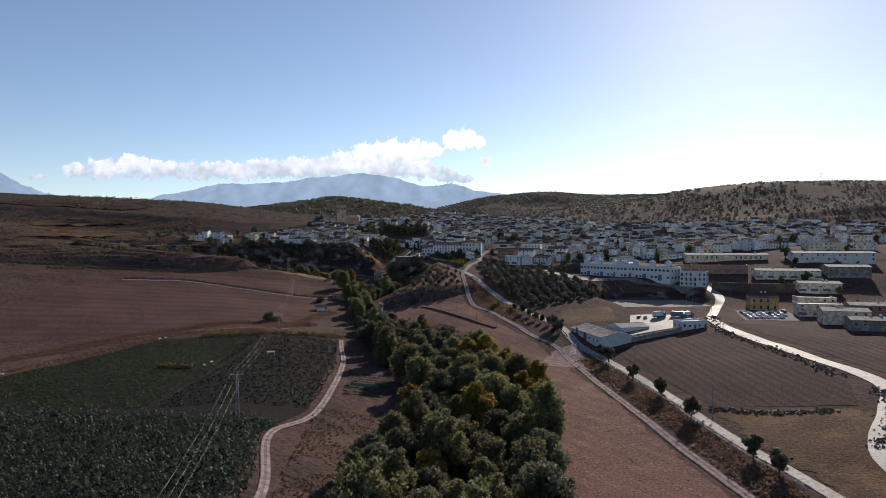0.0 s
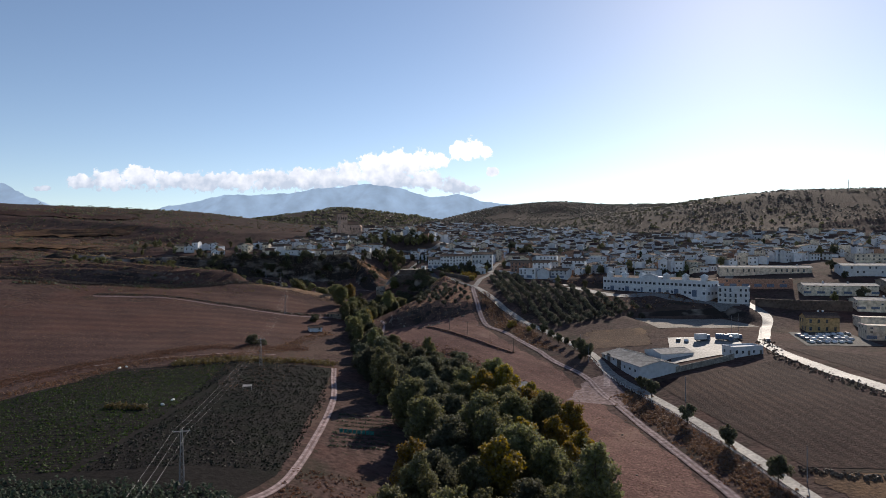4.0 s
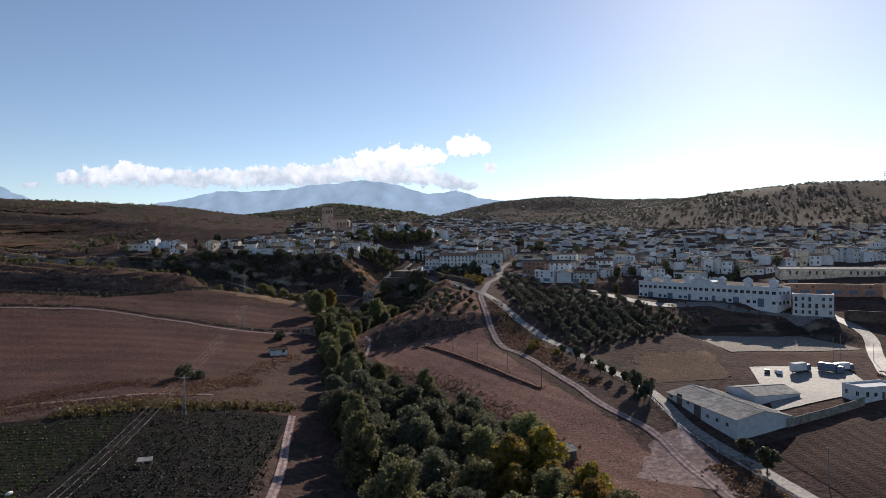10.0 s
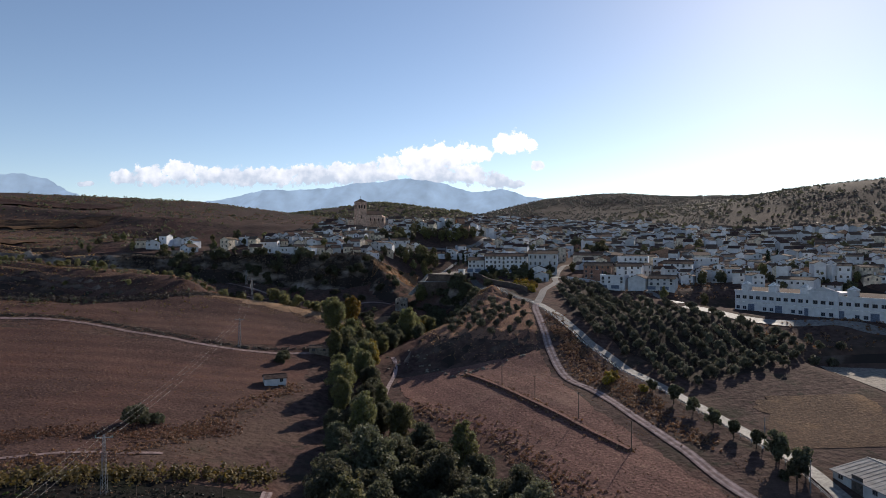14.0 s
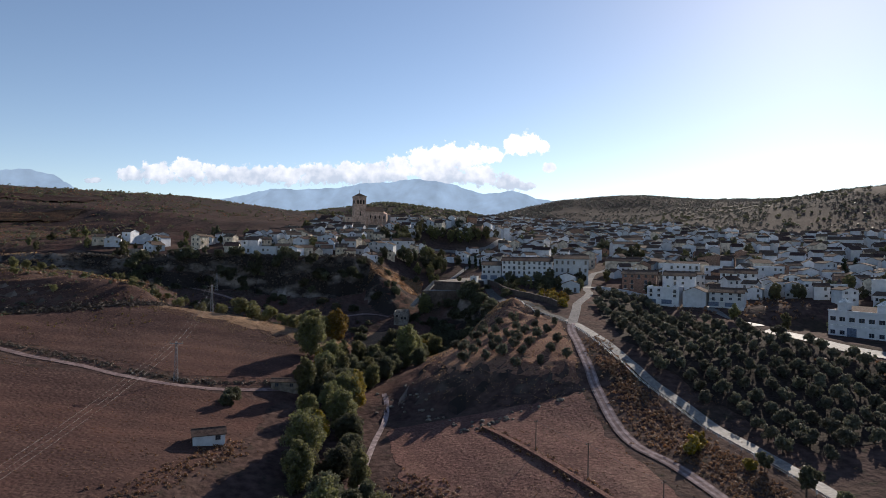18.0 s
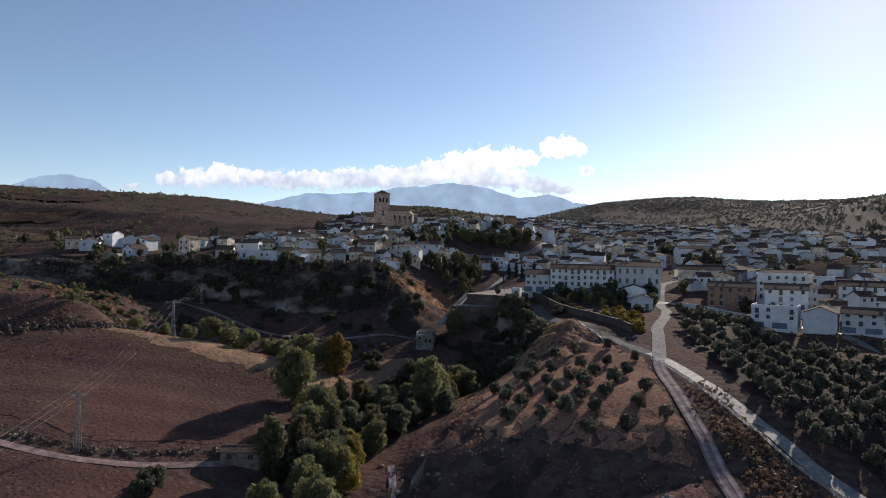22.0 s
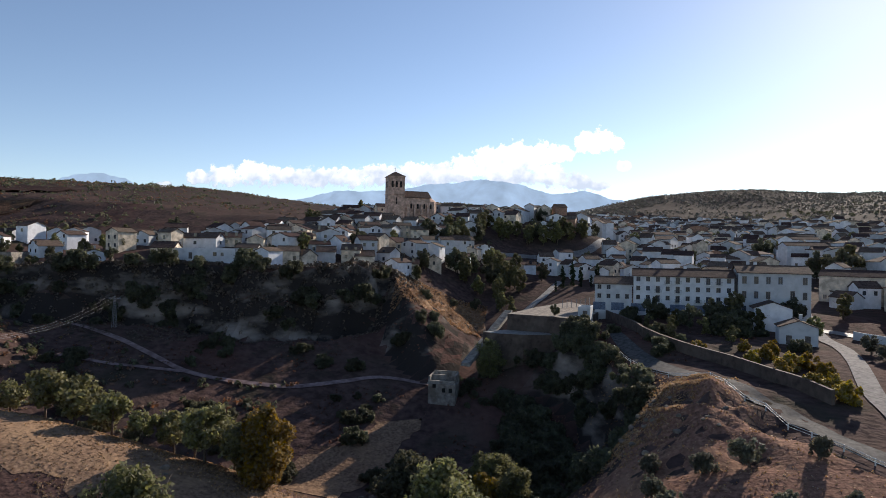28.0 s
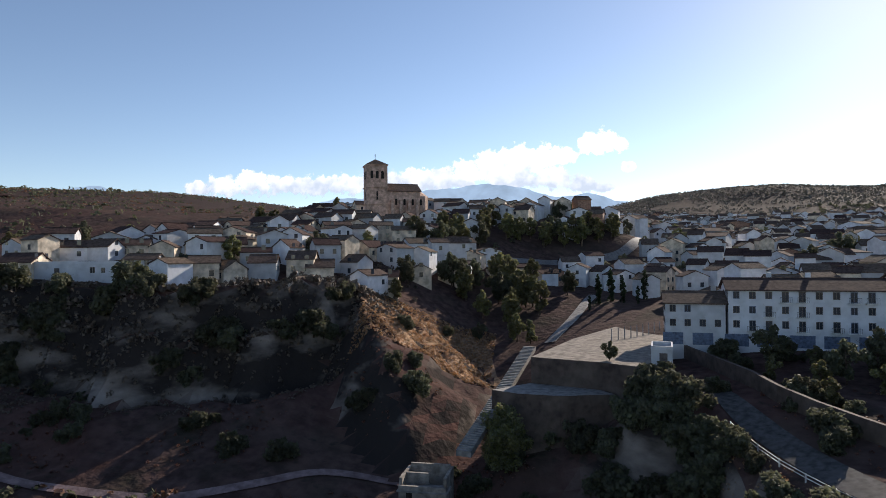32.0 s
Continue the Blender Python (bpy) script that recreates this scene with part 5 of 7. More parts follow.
for k, (x, y, s) in enumerate(((-55, 520.6, 0.9), (-54, 519, 0.5), (-32, 548.4, 1.1), (-30.9, 551, 0.9), (-33, 551, 0.6), (-29, 545, 0.7), (-26, 498, 0.9), (-24, 486, 1.0), (-20, 478, 0.8))):
    rock(x, y, s, k)
for k in range(60):
    t = rr.random()
    x = np.interp(t, (0, 0.3, 0.6, 1), (-12, -2, 9, 42)) + rr.gauss(0, 1.6)
    y = np.interp(t, (0, 0.3, 0.6, 1), (477, 455, 443, 458)) + rr.gauss(0, 1.6)
    rock(x, y, rr.uniform(0.3, 0.9), k)
for k in range(70):
    u = rr.choice(((-14, 455, 480), (-24, 500, 545), (15, 535, 550), (24, 530, 545)))
    rock(u[0] + rr.gauss(0, 3.5), rr.uniform(u[1], u[2]), rr.uniform(0.3, 0.9), k)

# ---- crops ----
TRACK = [(-36, 60), (-36, 100), (-33, 152), (-39, 192), (-30, 219), (-28, 288), (-32, 330), (-34, 350)]
rows = []
for i in range(70):
    for j in range(92):
        x, y = -158 + i * 1.75 + rr.uniform(-0.25, 0.25), 66 + j * 1.75 + rr.uniform(-0.3, 0.3)
        if x < ROADX(TRACK, y) - 2.2 and y < 205 + (x + 45) * -0.16 and abs(x + 0.13 * y + 52) > 0.0:
            rows.append((x, y))
scatter("crop_plants", rows, 0.85, 18, M_CROP, "tall dark green crop plants in dense rows", "crop", 30, 1.7)
rows = []
for i in range(64):
    for j in range(130):
        x, y = -150 + j * 0.96, 214 + i * 2.0 + j * 0.06
        edge_y = np.interp(x, (-150, -118, -70, -34), (258, 326, 345, 350))
        if y < edge_y - 3 and x < ROADX(TRACK, y) - 2.4 and y > 207 + (x + 45) * -0.16 and abs(x + 80 + (y - 225) * -0.08) > 1.0:
            rows.append((x + rr.uniform(-0.2, 0.2), y + rr.uniform(-0.15, 0.15)))
scatter("low_crop", [q for q in rows if q[0] < -78], 0.62, 6, M_GREENS, "low green vegetables in long rows", "crop", 31, 0.7)
scatter("dark_crop", [q for q in rows if q[0] >= -78], 0.62, 6, M_DARKCROP, "low dark crop in long rows", "crop", 36, 0.7)
scatter("dry_corn", np.r_[band([(-98, 338), (-70, 347), (-36, 358)], 2.0, 900, 32), band([(-98, 275), (-86, 273)], 0.7, 140, 33)], 0.8, 8, M_CORN, "yellowing corn along the field's far edge", "crop", 34, 1.6)
rows = [(-24 + i * 0.8 + rr.uniform(-0.2, 0.2), 245 + j * 4.2 + i * 0.25) for i in range(22) for j in range(9)]
scatter("garden_rows", rows, 0.6, 8, M_CROP, "vegetable beds in a small garden", "crop", 35)

# ---- barn and yard ----


def opening(parent, w, d, side, u, z, sx, sz, me=None, name="window"):
    return part(name, me or W_DARK, parent, face_m(w, d, side, u, z, sx, sz))


barn = tagged(new("barn"), "long white farm shed with grey sheet roofs", "shed")
barn.matrix_basis = pose(99.5, 335.5, 6.2, 0, 0, 8.4)
part("wall", gable_walls(17.5, 34.5, 5.6, 2.0, "y", -3).mesh("wall", M_WHITE), barn)
ribs = []
roofb = gable_roof(17.5, 34.5, 5.6, 2.0, 0.5, 0.15, "y")
for sx in (-1, 1):
    for i in range(26):
        yy = -17.2 + i * 1.375
        ribs.append(Build().slab([(sx * 9.1, yy, 5.54), (sx * 9.1, yy + 0.12, 5.54), (sx * 0.2, yy + 0.12, 7.68), (sx * 0.2, yy, 7.68)][::sx], 0.05))
broof = part("roof", roofb.mesh("roof", M_SHEET), barn, label="grey corrugated sheet roof")
for rb in ribs:
    part("rib", rb.mesh("rib", M_SHEET), broof)
for u, wide, tall, z, me, nm in ((-15, 1.2, 1.0, 2.6, None, "window"), (-10.5, 3.0, 4.2, 0.02, DOOR, "door"), (-6, 1.2, 1.0, 2.6, None, "window"), (-1, 3.6, 4.4, 0.02, DOOR, "door"), (4, 1.2, 1.0, 2.6, None, "window"), (8.5, 1.2, 1.0, 2.6, None, "window"), (13, 1.2, 1.0, 2.6, None, "window")):
    opening(barn, 17.5, 34.5, 3, u, z + (2.2 if u < -5 and nm == "door" else 1.0 if nm == "door" else 1.6 if u < 0 else 0), wide, tall, me, nm)
annex = tagged(new("barn_annex"), "low white annex with a grey lean-to roof behind the shed", "shed")
annex.matrix_basis = pose(117, 345, 10, 0, 0, 8.4)
part("wall", gable_walls(16, 14, 3.4, 1.3, "x", -3).mesh("wall", M_WHITE), annex)
part("roof", gable_roof(16, 14, 3.4, 1.3, 0.3, 0.15, "x").mesh("roof", M_SHEET), annex)
hut = house(145, 333, 15, 7.5, 3.4, 11, 0.6, "x", M_WHITE, M_CONCRETE, "low white yard building with a flat pale roof", 1, (0, 3), 4, category="shed", flat=True)


def wall_line(name, pts, high, thick, mat, label, base=-1.0, cap=None, top=None):
    b = Build()
    for (x0, y0), (x1, y1) in zip(pts, pts[1:]):
        n = max(1, int(math.hypot(x1 - x0, y1 - y0) / 6))
        for i in range(n):
            ax, ay, bx, by = x0 + (x1 - x0) * i / n, y0 + (y1 - y0) * i / n, x0 + (x1 - x0) * (i + 1) / n, y0 + (y1 - y0) * (i + 1) / n
            za, zb = G(ax, ay), G(bx, by)
            l = math.hypot(bx - ax, by - ay)
            ox, oy = -(by - ay) / l * thick / 2, (bx - ax) / l * thick / 2
            ta, tb = (za + high, zb + high) if top is None else (top, top)
            v = [(ax - ox, ay - oy, za + base), (bx - ox, by - oy, zb + base), (bx + ox, by + oy, zb + base), (ax + ox, ay + oy, za + base), (ax - ox, ay - oy, ta), (bx - ox, by - oy, tb), (bx + ox, by + oy, tb), (ax + ox, ay + oy, ta)]
            b.add(v, [(0, 3, 2, 1), (4, 5, 6, 7), (0, 1, 5, 4), (1, 2, 6, 5), (2, 3, 7, 6), (3, 0, 4, 7)])
    return tagged(new(name, b.mesh(name, mat)), label, "wall", kind="structure")


wall_line("wall_yard", [(109, 319), (124, 322), (138, 327)], 2.4, 0.3, M_RENDER2, "stained wall round the farm yard")
drape("yard", [(112, 330), (128, 372)], [(150, 338), (160, 366)], 12, 0.25, M_CONCRETE)


def vehicle(x, y, turn, mat, long=4.2, tall=1.45, label="white parked car", category="car", box=False):
    """A car with body, cabin, glass and four wheels, or a box lorry."""
    c = tagged(new("lorry" if box else "car"), label, category, "parked vehicles")
    c.matrix_basis = pose(x, y, G(x, y) + 0.28, 0, 0, turn)
    l, w = long / 2, 0.9 if not box else 1.2
    if box:
        part("cargo_box", Build().box(-l, l * 0.45, -w, w, 0.7, tall).mesh("cargo_box", mat), c)
        part("cab", Build().add([(l * 0.5, -w, 0.3), (l, -w, 0.3), (l, w, 0.3), (l * 0.5, w, 0.3), (l * 0.5, -w, tall * 0.8), (l * 0.9, -w, tall * 0.8), (l * 0.9, w, tall * 0.8), (l * 0.5, w, tall * 0.8)], [(0, 3, 2, 1), (4, 5, 6, 7), (0, 1, 5, 4), (1, 2, 6, 5), (2, 3, 7, 6), (3, 0, 4, 7)]).mesh("cab", M_BLUE), c)
        part("chassis", Build().box(-l, l, -w * 0.8, w * 0.8, 0.3, 0.68).mesh("chassis", M_DARKMETAL), c)
    else:
        prof = [(-l, 0.2), (-l, 0.62), (-l * 0.72, 0.78), (-l * 0.5, tall - 0.28), (l * 0.15, tall - 0.28), (l * 0.42, 0.8), (l * 0.95, 0.66), (l, 0.2)]
        n = len(prof)
        v = [(px, s * (w if pz < 0.8 else w * 0.82), pz) for s in (-1, 1) for px, pz in prof]
        part("body", mesh_from("body", v, [tuple(range(n)), tuple(range(2 * n - 1, n - 1, -1))] + [(i, i + n, (i + 1) % n + n, (i + 1) % n) for i in range(n)], mat), c)
        part("windscreen", Build().box(l * 0.18, l * 0.3, -w * 0.75, w * 0.75, 0.85, tall - 0.34).mesh("windscreen", M_GLASS), c)
        for s in (-1, 1):
            part("side_window", Build().box(-l * 0.5, l * 0.12, s * w * 0.86 - 0.03, s * w * 0.86 + 0.03, 0.82, tall - 0.36).mesh("side_window", M_GLASS), c)
    for px in (-l * 0.62, l * 0.62):
        for s in (-1, 1):
            part("wheel", Build().tube((px, s * (w - 0.12), 0.02), (px, s * (w + 0.04), 0.02), 0.32, 0.32, 12).mesh("wheel", M_DARKMETAL), c)
    return c


vehicle(141, 362, 20, M_WHITE, 8, 3.3, "white box lorry parked in the yard", "lorry", True)
vehicle(151, 360, -50, M_BLUE, 8, 3.0, "blue box lorry parked in the yard", "lorry", True)
vehicle(157, 362, 10, M_PALE, 7, 2.8, "pale box lorry parked in the yard", "lorry", True)
vehicle(133, 362, 70, M_WHITE, label="white car parked in the yard")
vehicle(130, 364, 60, M_DARKMETAL, label="dark car parked in the yard")
for r in range(4):
    for i in range(8):
        if rr.random() < 0.82:
            x, y = 182 + i * 3.1 + r * 2.2, 342 + r * 6.5 - i * 0.6
            m = rr.choice((M_WHITE, M_WHITE, M_PALE, M_METAL, M_DARKMETAL))
            vehicle(x, y, 80 + rr.uniform(-6, 6), m, label="white parked car in the car park" if m in (M_WHITE, M_PALE) else "grey parked car in the car park")
drape("car_park", [(176, 336), (190, 372)], [(206, 328), (214, 364)], 10, 0.2, M_LANE)
vehicle(168, 352, 62, M_DARKMETAL, label="dark car on the sunlit road")

# ---- field things ----
trailer = tagged(new("field_shelter"), "small grey sheet shelter standing in the crops", "shelter")
trailer.matrix_basis = pose(-60.4, 302, 8.3, 0, 0, 12)
part("roof", Build().slab([(-1.7, -1.2, 1.6), (1.7, -1.2, 1.6), (1.7, 1.2, 1.9), (-1.7, 1.2, 1.9)], 0.08).mesh("roof", M_SHEET), trailer)
for sx in (-1.5, 1.5):
    for sy in (-1.0, 1.0):
        part("post", Build().tube((sx, sy, -0.3), (sx, sy, 1.68), 0.06, 0.06, 6).mesh("post", M_METAL), trailer)
for x, y in ((-81, 284.6), (-82, 278), (-116, 331), (-118, 329), (-150, 262), (-152, 259), (-100, 341)):
    sack = tagged(new("sack"), "pale sack lying at the field edge", "sack", "sacks")
    sack.matrix_basis = pose(x, y, G(x, y) + 0.1, 0, 0, rr.uniform(0, 180))
    b = Build()
    for k in range(5):
        s = math.sin(math.pi * (k + 0.5) / 5)
        b.tube((-0.7 + 0.28 * k, 0, 0.25), (-0.42 + 0.28 * k, 0, 0.25), 0.2 + 0.25 * s, 0.2 + 0.25 * math.sin(math.pi * (k + 1.0) / 5.5), 8)
    part("bag", b.mesh("bag", M_PALE, True), sack)
for k in range(26):
    x, y = rr.uniform(25, 70), rr.uniform(140, 330)
    rock(x, y, rr.uniform(0.25, 0.5), k)
for k in range(14):
    pole_x, pole_y = -112 + k * 5.4, 336 + k * 1.1
    st = tagged(new("stake"), "thin wooden stake in the crop rows", "stake", "crop stakes")
    st.matrix_basis = pose(pole_x, pole_y - 6, G(pole_x, pole_y - 6))
    part("shaft", Build().tube((0, 0, -0.3), (0.05, 0, 2.2), 0.05, 0.04, 5).mesh("shaft", M_WOOD), st)
net = tagged(new("garden_net"), "teal netting on short stakes in the garden", "net")
net.matrix_basis = pose(-17, 259.5, 0, 0, 0, 14)
for i in range(9):
    gx_, gz_ = -5.5 + i * 1.35, G(-17 + (-5.5 + i * 1.35) * 0.97, 259.5 + (-5.5 + i * 1.35) * 0.24)
    part("stake", Build().tube((gx_, 0, gz_ - 0.2), (gx_, 0, gz_ + 1.7), 0.04, 0.03, 5).mesh("stake", M_WOOD), net)
    if i < 8:
        part("panel", Build().box(gx_ + 0.08, gx_ + 1.2, -0.02, 0.02, gz_ + 0.3, gz_ + 1.5).mesh("panel", M_TEAL), net)
hut2 = house(-52.8, 424.5, 7.0, 4.6, 2.5, 24, 0.9, "x", M_WHITE, M_TILE, "small white field hut beside the stream trees", 1, (0, 3), 5, category="hut")
house(43, 316, 7, 6, 2.8, 18, 0.9, "x", M_ROCK, M_SHEET, "small ruined stone hut with a sagging sheet roof", 1, (0,), 16, category="hut")
house(-46, 466, 8, 4, 2.6, 5, 0.6, "x", M_ROCK, M_TILE, "low stone farm shed by the track", 1, (0,), 15, category="hut")

# ---- lines and poles ----


def pylon(x, y, high, turn):
    p = tagged(new("power_pylon"), "slim galvanised lattice pylon carrying wires", "pylon", "power line")
    p.matrix_basis = pose(x, y, G(x, y), 0, 0, turn)
    for sx in (-1, 1):
        for sy in (-1, 1):
            part("leg", Build().tube((sx * 0.55, sy * 0.55, -0.4), (sx * 0.16, sy * 0.16, high), 0.06, 0.04, 5).mesh("leg", M_METAL), p)
    n = 9
    for i in range(n):
        z0, z1 = high * i / n, high * (i + 1) / n
        a, c = 0.55 - 0.39 * i / n, 0.55 - 0.39 * (i + 1) / n
        b = Build()
        for s in (-1, 1):
            b.tube((-a * s, -a, z0), (c * s, -c, z1), 0.025, 0.025, 4)
            b.tube((-a * s, a, z0), (c * s, c, z1), 0.025, 0.025, 4)
        part("brace", b.mesh("brace", M_METAL), p)
    part("crossarm", Build().box(-1.7, 1.7, -0.09, 0.09, high - 0.75, high - 0.6).mesh("crossarm", M_METAL), p)
    for u in (-1.6, 0.0, 1.6):
        b = Build()
        for k in range(3):
            b.tube((u, 0, high - 0.58 + 0.14 * k), (u, 0, high - 0.5 + 0.14 * k), 0.09, 0.05, 8)
        part("insulator", b.mesh("insulator", M_GLASSGREEN), p)
    return p


LINE = ((-38, 95, 13), (-51, 206, 13), (-64, 340, 12), (-75.5, 458, 11.5), (-91, 524, 11), (-118, 600, 9))
for x, y, hh in LINE:
    pylon(x, y, hh, 10)


def wire(a, b, sag, name="power_line", label="sagging overhead wire between pylons"):
    bd = Build()
    n = 14
    pts = []
    for i in range(n + 1):
        t = i / n
        p = Vector(a).lerp(Vector(b), t)
        pts.append(p - Vector((0, 0, sag * 4 * t * (1 - t))))
    bd.pipe(pts, 0.014)
    tagged(new(name, bd.mesh(name, M_METAL)), label, "wire", "overhead wires")


for (x0, y0, h0), (x1, y1, h1) in zip(LINE, LINE[1:]):
    for u in (-1.6, 0.0, 1.6):
        wire((x0 + u, y0 + 0.3 * u, G(x0, y0) + h0 - 0.2), (x1 + u, y1 + 0.3 * u, G(x1, y1) + h1 - 0.2), 2.2)


def pole(x, y, high, label="weathered wooden utility pole", mat=None, arm=True, z=None):
    p = tagged(new("utility_pole"), label, "pole", "poles")
    p.matrix_basis = pose(x, y, G(x, y) if z is None else z, 0, 0, 30)
    part("post", Build().tube((0, 0, -0.5), (0, 0, high), 0.13, 0.09, 8).mesh("post", mat or M_WOOD), p)
    if arm:
        part("crossarm", Build().box(-0.6, 0.6, -0.05, 0.05, high - 0.5, high - 0.38).mesh("crossarm", M_WOOD), p)
        for u in (-0.5, 0.5):
            part("insulator", Build().tube((u, 0, high - 0.38), (u, 0, high - 0.2), 0.05, 0.03, 6).mesh("insulator", M_GLASSGREEN), p)


for x, y in ((23, 424), (32, 410), (42, 393), (50.5, 371)):
    pole(x, y, 7.5)
for (x0, y0), (x1, y1) in zip(((23, 424), (32, 410), (42, 393)), ((32, 410), (42, 393), (50.5, 371))):
    wire((x0, y0, G(x0, y0) + 7.2), (x1, y1, G(x1, y1) + 7.2), 0.4, "phone_wire", "thin wire between wooden poles")
for x, y, hh in ((80.5, 346, 7), (98, 286, 9), (96.5, 215, 9), (168, 379, 9), (163, 376, 9), (176, 372, 7), (84, 372, 6)):
    pole(x, y, hh, "tall grey metal lamp pole", M_METAL, False)
rail = tagged(new("guard_rail"), "pale metal guard rail along the concrete lane", "rail")
line = offset_line(smooth_line([p for p in TREE_ROAD if 150 < p[1] < 600], 4.0), 2.9)
for i, (x, y) in enumerate(line):
    part("post", Build().box(x - 0.07, x + 0.07, y - 0.07, y + 0.07, G(x, y) - 0.3, G(x, y) + 0.95).mesh("post", M_PALE), rail)
for zz in (0.45, 0.85):
    part("rail", Build().pipe([(x, y, G(x, y) + zz) for x, y in line], 0.05, 5).mesh("rail", M_PALE), rail)

# ---- factory and sheds ----
FL = 80.0
fac = tagged(new("factory"), "long white two-storey factory with blue doors and roof lanterns", "factory")
fac.matrix_basis = pose(167.5, 481.8, 29.6, 0, 0, -57.4)
part("wall", Build().box(-FL / 2, -6, -7, 7, -4, 9.6).box(-6, 6, -7.6, 7, -4, 11.2).box(6, FL / 2, -7, 7, -4, 9.6).mesh("wall", M_WHITE), fac)
part("parapet", Build().box(-FL / 2 - 0.2, -6.01, -7.2, -6.7, 9.61, 10.1).box(6.01, FL / 2 + 0.2, -7.2, -6.7, 9.61, 10.1).box(-6.3, 6.3, -7.9, -7.3, 11.21, 11.7).mesh("parapet", M_WHITE), fac)
part("roof", Build().slab([(-FL / 2, -6.6, 9.9), (-6.1, -6.6, 9.9), (-6.1, 7, 11.0), (-FL / 2, 7, 11.0)], 0.25).slab([(6.1, -6.6, 9.9), (FL / 2, -6.6, 9.9), (FL / 2, 7, 11.0), (6.1, 7, 11.0)], 0.25).mesh("roof", M_TILE), fac)
part("gable", Build().add([(-6.3, -7.7, 11.7), (6.3, -7.7, 11.7), (0, -7.7, 13.6), (-6.3, -7.2, 11.7), (6.3, -7.2, 11.7), (0, -7.2, 13.6)], [(0, 1, 2), (5, 4, 3), (0, 2, 5, 3), (1, 4, 5, 2), (0, 3, 4, 1)]).mesh("gable", M_WHITE), fac)
for u in (-36, -23, -9, 10, 24, 37):
    lan = part("lantern", Build().box(u - 1.6, u + 1.6, -5.6, -2.4, 10.0, 12.6).mesh("lantern", M_WHITE), fac)
    part("cap", Build().add([(u - 2, -6, 12.6), (u + 2, -6, 12.6), (u + 2, -2, 12.6), (u - 2, -2, 12.6), (u, -4, 14.4)], [(3, 2, 1, 0), (0, 1, 4), (1, 2, 4), (2, 3, 4), (3, 0, 4)]).mesh("cap", M_PALE), lan)
part("string_course", Build().box(-FL / 2 - 0.05, -6.02, -7.12, -7.002, 4.6, 4.85).box(6.02, FL / 2 + 0.05, -7.12, -7.002, 4.6, 4.85).box(-6.05, 6.05, -7.72, -7.602, 4.6, 4.85).mesh("string_course", M_PALE), fac)
for i in range(25):
    u = -38.4 + i * 3.2
    off = 14 if abs(u) > 6.2 else 15.2
    opening(fac, FL, off, 0, u, 6.2, 1.9, 1.5)
    if i % 4 == 2:
        opening(fac, FL, off, 0, u, -0.2, 3.2, 4.2, SHUTTER, "door")
    elif i % 4 != 3:
        opening(fac, FL, off, 0, u, 1.4, 1.7, 1.5, W_BLUE)
for i in range(3):
    opening(fac, FL, 14, 3, -4 + i * 4, 6.2, 1.6, 1.4)
    opening(fac, FL, 14, 1, -4 + i * 4, 6.2, 1.6, 1.4)
    opening(fac, FL, 14, 1, -4 + i * 4, 1.2, 1.8, 1.6)


def block(x, y, z, w, d, h, turn, floors, step, label, wall=None, roof=None, rise=1.8, gaps=0.12, balcony=0.0, shop=0, seed=1, flat=False, sides=(0, 3), name="apartment_building"):
    """A larger building with regular windows, balconies and ground-floor shutters."""
    rng = random.Random(seed)
    ob = tagged(new(name), label, "building")
    ob.matrix_basis = pose(x, y, z, 0, 0, turn)
    wall, roof = wall or M_WHITE, roof or M_TILE
    if flat:
        part("wall", Build().box(-w / 2, w / 2, -d / 2, d / 2, -5, h).mesh("wall", wall), ob)
        part("parapet", Build().box(-w / 2 - 0.1, w / 2 + 0.1, -d / 2 - 0.1, -d / 2 + 0.25, h + 0.003, h + 0.7).box(-w / 2 - 0.1, -w / 2 + 0.25, -d / 2 + 0.25, d / 2, h + 0.003, h + 0.7).box(w / 2 - 0.25, w / 2 + 0.1, -d / 2 + 0.25, d / 2, h + 0.003, h + 0.7).mesh("parapet", wall), ob)
    else:
        part("wall", gable_walls(w, d, h, rise, "x", -5).mesh("wall", wall), ob)
        part("roof", gable_roof(w, d, h, rise, 0.5, 0.22, "x").mesh("roof", roof), ob)
        for k in range(2):
            cx = rng.uniform(-0.4, 0.4) * w
            part("chimney", Build().box(cx - 0.4, cx + 0.4, 0.3, 1.0, h, h + rise + 1.0).mesh("chimney", M_WHITE), ob)
    fh = h / (floors + (1 if shop else 0))
    for side in sides:
        run = w if side in (0, 2) else d
        n = max(1, int(run / step))
        for fl in range(floors + (1 if shop else 0)):
            for i in range(n):
                u = (i + 0.5) * run / n - run / 2
                if fl == 0 and shop and side == 0:
                    if i % 2 == 0:
                        opening(ob, w, d, side, u, 0.02, min(step * 1.5, 4.2), fh * 0.85, SHUTTER, "door")
                    continue
                if rng.random() < gaps:
                    continue
                tall = rng.random() < balcony
                opening(ob, w, d, side, u, fl * fh + (0.25 if tall else 0.8), 1.1, fh * 0.72 if tall else fh * 0.5, W_BLUE if rng.random() < 0.3 else W_DARK)
                if tall and side == 0:
                    bal = Build().box(u - 1.0, u + 1.0, -d / 2 - 0.8, -d / 2 - 0.01, fl * fh + 0.1, fl * fh + 0.22)
                    bm_ = part("balcony", bal.mesh("balcony", M_PALE), ob)
                    for k in range(7):
                        part("bar", BAR, bm_, pose(u - 0.96 + 0.32 * k, -d / 2 - 0.76, fl * fh + 0.22))
                    part("handrail", Build().box(u - 1, u + 1, -d / 2 - 0.8, -d / 2 - 0.72, fl * fh + 1.1, fl * fh + 1.16).mesh("handrail", M_DARKMETAL), bm_)
    return ob


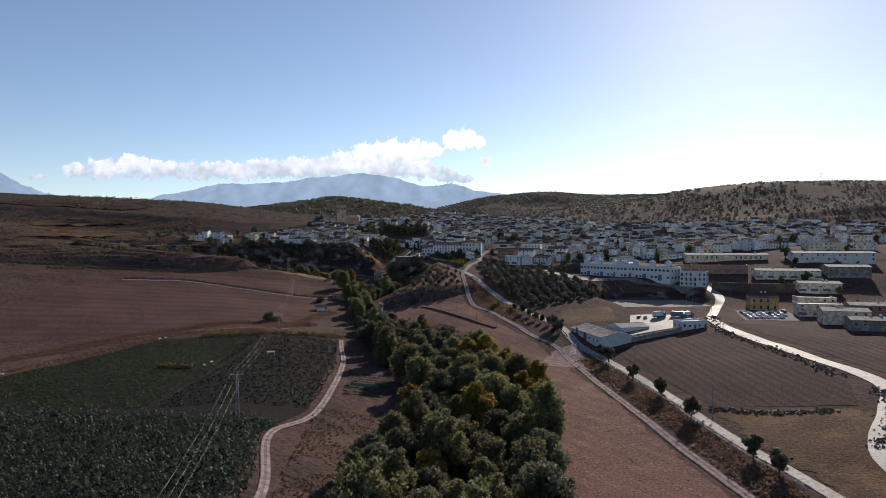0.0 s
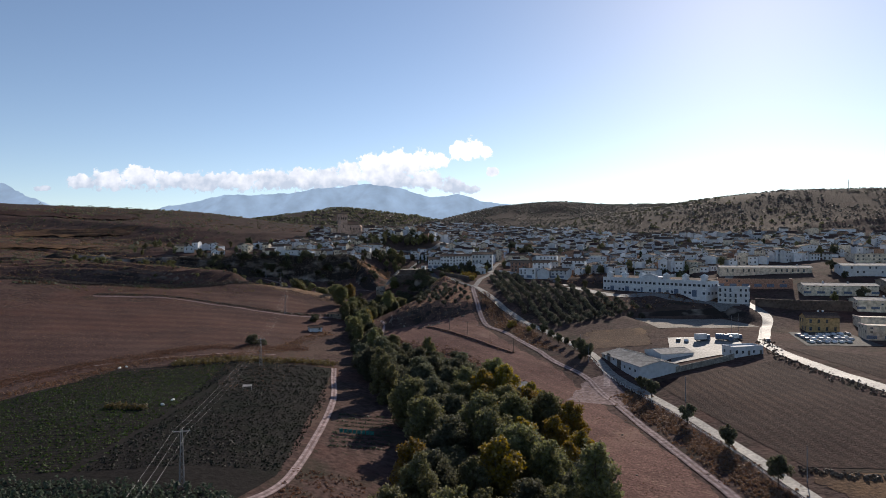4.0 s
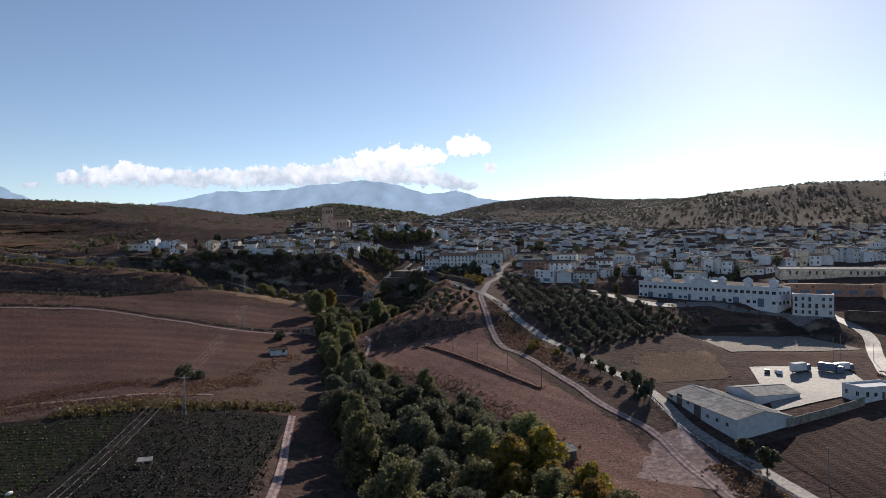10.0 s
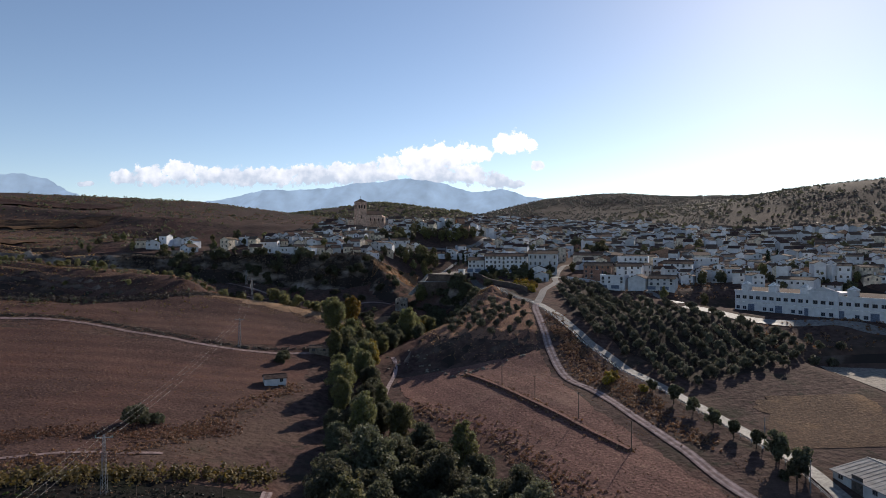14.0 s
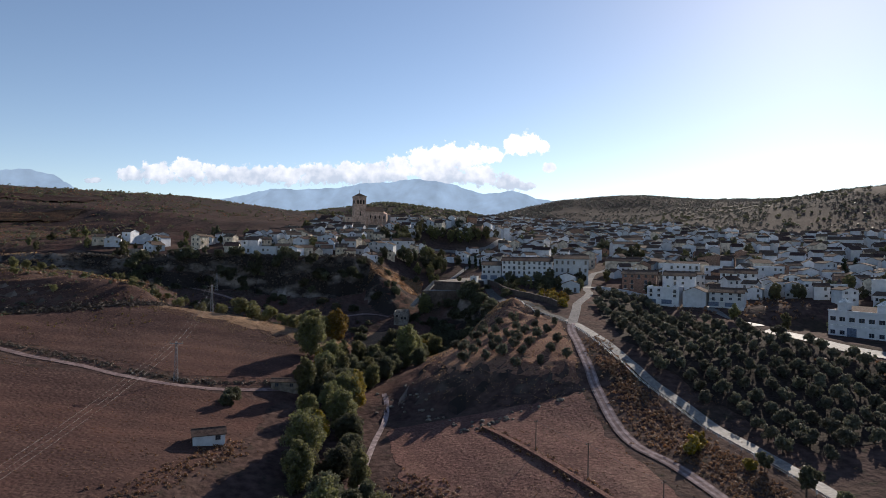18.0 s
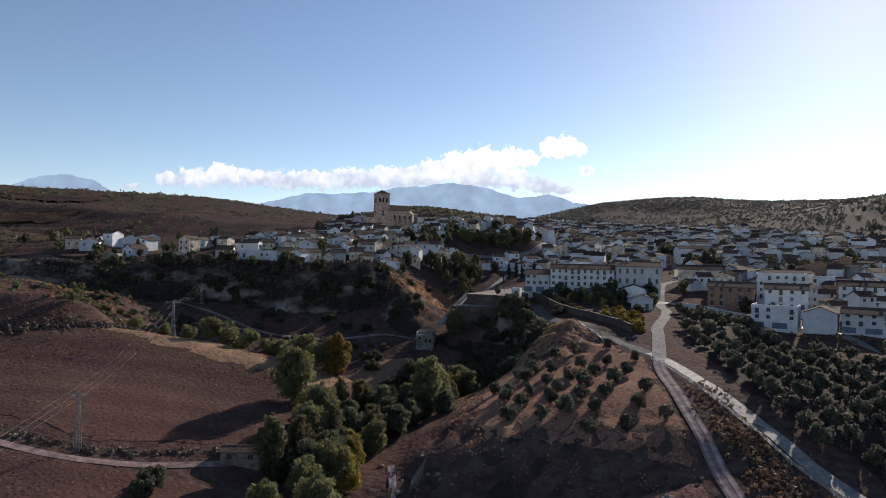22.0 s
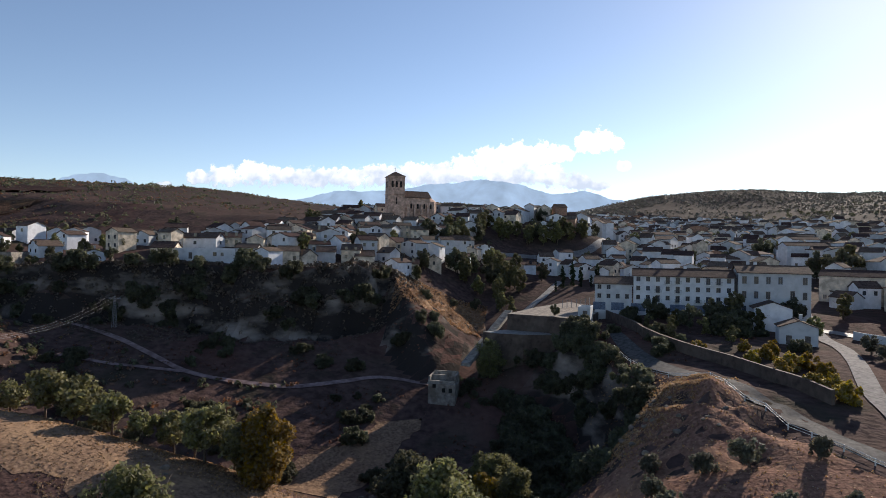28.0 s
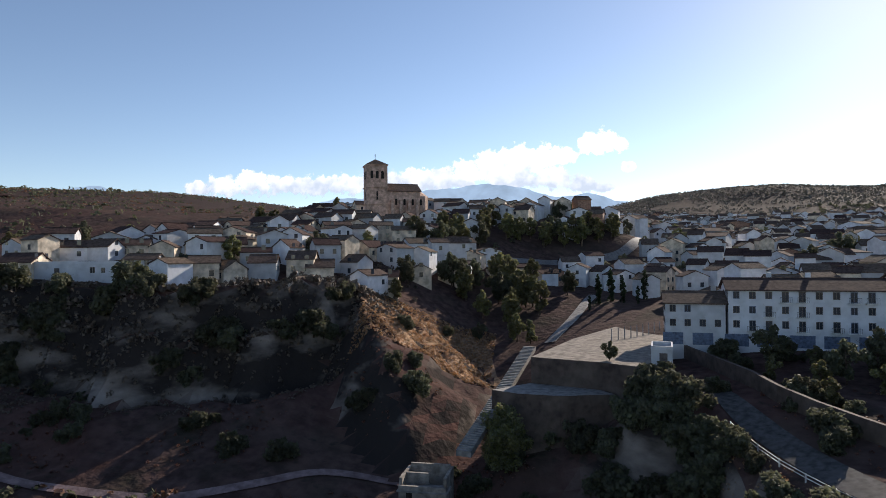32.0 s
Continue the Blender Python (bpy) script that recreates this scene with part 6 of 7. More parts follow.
# the long white building above the terrace
block(24.6, 630, 43.2, 10.5, 11, 8.0, -10, 2, 2.4, "low white wing with a tiled roof beside the long building", seed=2, shop=1, gaps=0.05)
block(43.5, 626.5, 43.2, 27, 11, 10.6, -10, 3, 2.7, "long white building with balconies and ground-floor garages", seed=3, shop=1, balcony=0.42, gaps=0.04)
block(66.5, 622, 43.2, 18, 12, 12.2, -10, 3, 2.6, "tall white end block with a dark tiled roof", seed=4, gaps=0.2, balcony=0.15)
house(62, 609, 9, 7, 5.5, -12, 1.6, "y", M_WHITE, M_TILE, "small white house with a hipped tiled roof in a garden", 1, (0, 3), 31, z=41)
house(61.5, 592, 8.0, 7, 4.2, -14, 1.5, "y", M_WHITE, M_TILE, "plain white cottage beside the road bend", 1, (0,), 32, z=39.4, category="cottage")
house(50, 603, 7, 5, 3.2, 20, 1.0, "x", M_CREAM, M_TILE, "low pale garden shed under trees", 1, (0,), 33, z=38, category="shed")
# houses by the road into town
block(94.5, 553, 37.6, 13, 9, 6.6, -31, 2, 3.2, "white house with garages and wide windows", wall=M_WHITE, roof=M_TILE, rise=0.8, seed=5, shop=1, flat=True, balcony=0.4)
house(106, 548, 9, 10, 5.8, -31, 1.8, "y", M_WHITE, M_TILE, "white gabled house beside the cream garages", 2, (3,), 41, z=37.6)
block(117, 543, 37.6, 13, 9, 6.0, -31, 2, 3.0, "white terraced houses with balconies", rise=1.6, seed=6, balcony=0.5, shop=1)
block(96, 595, 41, 16, 10, 7.6, -24, 3, 3.0, "brick-sided apartment building with white balconies", wall=M_BRICK, seed=7, balcony=0.5)
block(112, 585, 41, 14, 10, 7.6, -24, 3, 3.0, "white apartment building with open terraces", seed=8, balcony=0.6)
block(122, 612, 43, 18, 11, 10, -20, 4, 3.0, "four-storey white apartment building with balconies", seed=9, balcony=0.6, flat=True)
block(142, 590, 42, 16, 10, 8, -24, 3, 3.0, "white apartment building with a tiled roof", wall=M_WHITE, seed=10, balcony=0.5)
wall_line("wall_field", [(12, 442), (23.5, 421), (35, 400), (50, 371)], 0.7, 1.3, M_REDSOIL, "low earth bank across the sloping field", -0.6)
wall_line("wall_road", [(78, 600), (88, 587), (94, 568), (104, 556)], 2.0, 0.35, M_WHITE, "low white wall along the road into town")
wall_line("wall_lane", [(20.5, 634), (24.5, 609), (27, 594), (34, 576), (40, 559), (46, 540)], 2.4, 0.6, M_RENDER, "long earth-coloured retaining wall above the lane")

# right-hand works
block(199, 441, 26.5, 17, 12, 9.5, -57 + 24, 3, 2.6, "white three-storey apartment block beside the factory", seed=11, balcony=0.3, flat=True, sides=(0, 3, 1))
wall_line("wall_works", [(204, 426), (222, 411), (246, 402)], 5.5, 0.8, M_RENDER, "high earth-coloured retaining wall above the road", top=30.0)
block(207, 373, 17.6, 15, 10, 7.5, -15, 2, 3.2, "ochre house with a tiled roof by the car park", wall=M_YELLOW, rise=2.0, seed=12, sides=(0, 3))
for x, y, w, d, hh, turn, wall, lab, sd in (
        (262, 437, 40, 14, 6.0, -18, M_CREAM, "long cream workshop with a grey roof", 13), (318, 470, 54, 16, 7.0, -18, M_WHITE, "long white warehouse with a bright roof", 14),
        (222, 345, 22, 12, 6.5, -20, M_CREAM, "cream workshop with a flat roof", 15), (216, 318, 20, 13, 7.5, -22, M_CREAM, "cream house above a white garage", 16), (213, 296, 18, 12, 6.0, -22, M_RENDER2, "stained grey garage building by the field", 17),
        (238, 372, 20, 12, 6.0, -20, M_CREAM, "cream villa with a terrace", 18), (262, 404, 24, 14, 6.0, -18, M_CREAM, "cream workshop beside the upper road", 19), (240, 330, 22, 13, 8.0, -20, M_BRICK, "brick house behind the workshops", 20),
        (228, 470, 44, 16, 5.5, -25, M_BRICK, "low brown works hall with a flat roof", 21), (255, 505, 60, 12, 5.0, -18, M_CREAM, "long low row of workshops", 22), (300, 430, 26, 16, 7, -18, M_RENDER2, "stained grey industrial hall with a flat roof", 23), (360, 520, 50, 20, 6, -16, M_CREAM, "wide hall with a bright metal roof", 24)):
    block(x, y, G(x, y), w, d, hh - 1.0, turn, 2 if hh > 5.6 else 1, 3.4, lab, wall=wall, roof=M_SHEET, rise=1.2, seed=sd, flat=sd % 3 == 0, gaps=0.6, name="workshop", sides=(0, 3), shop=sd % 2)

# ---- church ----
church = tagged(new("church"), "sandstone church with a square bell tower above the town", "church")
church.matrix_basis = pose(-69.5, 757, 74, 0, 0, 24)
H = 23.5
tower = part("tower", Build().box(-4.2, 4.2, -4.2, 4.2, -6, H).mesh("tower", M_SANDSTONE), church)
for zz in (7.5, 14.5, H):
    part("cornice", Build().box(-4.55, 4.55, -4.55, 4.55, zz, zz + 0.45).mesh("cornice", M_SANDSTONE), tower)
part("tower_roof", Build().add([(-4.7, -4.7, H + 0.45), (4.7, -4.7, H + 0.45), (4.7, 4.7, H + 0.45), (-4.7, 4.7, H + 0.45), (0, 0, H + 3.2)], [(3, 2, 1, 0), (0, 1, 4), (1, 2, 4), (2, 3, 4), (3, 0, 4)]).mesh("tower_roof", M_TILE), church)
part("cross", Build().box(-0.07, 0.07, -0.07, 0.07, H + 3.3, H + 5.4).box(-0.5, 0.5, -0.06, 0.06, H + 4.5, H + 4.65).mesh("cross", M_DARKMETAL), church)


def arch(parent, off, side, u, z, wide, tall, name="arched_opening"):
    n = 8
    pts = [(-wide / 2, 0), (wide / 2, 0)] + [(wide / 2 * math.cos(math.pi * i / n), tall - wide / 2 + wide / 2 * math.sin(math.pi * i / n)) for i in range(n + 1)]
    v = [(p[0], 0.0, p[1]) for p in pts] + [(p[0], -0.06, p[1]) for p in pts]
    k = len(pts)
    me = mesh_from(name, v, [tuple(range(k, 2 * k)), tuple(range(k - 1, -1, -1))] + [(i, (i + 1) % k, (i + 1) % k + k, i + k) for i in range(k)], M_VOID)
    part(name, me, parent, pose(0, 0, 0, 0, 0, (0, 90, 180, 270)[side]) @ pose(u, -off - 0.005, z))


for side in range(4):
    for u in (-2.2, 0.0, 2.2) if side in (0, 3) else (-1.2, 1.2):
        arch(tower, 4.2, side, u, 18.2, 1.15, 3.2)
    arch(tower, 4.2, side, 0.0, 9.5, 0.8, 3.6)
    arch(tower, 4.2, side, 0.0, 2.0, 0.7, 1.6)
nave = part("nave", gable_walls(14, 13, 13.6, 3.4, "x", -6).mesh("nave", M_SANDSTONE), church, pose(11.2, 2.8, 0))
part("nave_roof", gable_roof(14, 13, 13.6, 3.4, 0.5, 0.3, "x").mesh("nave_roof", M_TILE), church, pose(11.2, 2.8, 0))
apse = Build()
n = 7
apse.add([(18.2 + 5.0 * math.sin(math.pi * i / (n - 1)), 2.8 - 6 * math.cos(math.pi * i / (n - 1)), z) for z in (-6, 11.5) for i in range(n)] + [(18.2, 2.8, 15.2)],
         [(i, i + 1, i + 1 + n, i + n) for i in range(n - 1)] + [(i + n, i + 1 + n, 2 * n) for i in range(n - 1)])
part("apse", apse.mesh("apse", M_SANDSTONE), church)
for u in (-5, -1.5, 2, 5.5):
    part("buttress", Build().box(11.2 + u - 0.6, 11.2 + u + 0.6, -5.2, -3.7, -6, 9.5).mesh("buttress", M_SANDSTONE), church)
    arch(church, 3.75, 0, 11.2 + u + 1.75, 7.5, 0.9, 2.6)

for zz in (3.0, 5.2, 10.6, 12.6, 16.6):
    part("string_course", Build().box(-4.28, 4.28, -4.28, 4.28, zz, zz + 0.12).mesh("string_course", M_SANDSTONE), tower)
for sx in (-3.8, 3.8):
    part("corner_pier", Build().box(sx - 0.45, sx + 0.45, -4.32, -3.9, -6, H).mesh("corner_pier", M_SANDSTONE), tower)

# ---- terrace, ruin and steps ----


def platform(name, pts, top, deep, mat, label, rim=0.0):
    n = len(pts)
    v = [(x, y, top) for x, y in pts] + [(x, y, top - deep) for x, y in pts]
    ob = tagged(new(name), label, "terrace")
    part("retaining_wall", mesh_from("retaining_wall", v, [(i + n, (i + 1) % n + n, (i + 1) % n, i) for i in range(n)], M_RENDER), ob)
    part("deck", mesh_from("deck", [(x, y, top) for x, y in pts], [tuple(range(n))], mat), ob)
    return ob


terr = platform("terrace", [(-7, 612), (4, 607.5), (13, 601.5), (22, 634), (30, 662), (14, 661), (2, 637)], 42.5, 16, M_GRAVEL, "paved viewing terrace on a high rendered wall")
platform("lower_terrace", [(-13.5, 605.6), (-9, 603), (-2.6, 602), (6, 604), (4.2, 607.2), (-7.2, 611.8)], 38, 14, M_CONCRETE, "lower terrace step with a curved rendered wall")
kiosk = house(14.0, 607, 3.2, 6, 2.6, -12, 0.5, "x", M_WHITE, M_CONCRETE, "small white kiosk at the terrace corner", 1, (0,), 51, z=42.5, category="kiosk", flat=True)
town_tree.plant(6, 609.5, 0, 0.42, 30, z=42.5)
for i in range(9):
    x, y = 9.5 + i * 1.6, 633.5 + i * 2.05
    pole(x, y, 2.6, "slim metal post on the terrace", M_METAL, False, 42.5)
ruin = tagged(new("ruin"), "roofless ruined stone mill with broken walls", "ruin")
ruin.matrix_basis = pose(-22.3, 592, 24.0, 0, 0, -4) @ Matrix.Diagonal((0.86, 0.86, 0.82, 1))
for x0, x1, y0, y1, z1 in ((-4, 4, -3.5, -3, 4.4), (-4, -3.5, -3, 3.5, 5.6), (3.5, 4, -3, 3.5, 5.9), (-3.5, 3.5, 3, 3.5, 6.2), (-3.5, 0.5, -0.3, 0.2, 5.6)):
    part("wall", Build().box(x0, x1, y0, y1, -4, z1).mesh("wall", M_RENDER2), ruin)
for u in (-2.2, 0.6, 2.6):
    part("window", Build().box(u - 0.5, u + 0.5, -3.56, -3.48, 0.9 if u > 0 else 2.2, 2.2 if u > 0 else 3.5).mesh("window", M_VOID), ruin)
part("floor_slab", Build().box(-4.3, 4.3, -3.9, 0, 3.4, 3.6).mesh("floor_slab", M_CONCRETE), ruin)
ramp = tagged(new("stairway"), "long concrete stairway climbing beside the terrace wall", "stairs")
for i in range(60):
    t = i / 60
    x, y, z = -17 + 10 * t, 594 + 36 * t, 31.5 + 10.5 * t
    part("step", STEP, ramp, pose(x, y, z, 0, 0, -15.5))
wall_line("wall_village", [(-60, 645), (-54, 647), (-48, 649)], 3.0, 0.8, M_ROCK, "stone retaining wall under the corner houses", -4)

house(-108, 633, 22, 6, 3.0, 4, 0.6, "x", M_WHITE, M_CONCRETE, "long low white building with a flat pale roof", 1, (0,), 61, category="building", flat=True)
house(-94, 635, 7, 6, 4.6, 8, 1.2, "x", M_WHITE, M_TILE, "white house at the cliff edge with a tiled roof", 2, (0,), 62)

# ---- old town and new town ----
tr = random.Random(11)
count = 0
far = Build()
EDGE_X = (-330, -180, -140, -105, -85, -66, -54, -46, -38, -20, 0, 20, 45, 75, 88, 98, 115, 140, 200, 300, 420, 600)
EDGE_Y = (644, 611, 621, 630, 630, 637, 648, 658, 678, 704, 712, 708, 676, 652, 650, 612, 575, 548, 524, 536, 548, 580)
KEEP = [(-66, 759, 27), (118, 693, 14), (-40, 714, 9), (-32, 732, 8), (-14, 692, 16), (-12, 752, 9), (0, 756, 9), (9, 757, 9), (18, 761, 9), (27, 763, 8), (17, 690, 13), (-108, 633, 12), (-96, 635, 10), (94, 553, 13), (106, 548, 9), (117, 543, 11), (96, 595, 14), (112, 585, 13), (122, 612, 15), (142, 590, 14), (255, 505, 34), (230, 470, 26), (360, 520, 38)]


def free(x, y):
    if any((x - a) ** 2 + (y - b) ** 2 < r * r for a, b, r in KEEP):
        return False
    return all(min((x - px) ** 2 + (y - py) ** 2 for px, py in line) > 8.5 ** 2 for line in TOWN_LINES)


TOWN_LINES = [smooth_line(TOWN_ROAD, 5), smooth_line([(-14, 731), (-3, 742), (9, 749), (21, 753), (31, 759), (42, 778), (50, 800)], 5), smooth_line([(-2, 660), (4.4, 676), (13.2, 704)], 5)]
NAMED = {M_WHITE: "whitewashed village house with a tiled gable roof", M_CREAM: "cream-rendered village house with a tiled roof", M_BRICK: "brick-coloured village house with a tiled roof", M_RENDER2: "old village house with stained grey walls"}
plots = []
for iy in range(42):
    plots += [(-330 + ix * 8.5 + (iy % 2) * 4.2, 604 + iy * 9.0) for ix in range(39)]
for iy in range(78):
    plots += [(2 + ix * 8.2 + (iy % 2) * 4.1, 510 + iy * 10.6) for ix in range(75)]
for x0, y0 in sorted(plots, key=lambda q: q[1]):
    x, y = x0 + tr.uniform(-2.2, 2.2), y0 + tr.uniform(-2.0, 2.0)
    lim = np.interp(x, EDGE_X, EDGE_Y)
    if y < lim + 1 or x < -70 and y > 700 + 0.35 * (x + 330) + 60 or x < -105 and y > lim + np.interp(x, (-220, -105), (50, 100)) or y > 1330 or x < 20 and y > 960:
        continue
    if x < -204 or x < -130 and tr.random() < 0.72 or -130 <= x < -100 and tr.random() < 0.3 or x > 250 and tr.random() < (x - 200) / 900 or not free(x, y):
        continue
    if x > 170 and G(x, y) > np.interp(x, (170, 300, 600), (90, 74, 70)):
        continue
    u = tr.random()
    w, d, h = tr.uniform(4.4, 7.6) + (0.8 if x > 0 else 1.2), tr.uniform(4.6, 7.4) + 0.8 * (x < 0), tr.choice((2.9, 3.6, 4.6, 5.2, 5.8) if x < 0 else (2.8, 3.6, 4.8, 5.6, 6.4, 7.4, 9.2))
    if y < lim + 16 and x < 0:
        h = tr.choice((2.7, 3.0, 3.6, 5.0))
    if u < (0.17 if x < 0 else 0.13):
        if tr.random() < 0.8:
            town_tree.plant(x, y, tr.randrange(3), tr.uniform(0.7, 1.3), tr.uniform(0, 360)) if y < 900 else None
        continue
    if u > 0.955 and x > 60:
        w, d, h = tr.uniform(14, 22), 10, tr.uniform(6.5, 9)
    turn = -12 * (x > 60) + tr.uniform(-36, 36) + tr.choice((0, 0, 90))
    v = tr.random()
    wall = M_WHITE if v < (0.66 if x < 0 else 0.8) else M_CREAM if v < (0.8 if x < 0 else 0.94) else M_RENDER2 if x < 0 else M_BRICK
    flat = tr.random() < 0.12
    rise = tr.uniform(0.8, 1.5)
    if count < 300 and (y < 860):
        count += 1
        house(x, y, w, d, h, turn, rise, tr.choice(("x", "x", "y")), wall, M_TILE, NAMED[wall] if not flat else "flat-roofed white village house with a parapet", 3 if h > 8 else 2 if h > 4.4 else 1, (3,) if turn > 55 else (0,), count, y < 800, flat=flat)
    else:
        h, rise = h + 0.6, rise * 1.35
        m = pose(x, y, G(x, y), 0, 0, turn)
        slot = {M_WHITE: 0, M_CREAM: 2, M_BRICK: 3, M_RENDER2: 2}[wall]
        way = "x" if tr.random() < 0.6 else "y"
        for b, sl in ((gable_walls(w, d, h, rise, way), slot), (gable_roof(w, d, h, rise, 0.3, 0.2, way), 1)):
            far.add([m @ Vector(q) for q in b.v], b.f, sl)
        for fl in range(2):
            for k in range(max(1, int(w / 3.2))):
                if tr.random() < 0.75:
                    uu = (k + 0.5) * w / max(1, int(w / 3.2)) - w / 2
                    wb = Build().box(uu - 0.5, uu + 0.5, -d / 2 - 0.05, -d / 2 + 0.1, 1.0 + fl * 2.8, 2.3 + fl * 2.8)
                    far.add([m @ Vector(q) for q in wb.v], wb.f, 4)
tagged(new("far_houses", far.mesh("far_houses", [M_FARWHITE, M_FARTILE, M_CREAM, M_BRICK, M_GLASS])), "crowded white houses with tiled roofs on the slope", "houses", kind="stuff")
scatter("town_greenery", sprinkle(1700, (-60, 520, 690, 1330), lambda x, y: waves(x, y, 40, 1.4) > -0.25, 40), 2.7, 36, M_DEEP, "dark tree crowns between the far houses", "trees", 41, 0.9)
mast = tagged(new("radio_mast"), "thin radio mast on the hill ridge", "mast")
mast.matrix_basis = pose(655, 965, G(655, 965))
part("mast_pole", Build().tube((0, 0, -1), (0, 0, 17), 0.5, 0.2, 6).mesh("mast_pole", M_METAL), mast)
for k in range(3):
    part("antenna", Build().box(-1.2, 1.2, -0.2, 0.2, 10 + 2.4 * k, 10.6 + 2.4 * k).mesh("antenna", M_METAL), mast)

# ---- distance ----


def ridge(name, y, pts, mat, rough, seed, label):
    p = np.array(pts, float)
    xs = np.linspace(p[0, 0], p[-1, 0], 160)
    zs = np.interp(xs, p[:, 0], p[:, 1])
    zs = np.convolve(np.pad(zs, 3, mode="edge"), np.ones(7) / 7, mode="valid")
    v, f = [], []
    for k, (back, low) in enumerate(((0, 0.0), (-160, 0.35), (-420, 1.0))):
        for i, x in enumerate(xs):
            wob = rough * (math.sin(x * 0.021 + seed) + 0.6 * math.sin(x * 0.053 + 2 * seed) + 0.4 * math.sin(x * 0.13)) * (1 - 0.4 * low)
            v.append((x, y + back + 60 * math.sin(x * 0.013 + k), (zs[i] + wob) * (1 - low) + 40 * low))
    n = len(xs)
    for k in range(2):
        f += [(k * n + i, (k + 1) * n + i, (k + 1) * n + i + 1, k * n + i + 1) for i in range(n - 1)]
    tagged(new(name, mesh_from(name, v, f, mat, True)), label, "mountain", kind="structure")


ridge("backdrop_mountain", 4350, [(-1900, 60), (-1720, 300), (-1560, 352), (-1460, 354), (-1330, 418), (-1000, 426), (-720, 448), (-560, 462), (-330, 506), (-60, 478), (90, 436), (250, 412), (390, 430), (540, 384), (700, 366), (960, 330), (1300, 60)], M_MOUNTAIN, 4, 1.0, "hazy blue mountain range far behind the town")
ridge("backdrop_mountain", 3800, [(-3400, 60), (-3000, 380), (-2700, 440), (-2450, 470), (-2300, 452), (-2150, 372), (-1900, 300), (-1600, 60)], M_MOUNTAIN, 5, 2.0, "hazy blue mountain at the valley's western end")


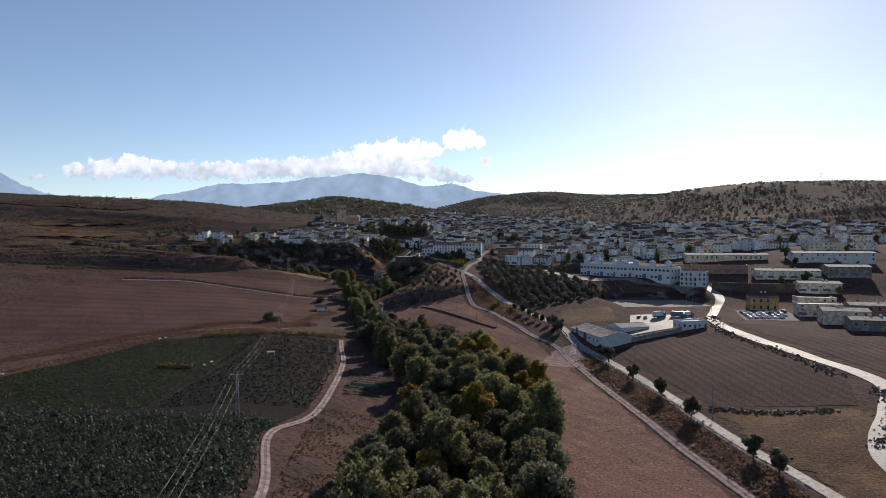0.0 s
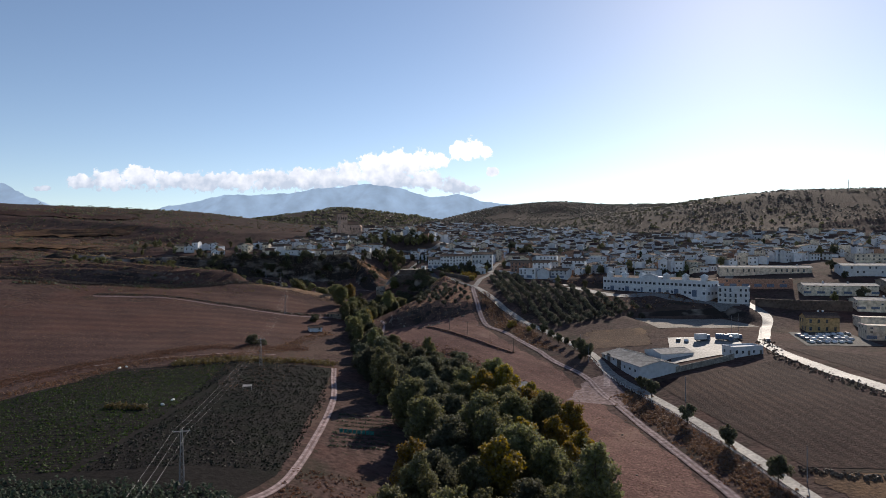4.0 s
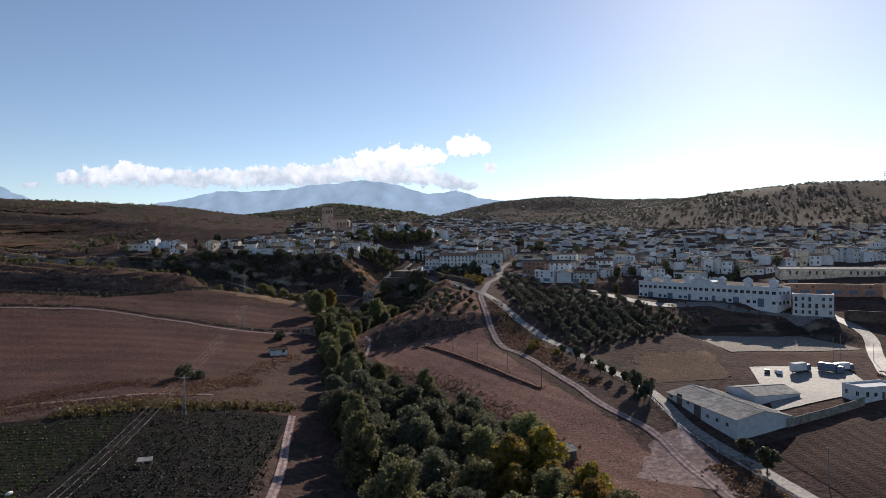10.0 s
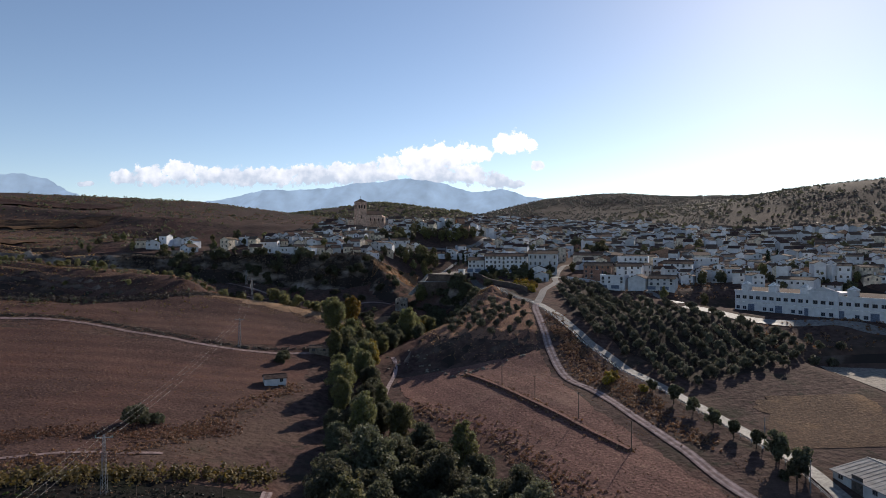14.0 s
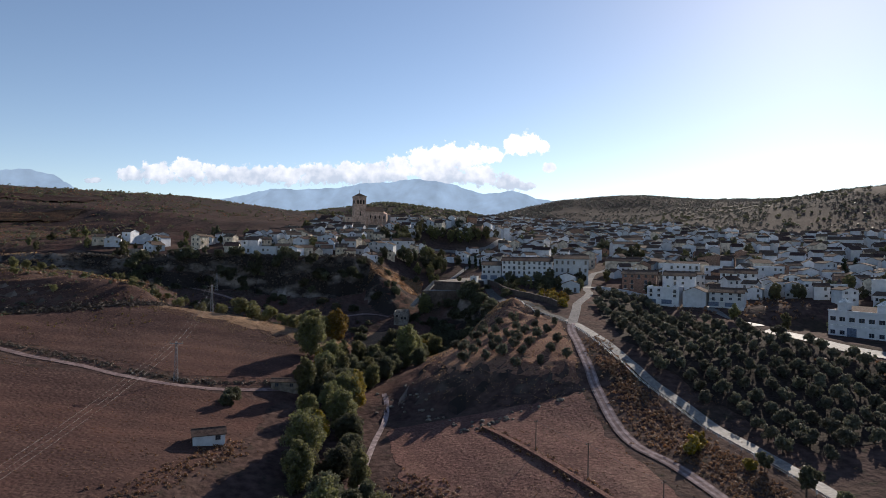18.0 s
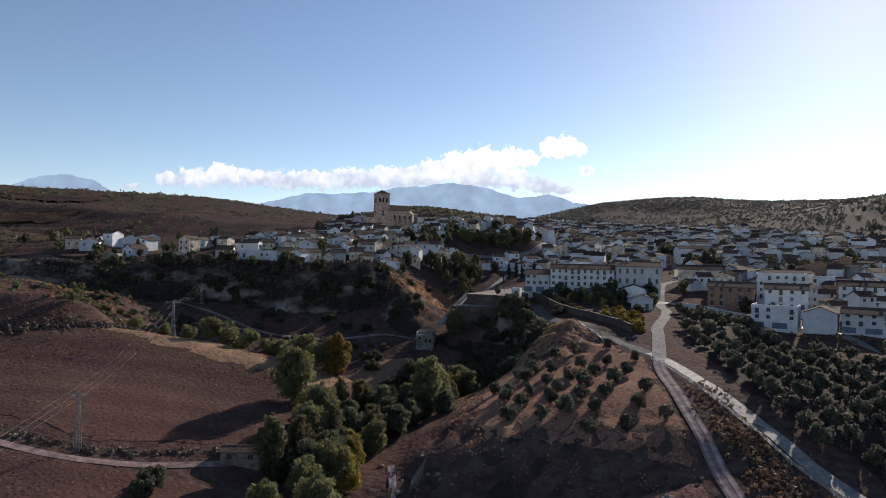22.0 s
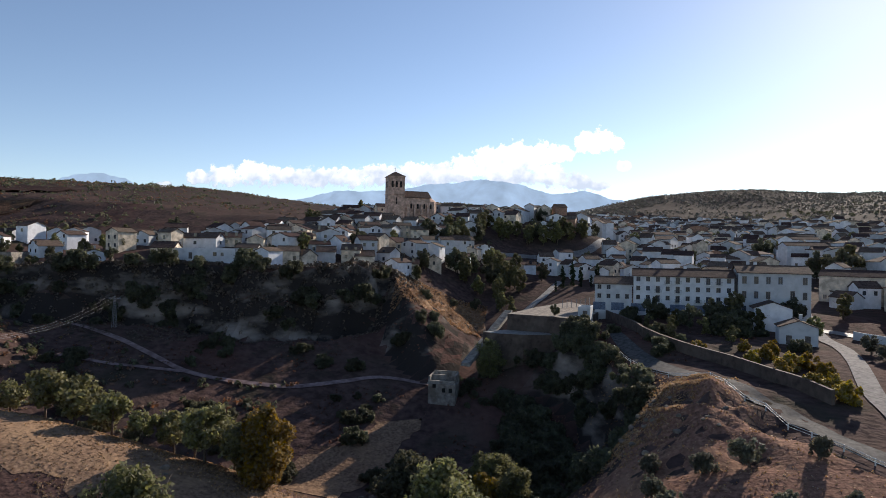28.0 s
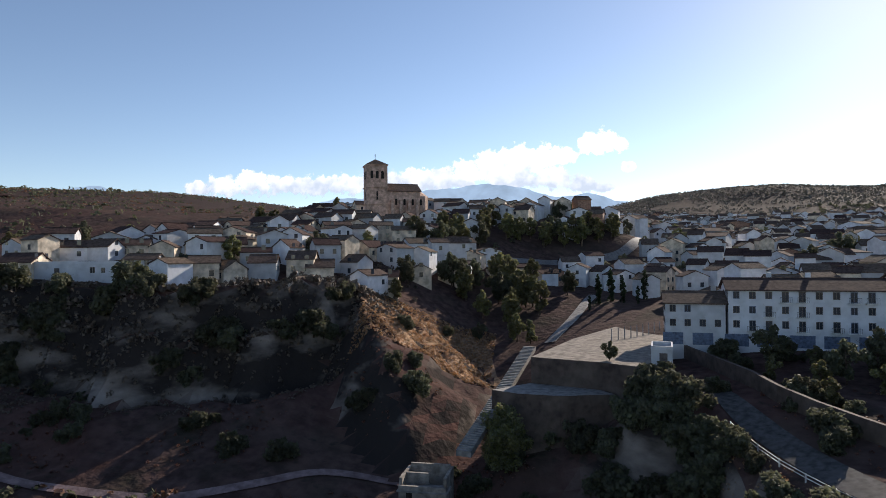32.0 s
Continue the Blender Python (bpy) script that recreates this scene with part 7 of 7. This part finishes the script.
def cloud_sheet():
    """A far bank of cumulus: a sheet beyond the mountains, its puffs shaped by noise."""
    m = bpy.data.materials.new("cloud")
    m.use_nodes = True
    nt = m.node_tree
    n, link = nt.nodes, nt.links.new
    for node in list(n):
        n.remove(node)
    geo = n.new("ShaderNodeNewGeometry")
    warp = n.new("ShaderNodeTexVoronoi")
    warp.feature = "SMOOTH_F1"
    warp.normalize = True
    warp.inputs["Scale"].default_value, warp.inputs["Detail"].default_value, warp.inputs["Roughness"].default_value, warp.inputs["Smoothness"].default_value = 0.019, 4, 0.6, 0.12
    link(geo.outputs["Position"], warp.inputs["Vector"])
    best = None
    puffs = ((-2150, 520, 130, 60), (-1960, 535, 170, 85), (-1760, 550, 160, 95), (-1560, 530, 190, 75), (-1330, 520, 200, 75), (-1120, 525, 190, 80), (-900, 535, 190, 85), (-700, 540, 170, 90),
             (-520, 545, 160, 90), (-370, 570, 150, 110), (-210, 610, 150, 130), (-60, 655, 150, 120), (90, 660, 150, 95), (210, 665, 120, 70), (-100, 540, 190, 90), (150, 540, 150, 90), (330, 500, 130, 65), (450, 470, 80, 40),
             (400, 740, 110, 78), (480, 755, 95, 85), (560, 735, 60, 60), (606, 592, 55, 40), (-2400, 475, 70, 22))
    for cx, cz, rx, rz in puffs:
        mp = n.new("ShaderNodeMapping")
        mp.inputs["Location"].default_value = (-cx / rx, 0, -cz / rz)
        mp.inputs["Scale"].default_value = (1 / rx, 0, 1 / rz)
        link(geo.outputs["Position"], mp.inputs["Vector"])
        ln = n.new("ShaderNodeVectorMath")
        ln.operation = "LENGTH"
        link(mp.outputs[0], ln.inputs[0])
        if best is None:
            best = ln.outputs["Value"]
        else:
            mn = n.new("ShaderNodeMath")
            mn.operation = "SMOOTH_MIN"
            mn.inputs[2].default_value = 0.35
            link(best, mn.inputs[0])
            link(ln.outputs["Value"], mn.inputs[1])
            best = mn.outputs[0]
    add = n.new("ShaderNodeMath")
    add.operation = "MULTIPLY_ADD"
    add.inputs[1].default_value = 1.7
    link(warp.outputs["Distance"], add.inputs[0])
    edge = n.new("ShaderNodeTexNoise")
    edge.inputs["Scale"].default_value, edge.inputs["Detail"].default_value, edge.inputs["Roughness"].default_value = 0.014, 8, 0.62
    link(geo.outputs["Position"], edge.inputs["Vector"])
    frayed = n.new("ShaderNodeMath")
    frayed.operation = "MULTIPLY_ADD"
    frayed.inputs[1].default_value = 1.1
    link(edge.outputs["Fac"], frayed.inputs[0])
    link(best, frayed.inputs[2])
    link(frayed.outputs[0], add.inputs[2])
    alpha = n.new("ShaderNodeMapRange")
    alpha.interpolation_type = "SMOOTHSTEP"
    alpha.inputs["From Min"].default_value, alpha.inputs["From Max"].default_value = 1.97, 1.72
    link(add.outputs[0], alpha.inputs["Value"])
    sep = n.new("ShaderNodeSeparateXYZ")
    link(geo.outputs["Position"], sep.inputs[0])
    puff = n.new("ShaderNodeTexNoise")
    puff.inputs["Scale"].default_value, puff.inputs["Detail"].default_value = 0.013, 8
    link(geo.outputs["Position"], puff.inputs["Vector"])
    # Sunlit white tops and shaded grey bases are painted into the sheet's glow.
    lit = n.new("ShaderNodeMath")
    lit.operation = "MULTIPLY_ADD"
    lit.inputs[1].default_value = 380
    link(puff.outputs["Fac"], lit.inputs[0])
    link(sep.outputs["Z"], lit.inputs[2])
    ramp = n.new("ShaderNodeMapRange")
    ramp.inputs["From Min"].default_value, ramp.inputs["From Max"].default_value = 660, 850
    link(lit.outputs[0], ramp.inputs["Value"])
    col = n.new("ShaderNodeMix")
    col.data_type = "RGBA"
    col.inputs[6].default_value, col.inputs[7].default_value = (0.50, 0.57, 0.67, 1), (0.95, 0.96, 0.99, 1)
    link(ramp.outputs[0], col.inputs[0])
    em, tr_, mix, out = n.new("ShaderNodeEmission"), n.new("ShaderNodeBsdfTransparent"), n.new("ShaderNodeMixShader"), n.new("ShaderNodeOutputMaterial")
    link(col.outputs[2], em.inputs["Color"])
    link(alpha.outputs[0], mix.inputs[0])
    link(tr_.outputs[0], mix.inputs[1])
    link(em.outputs[0], mix.inputs[2])
    link(mix.outputs[0], out.inputs["Surface"])
    v = [(-2700, 4420, 380), (1000, 4420, 380), (1000, 4420, 1050), (-2700, 4420, 1050)]
    ob = new("backdrop_cloud", mesh_from("backdrop_cloud", v, [(0, 1, 2, 3)], m))
    ob.visible_shadow = False
    tagged(ob, "long bank of white cumulus cloud over the mountains", "cloud", kind="structure")


cloud_sheet()
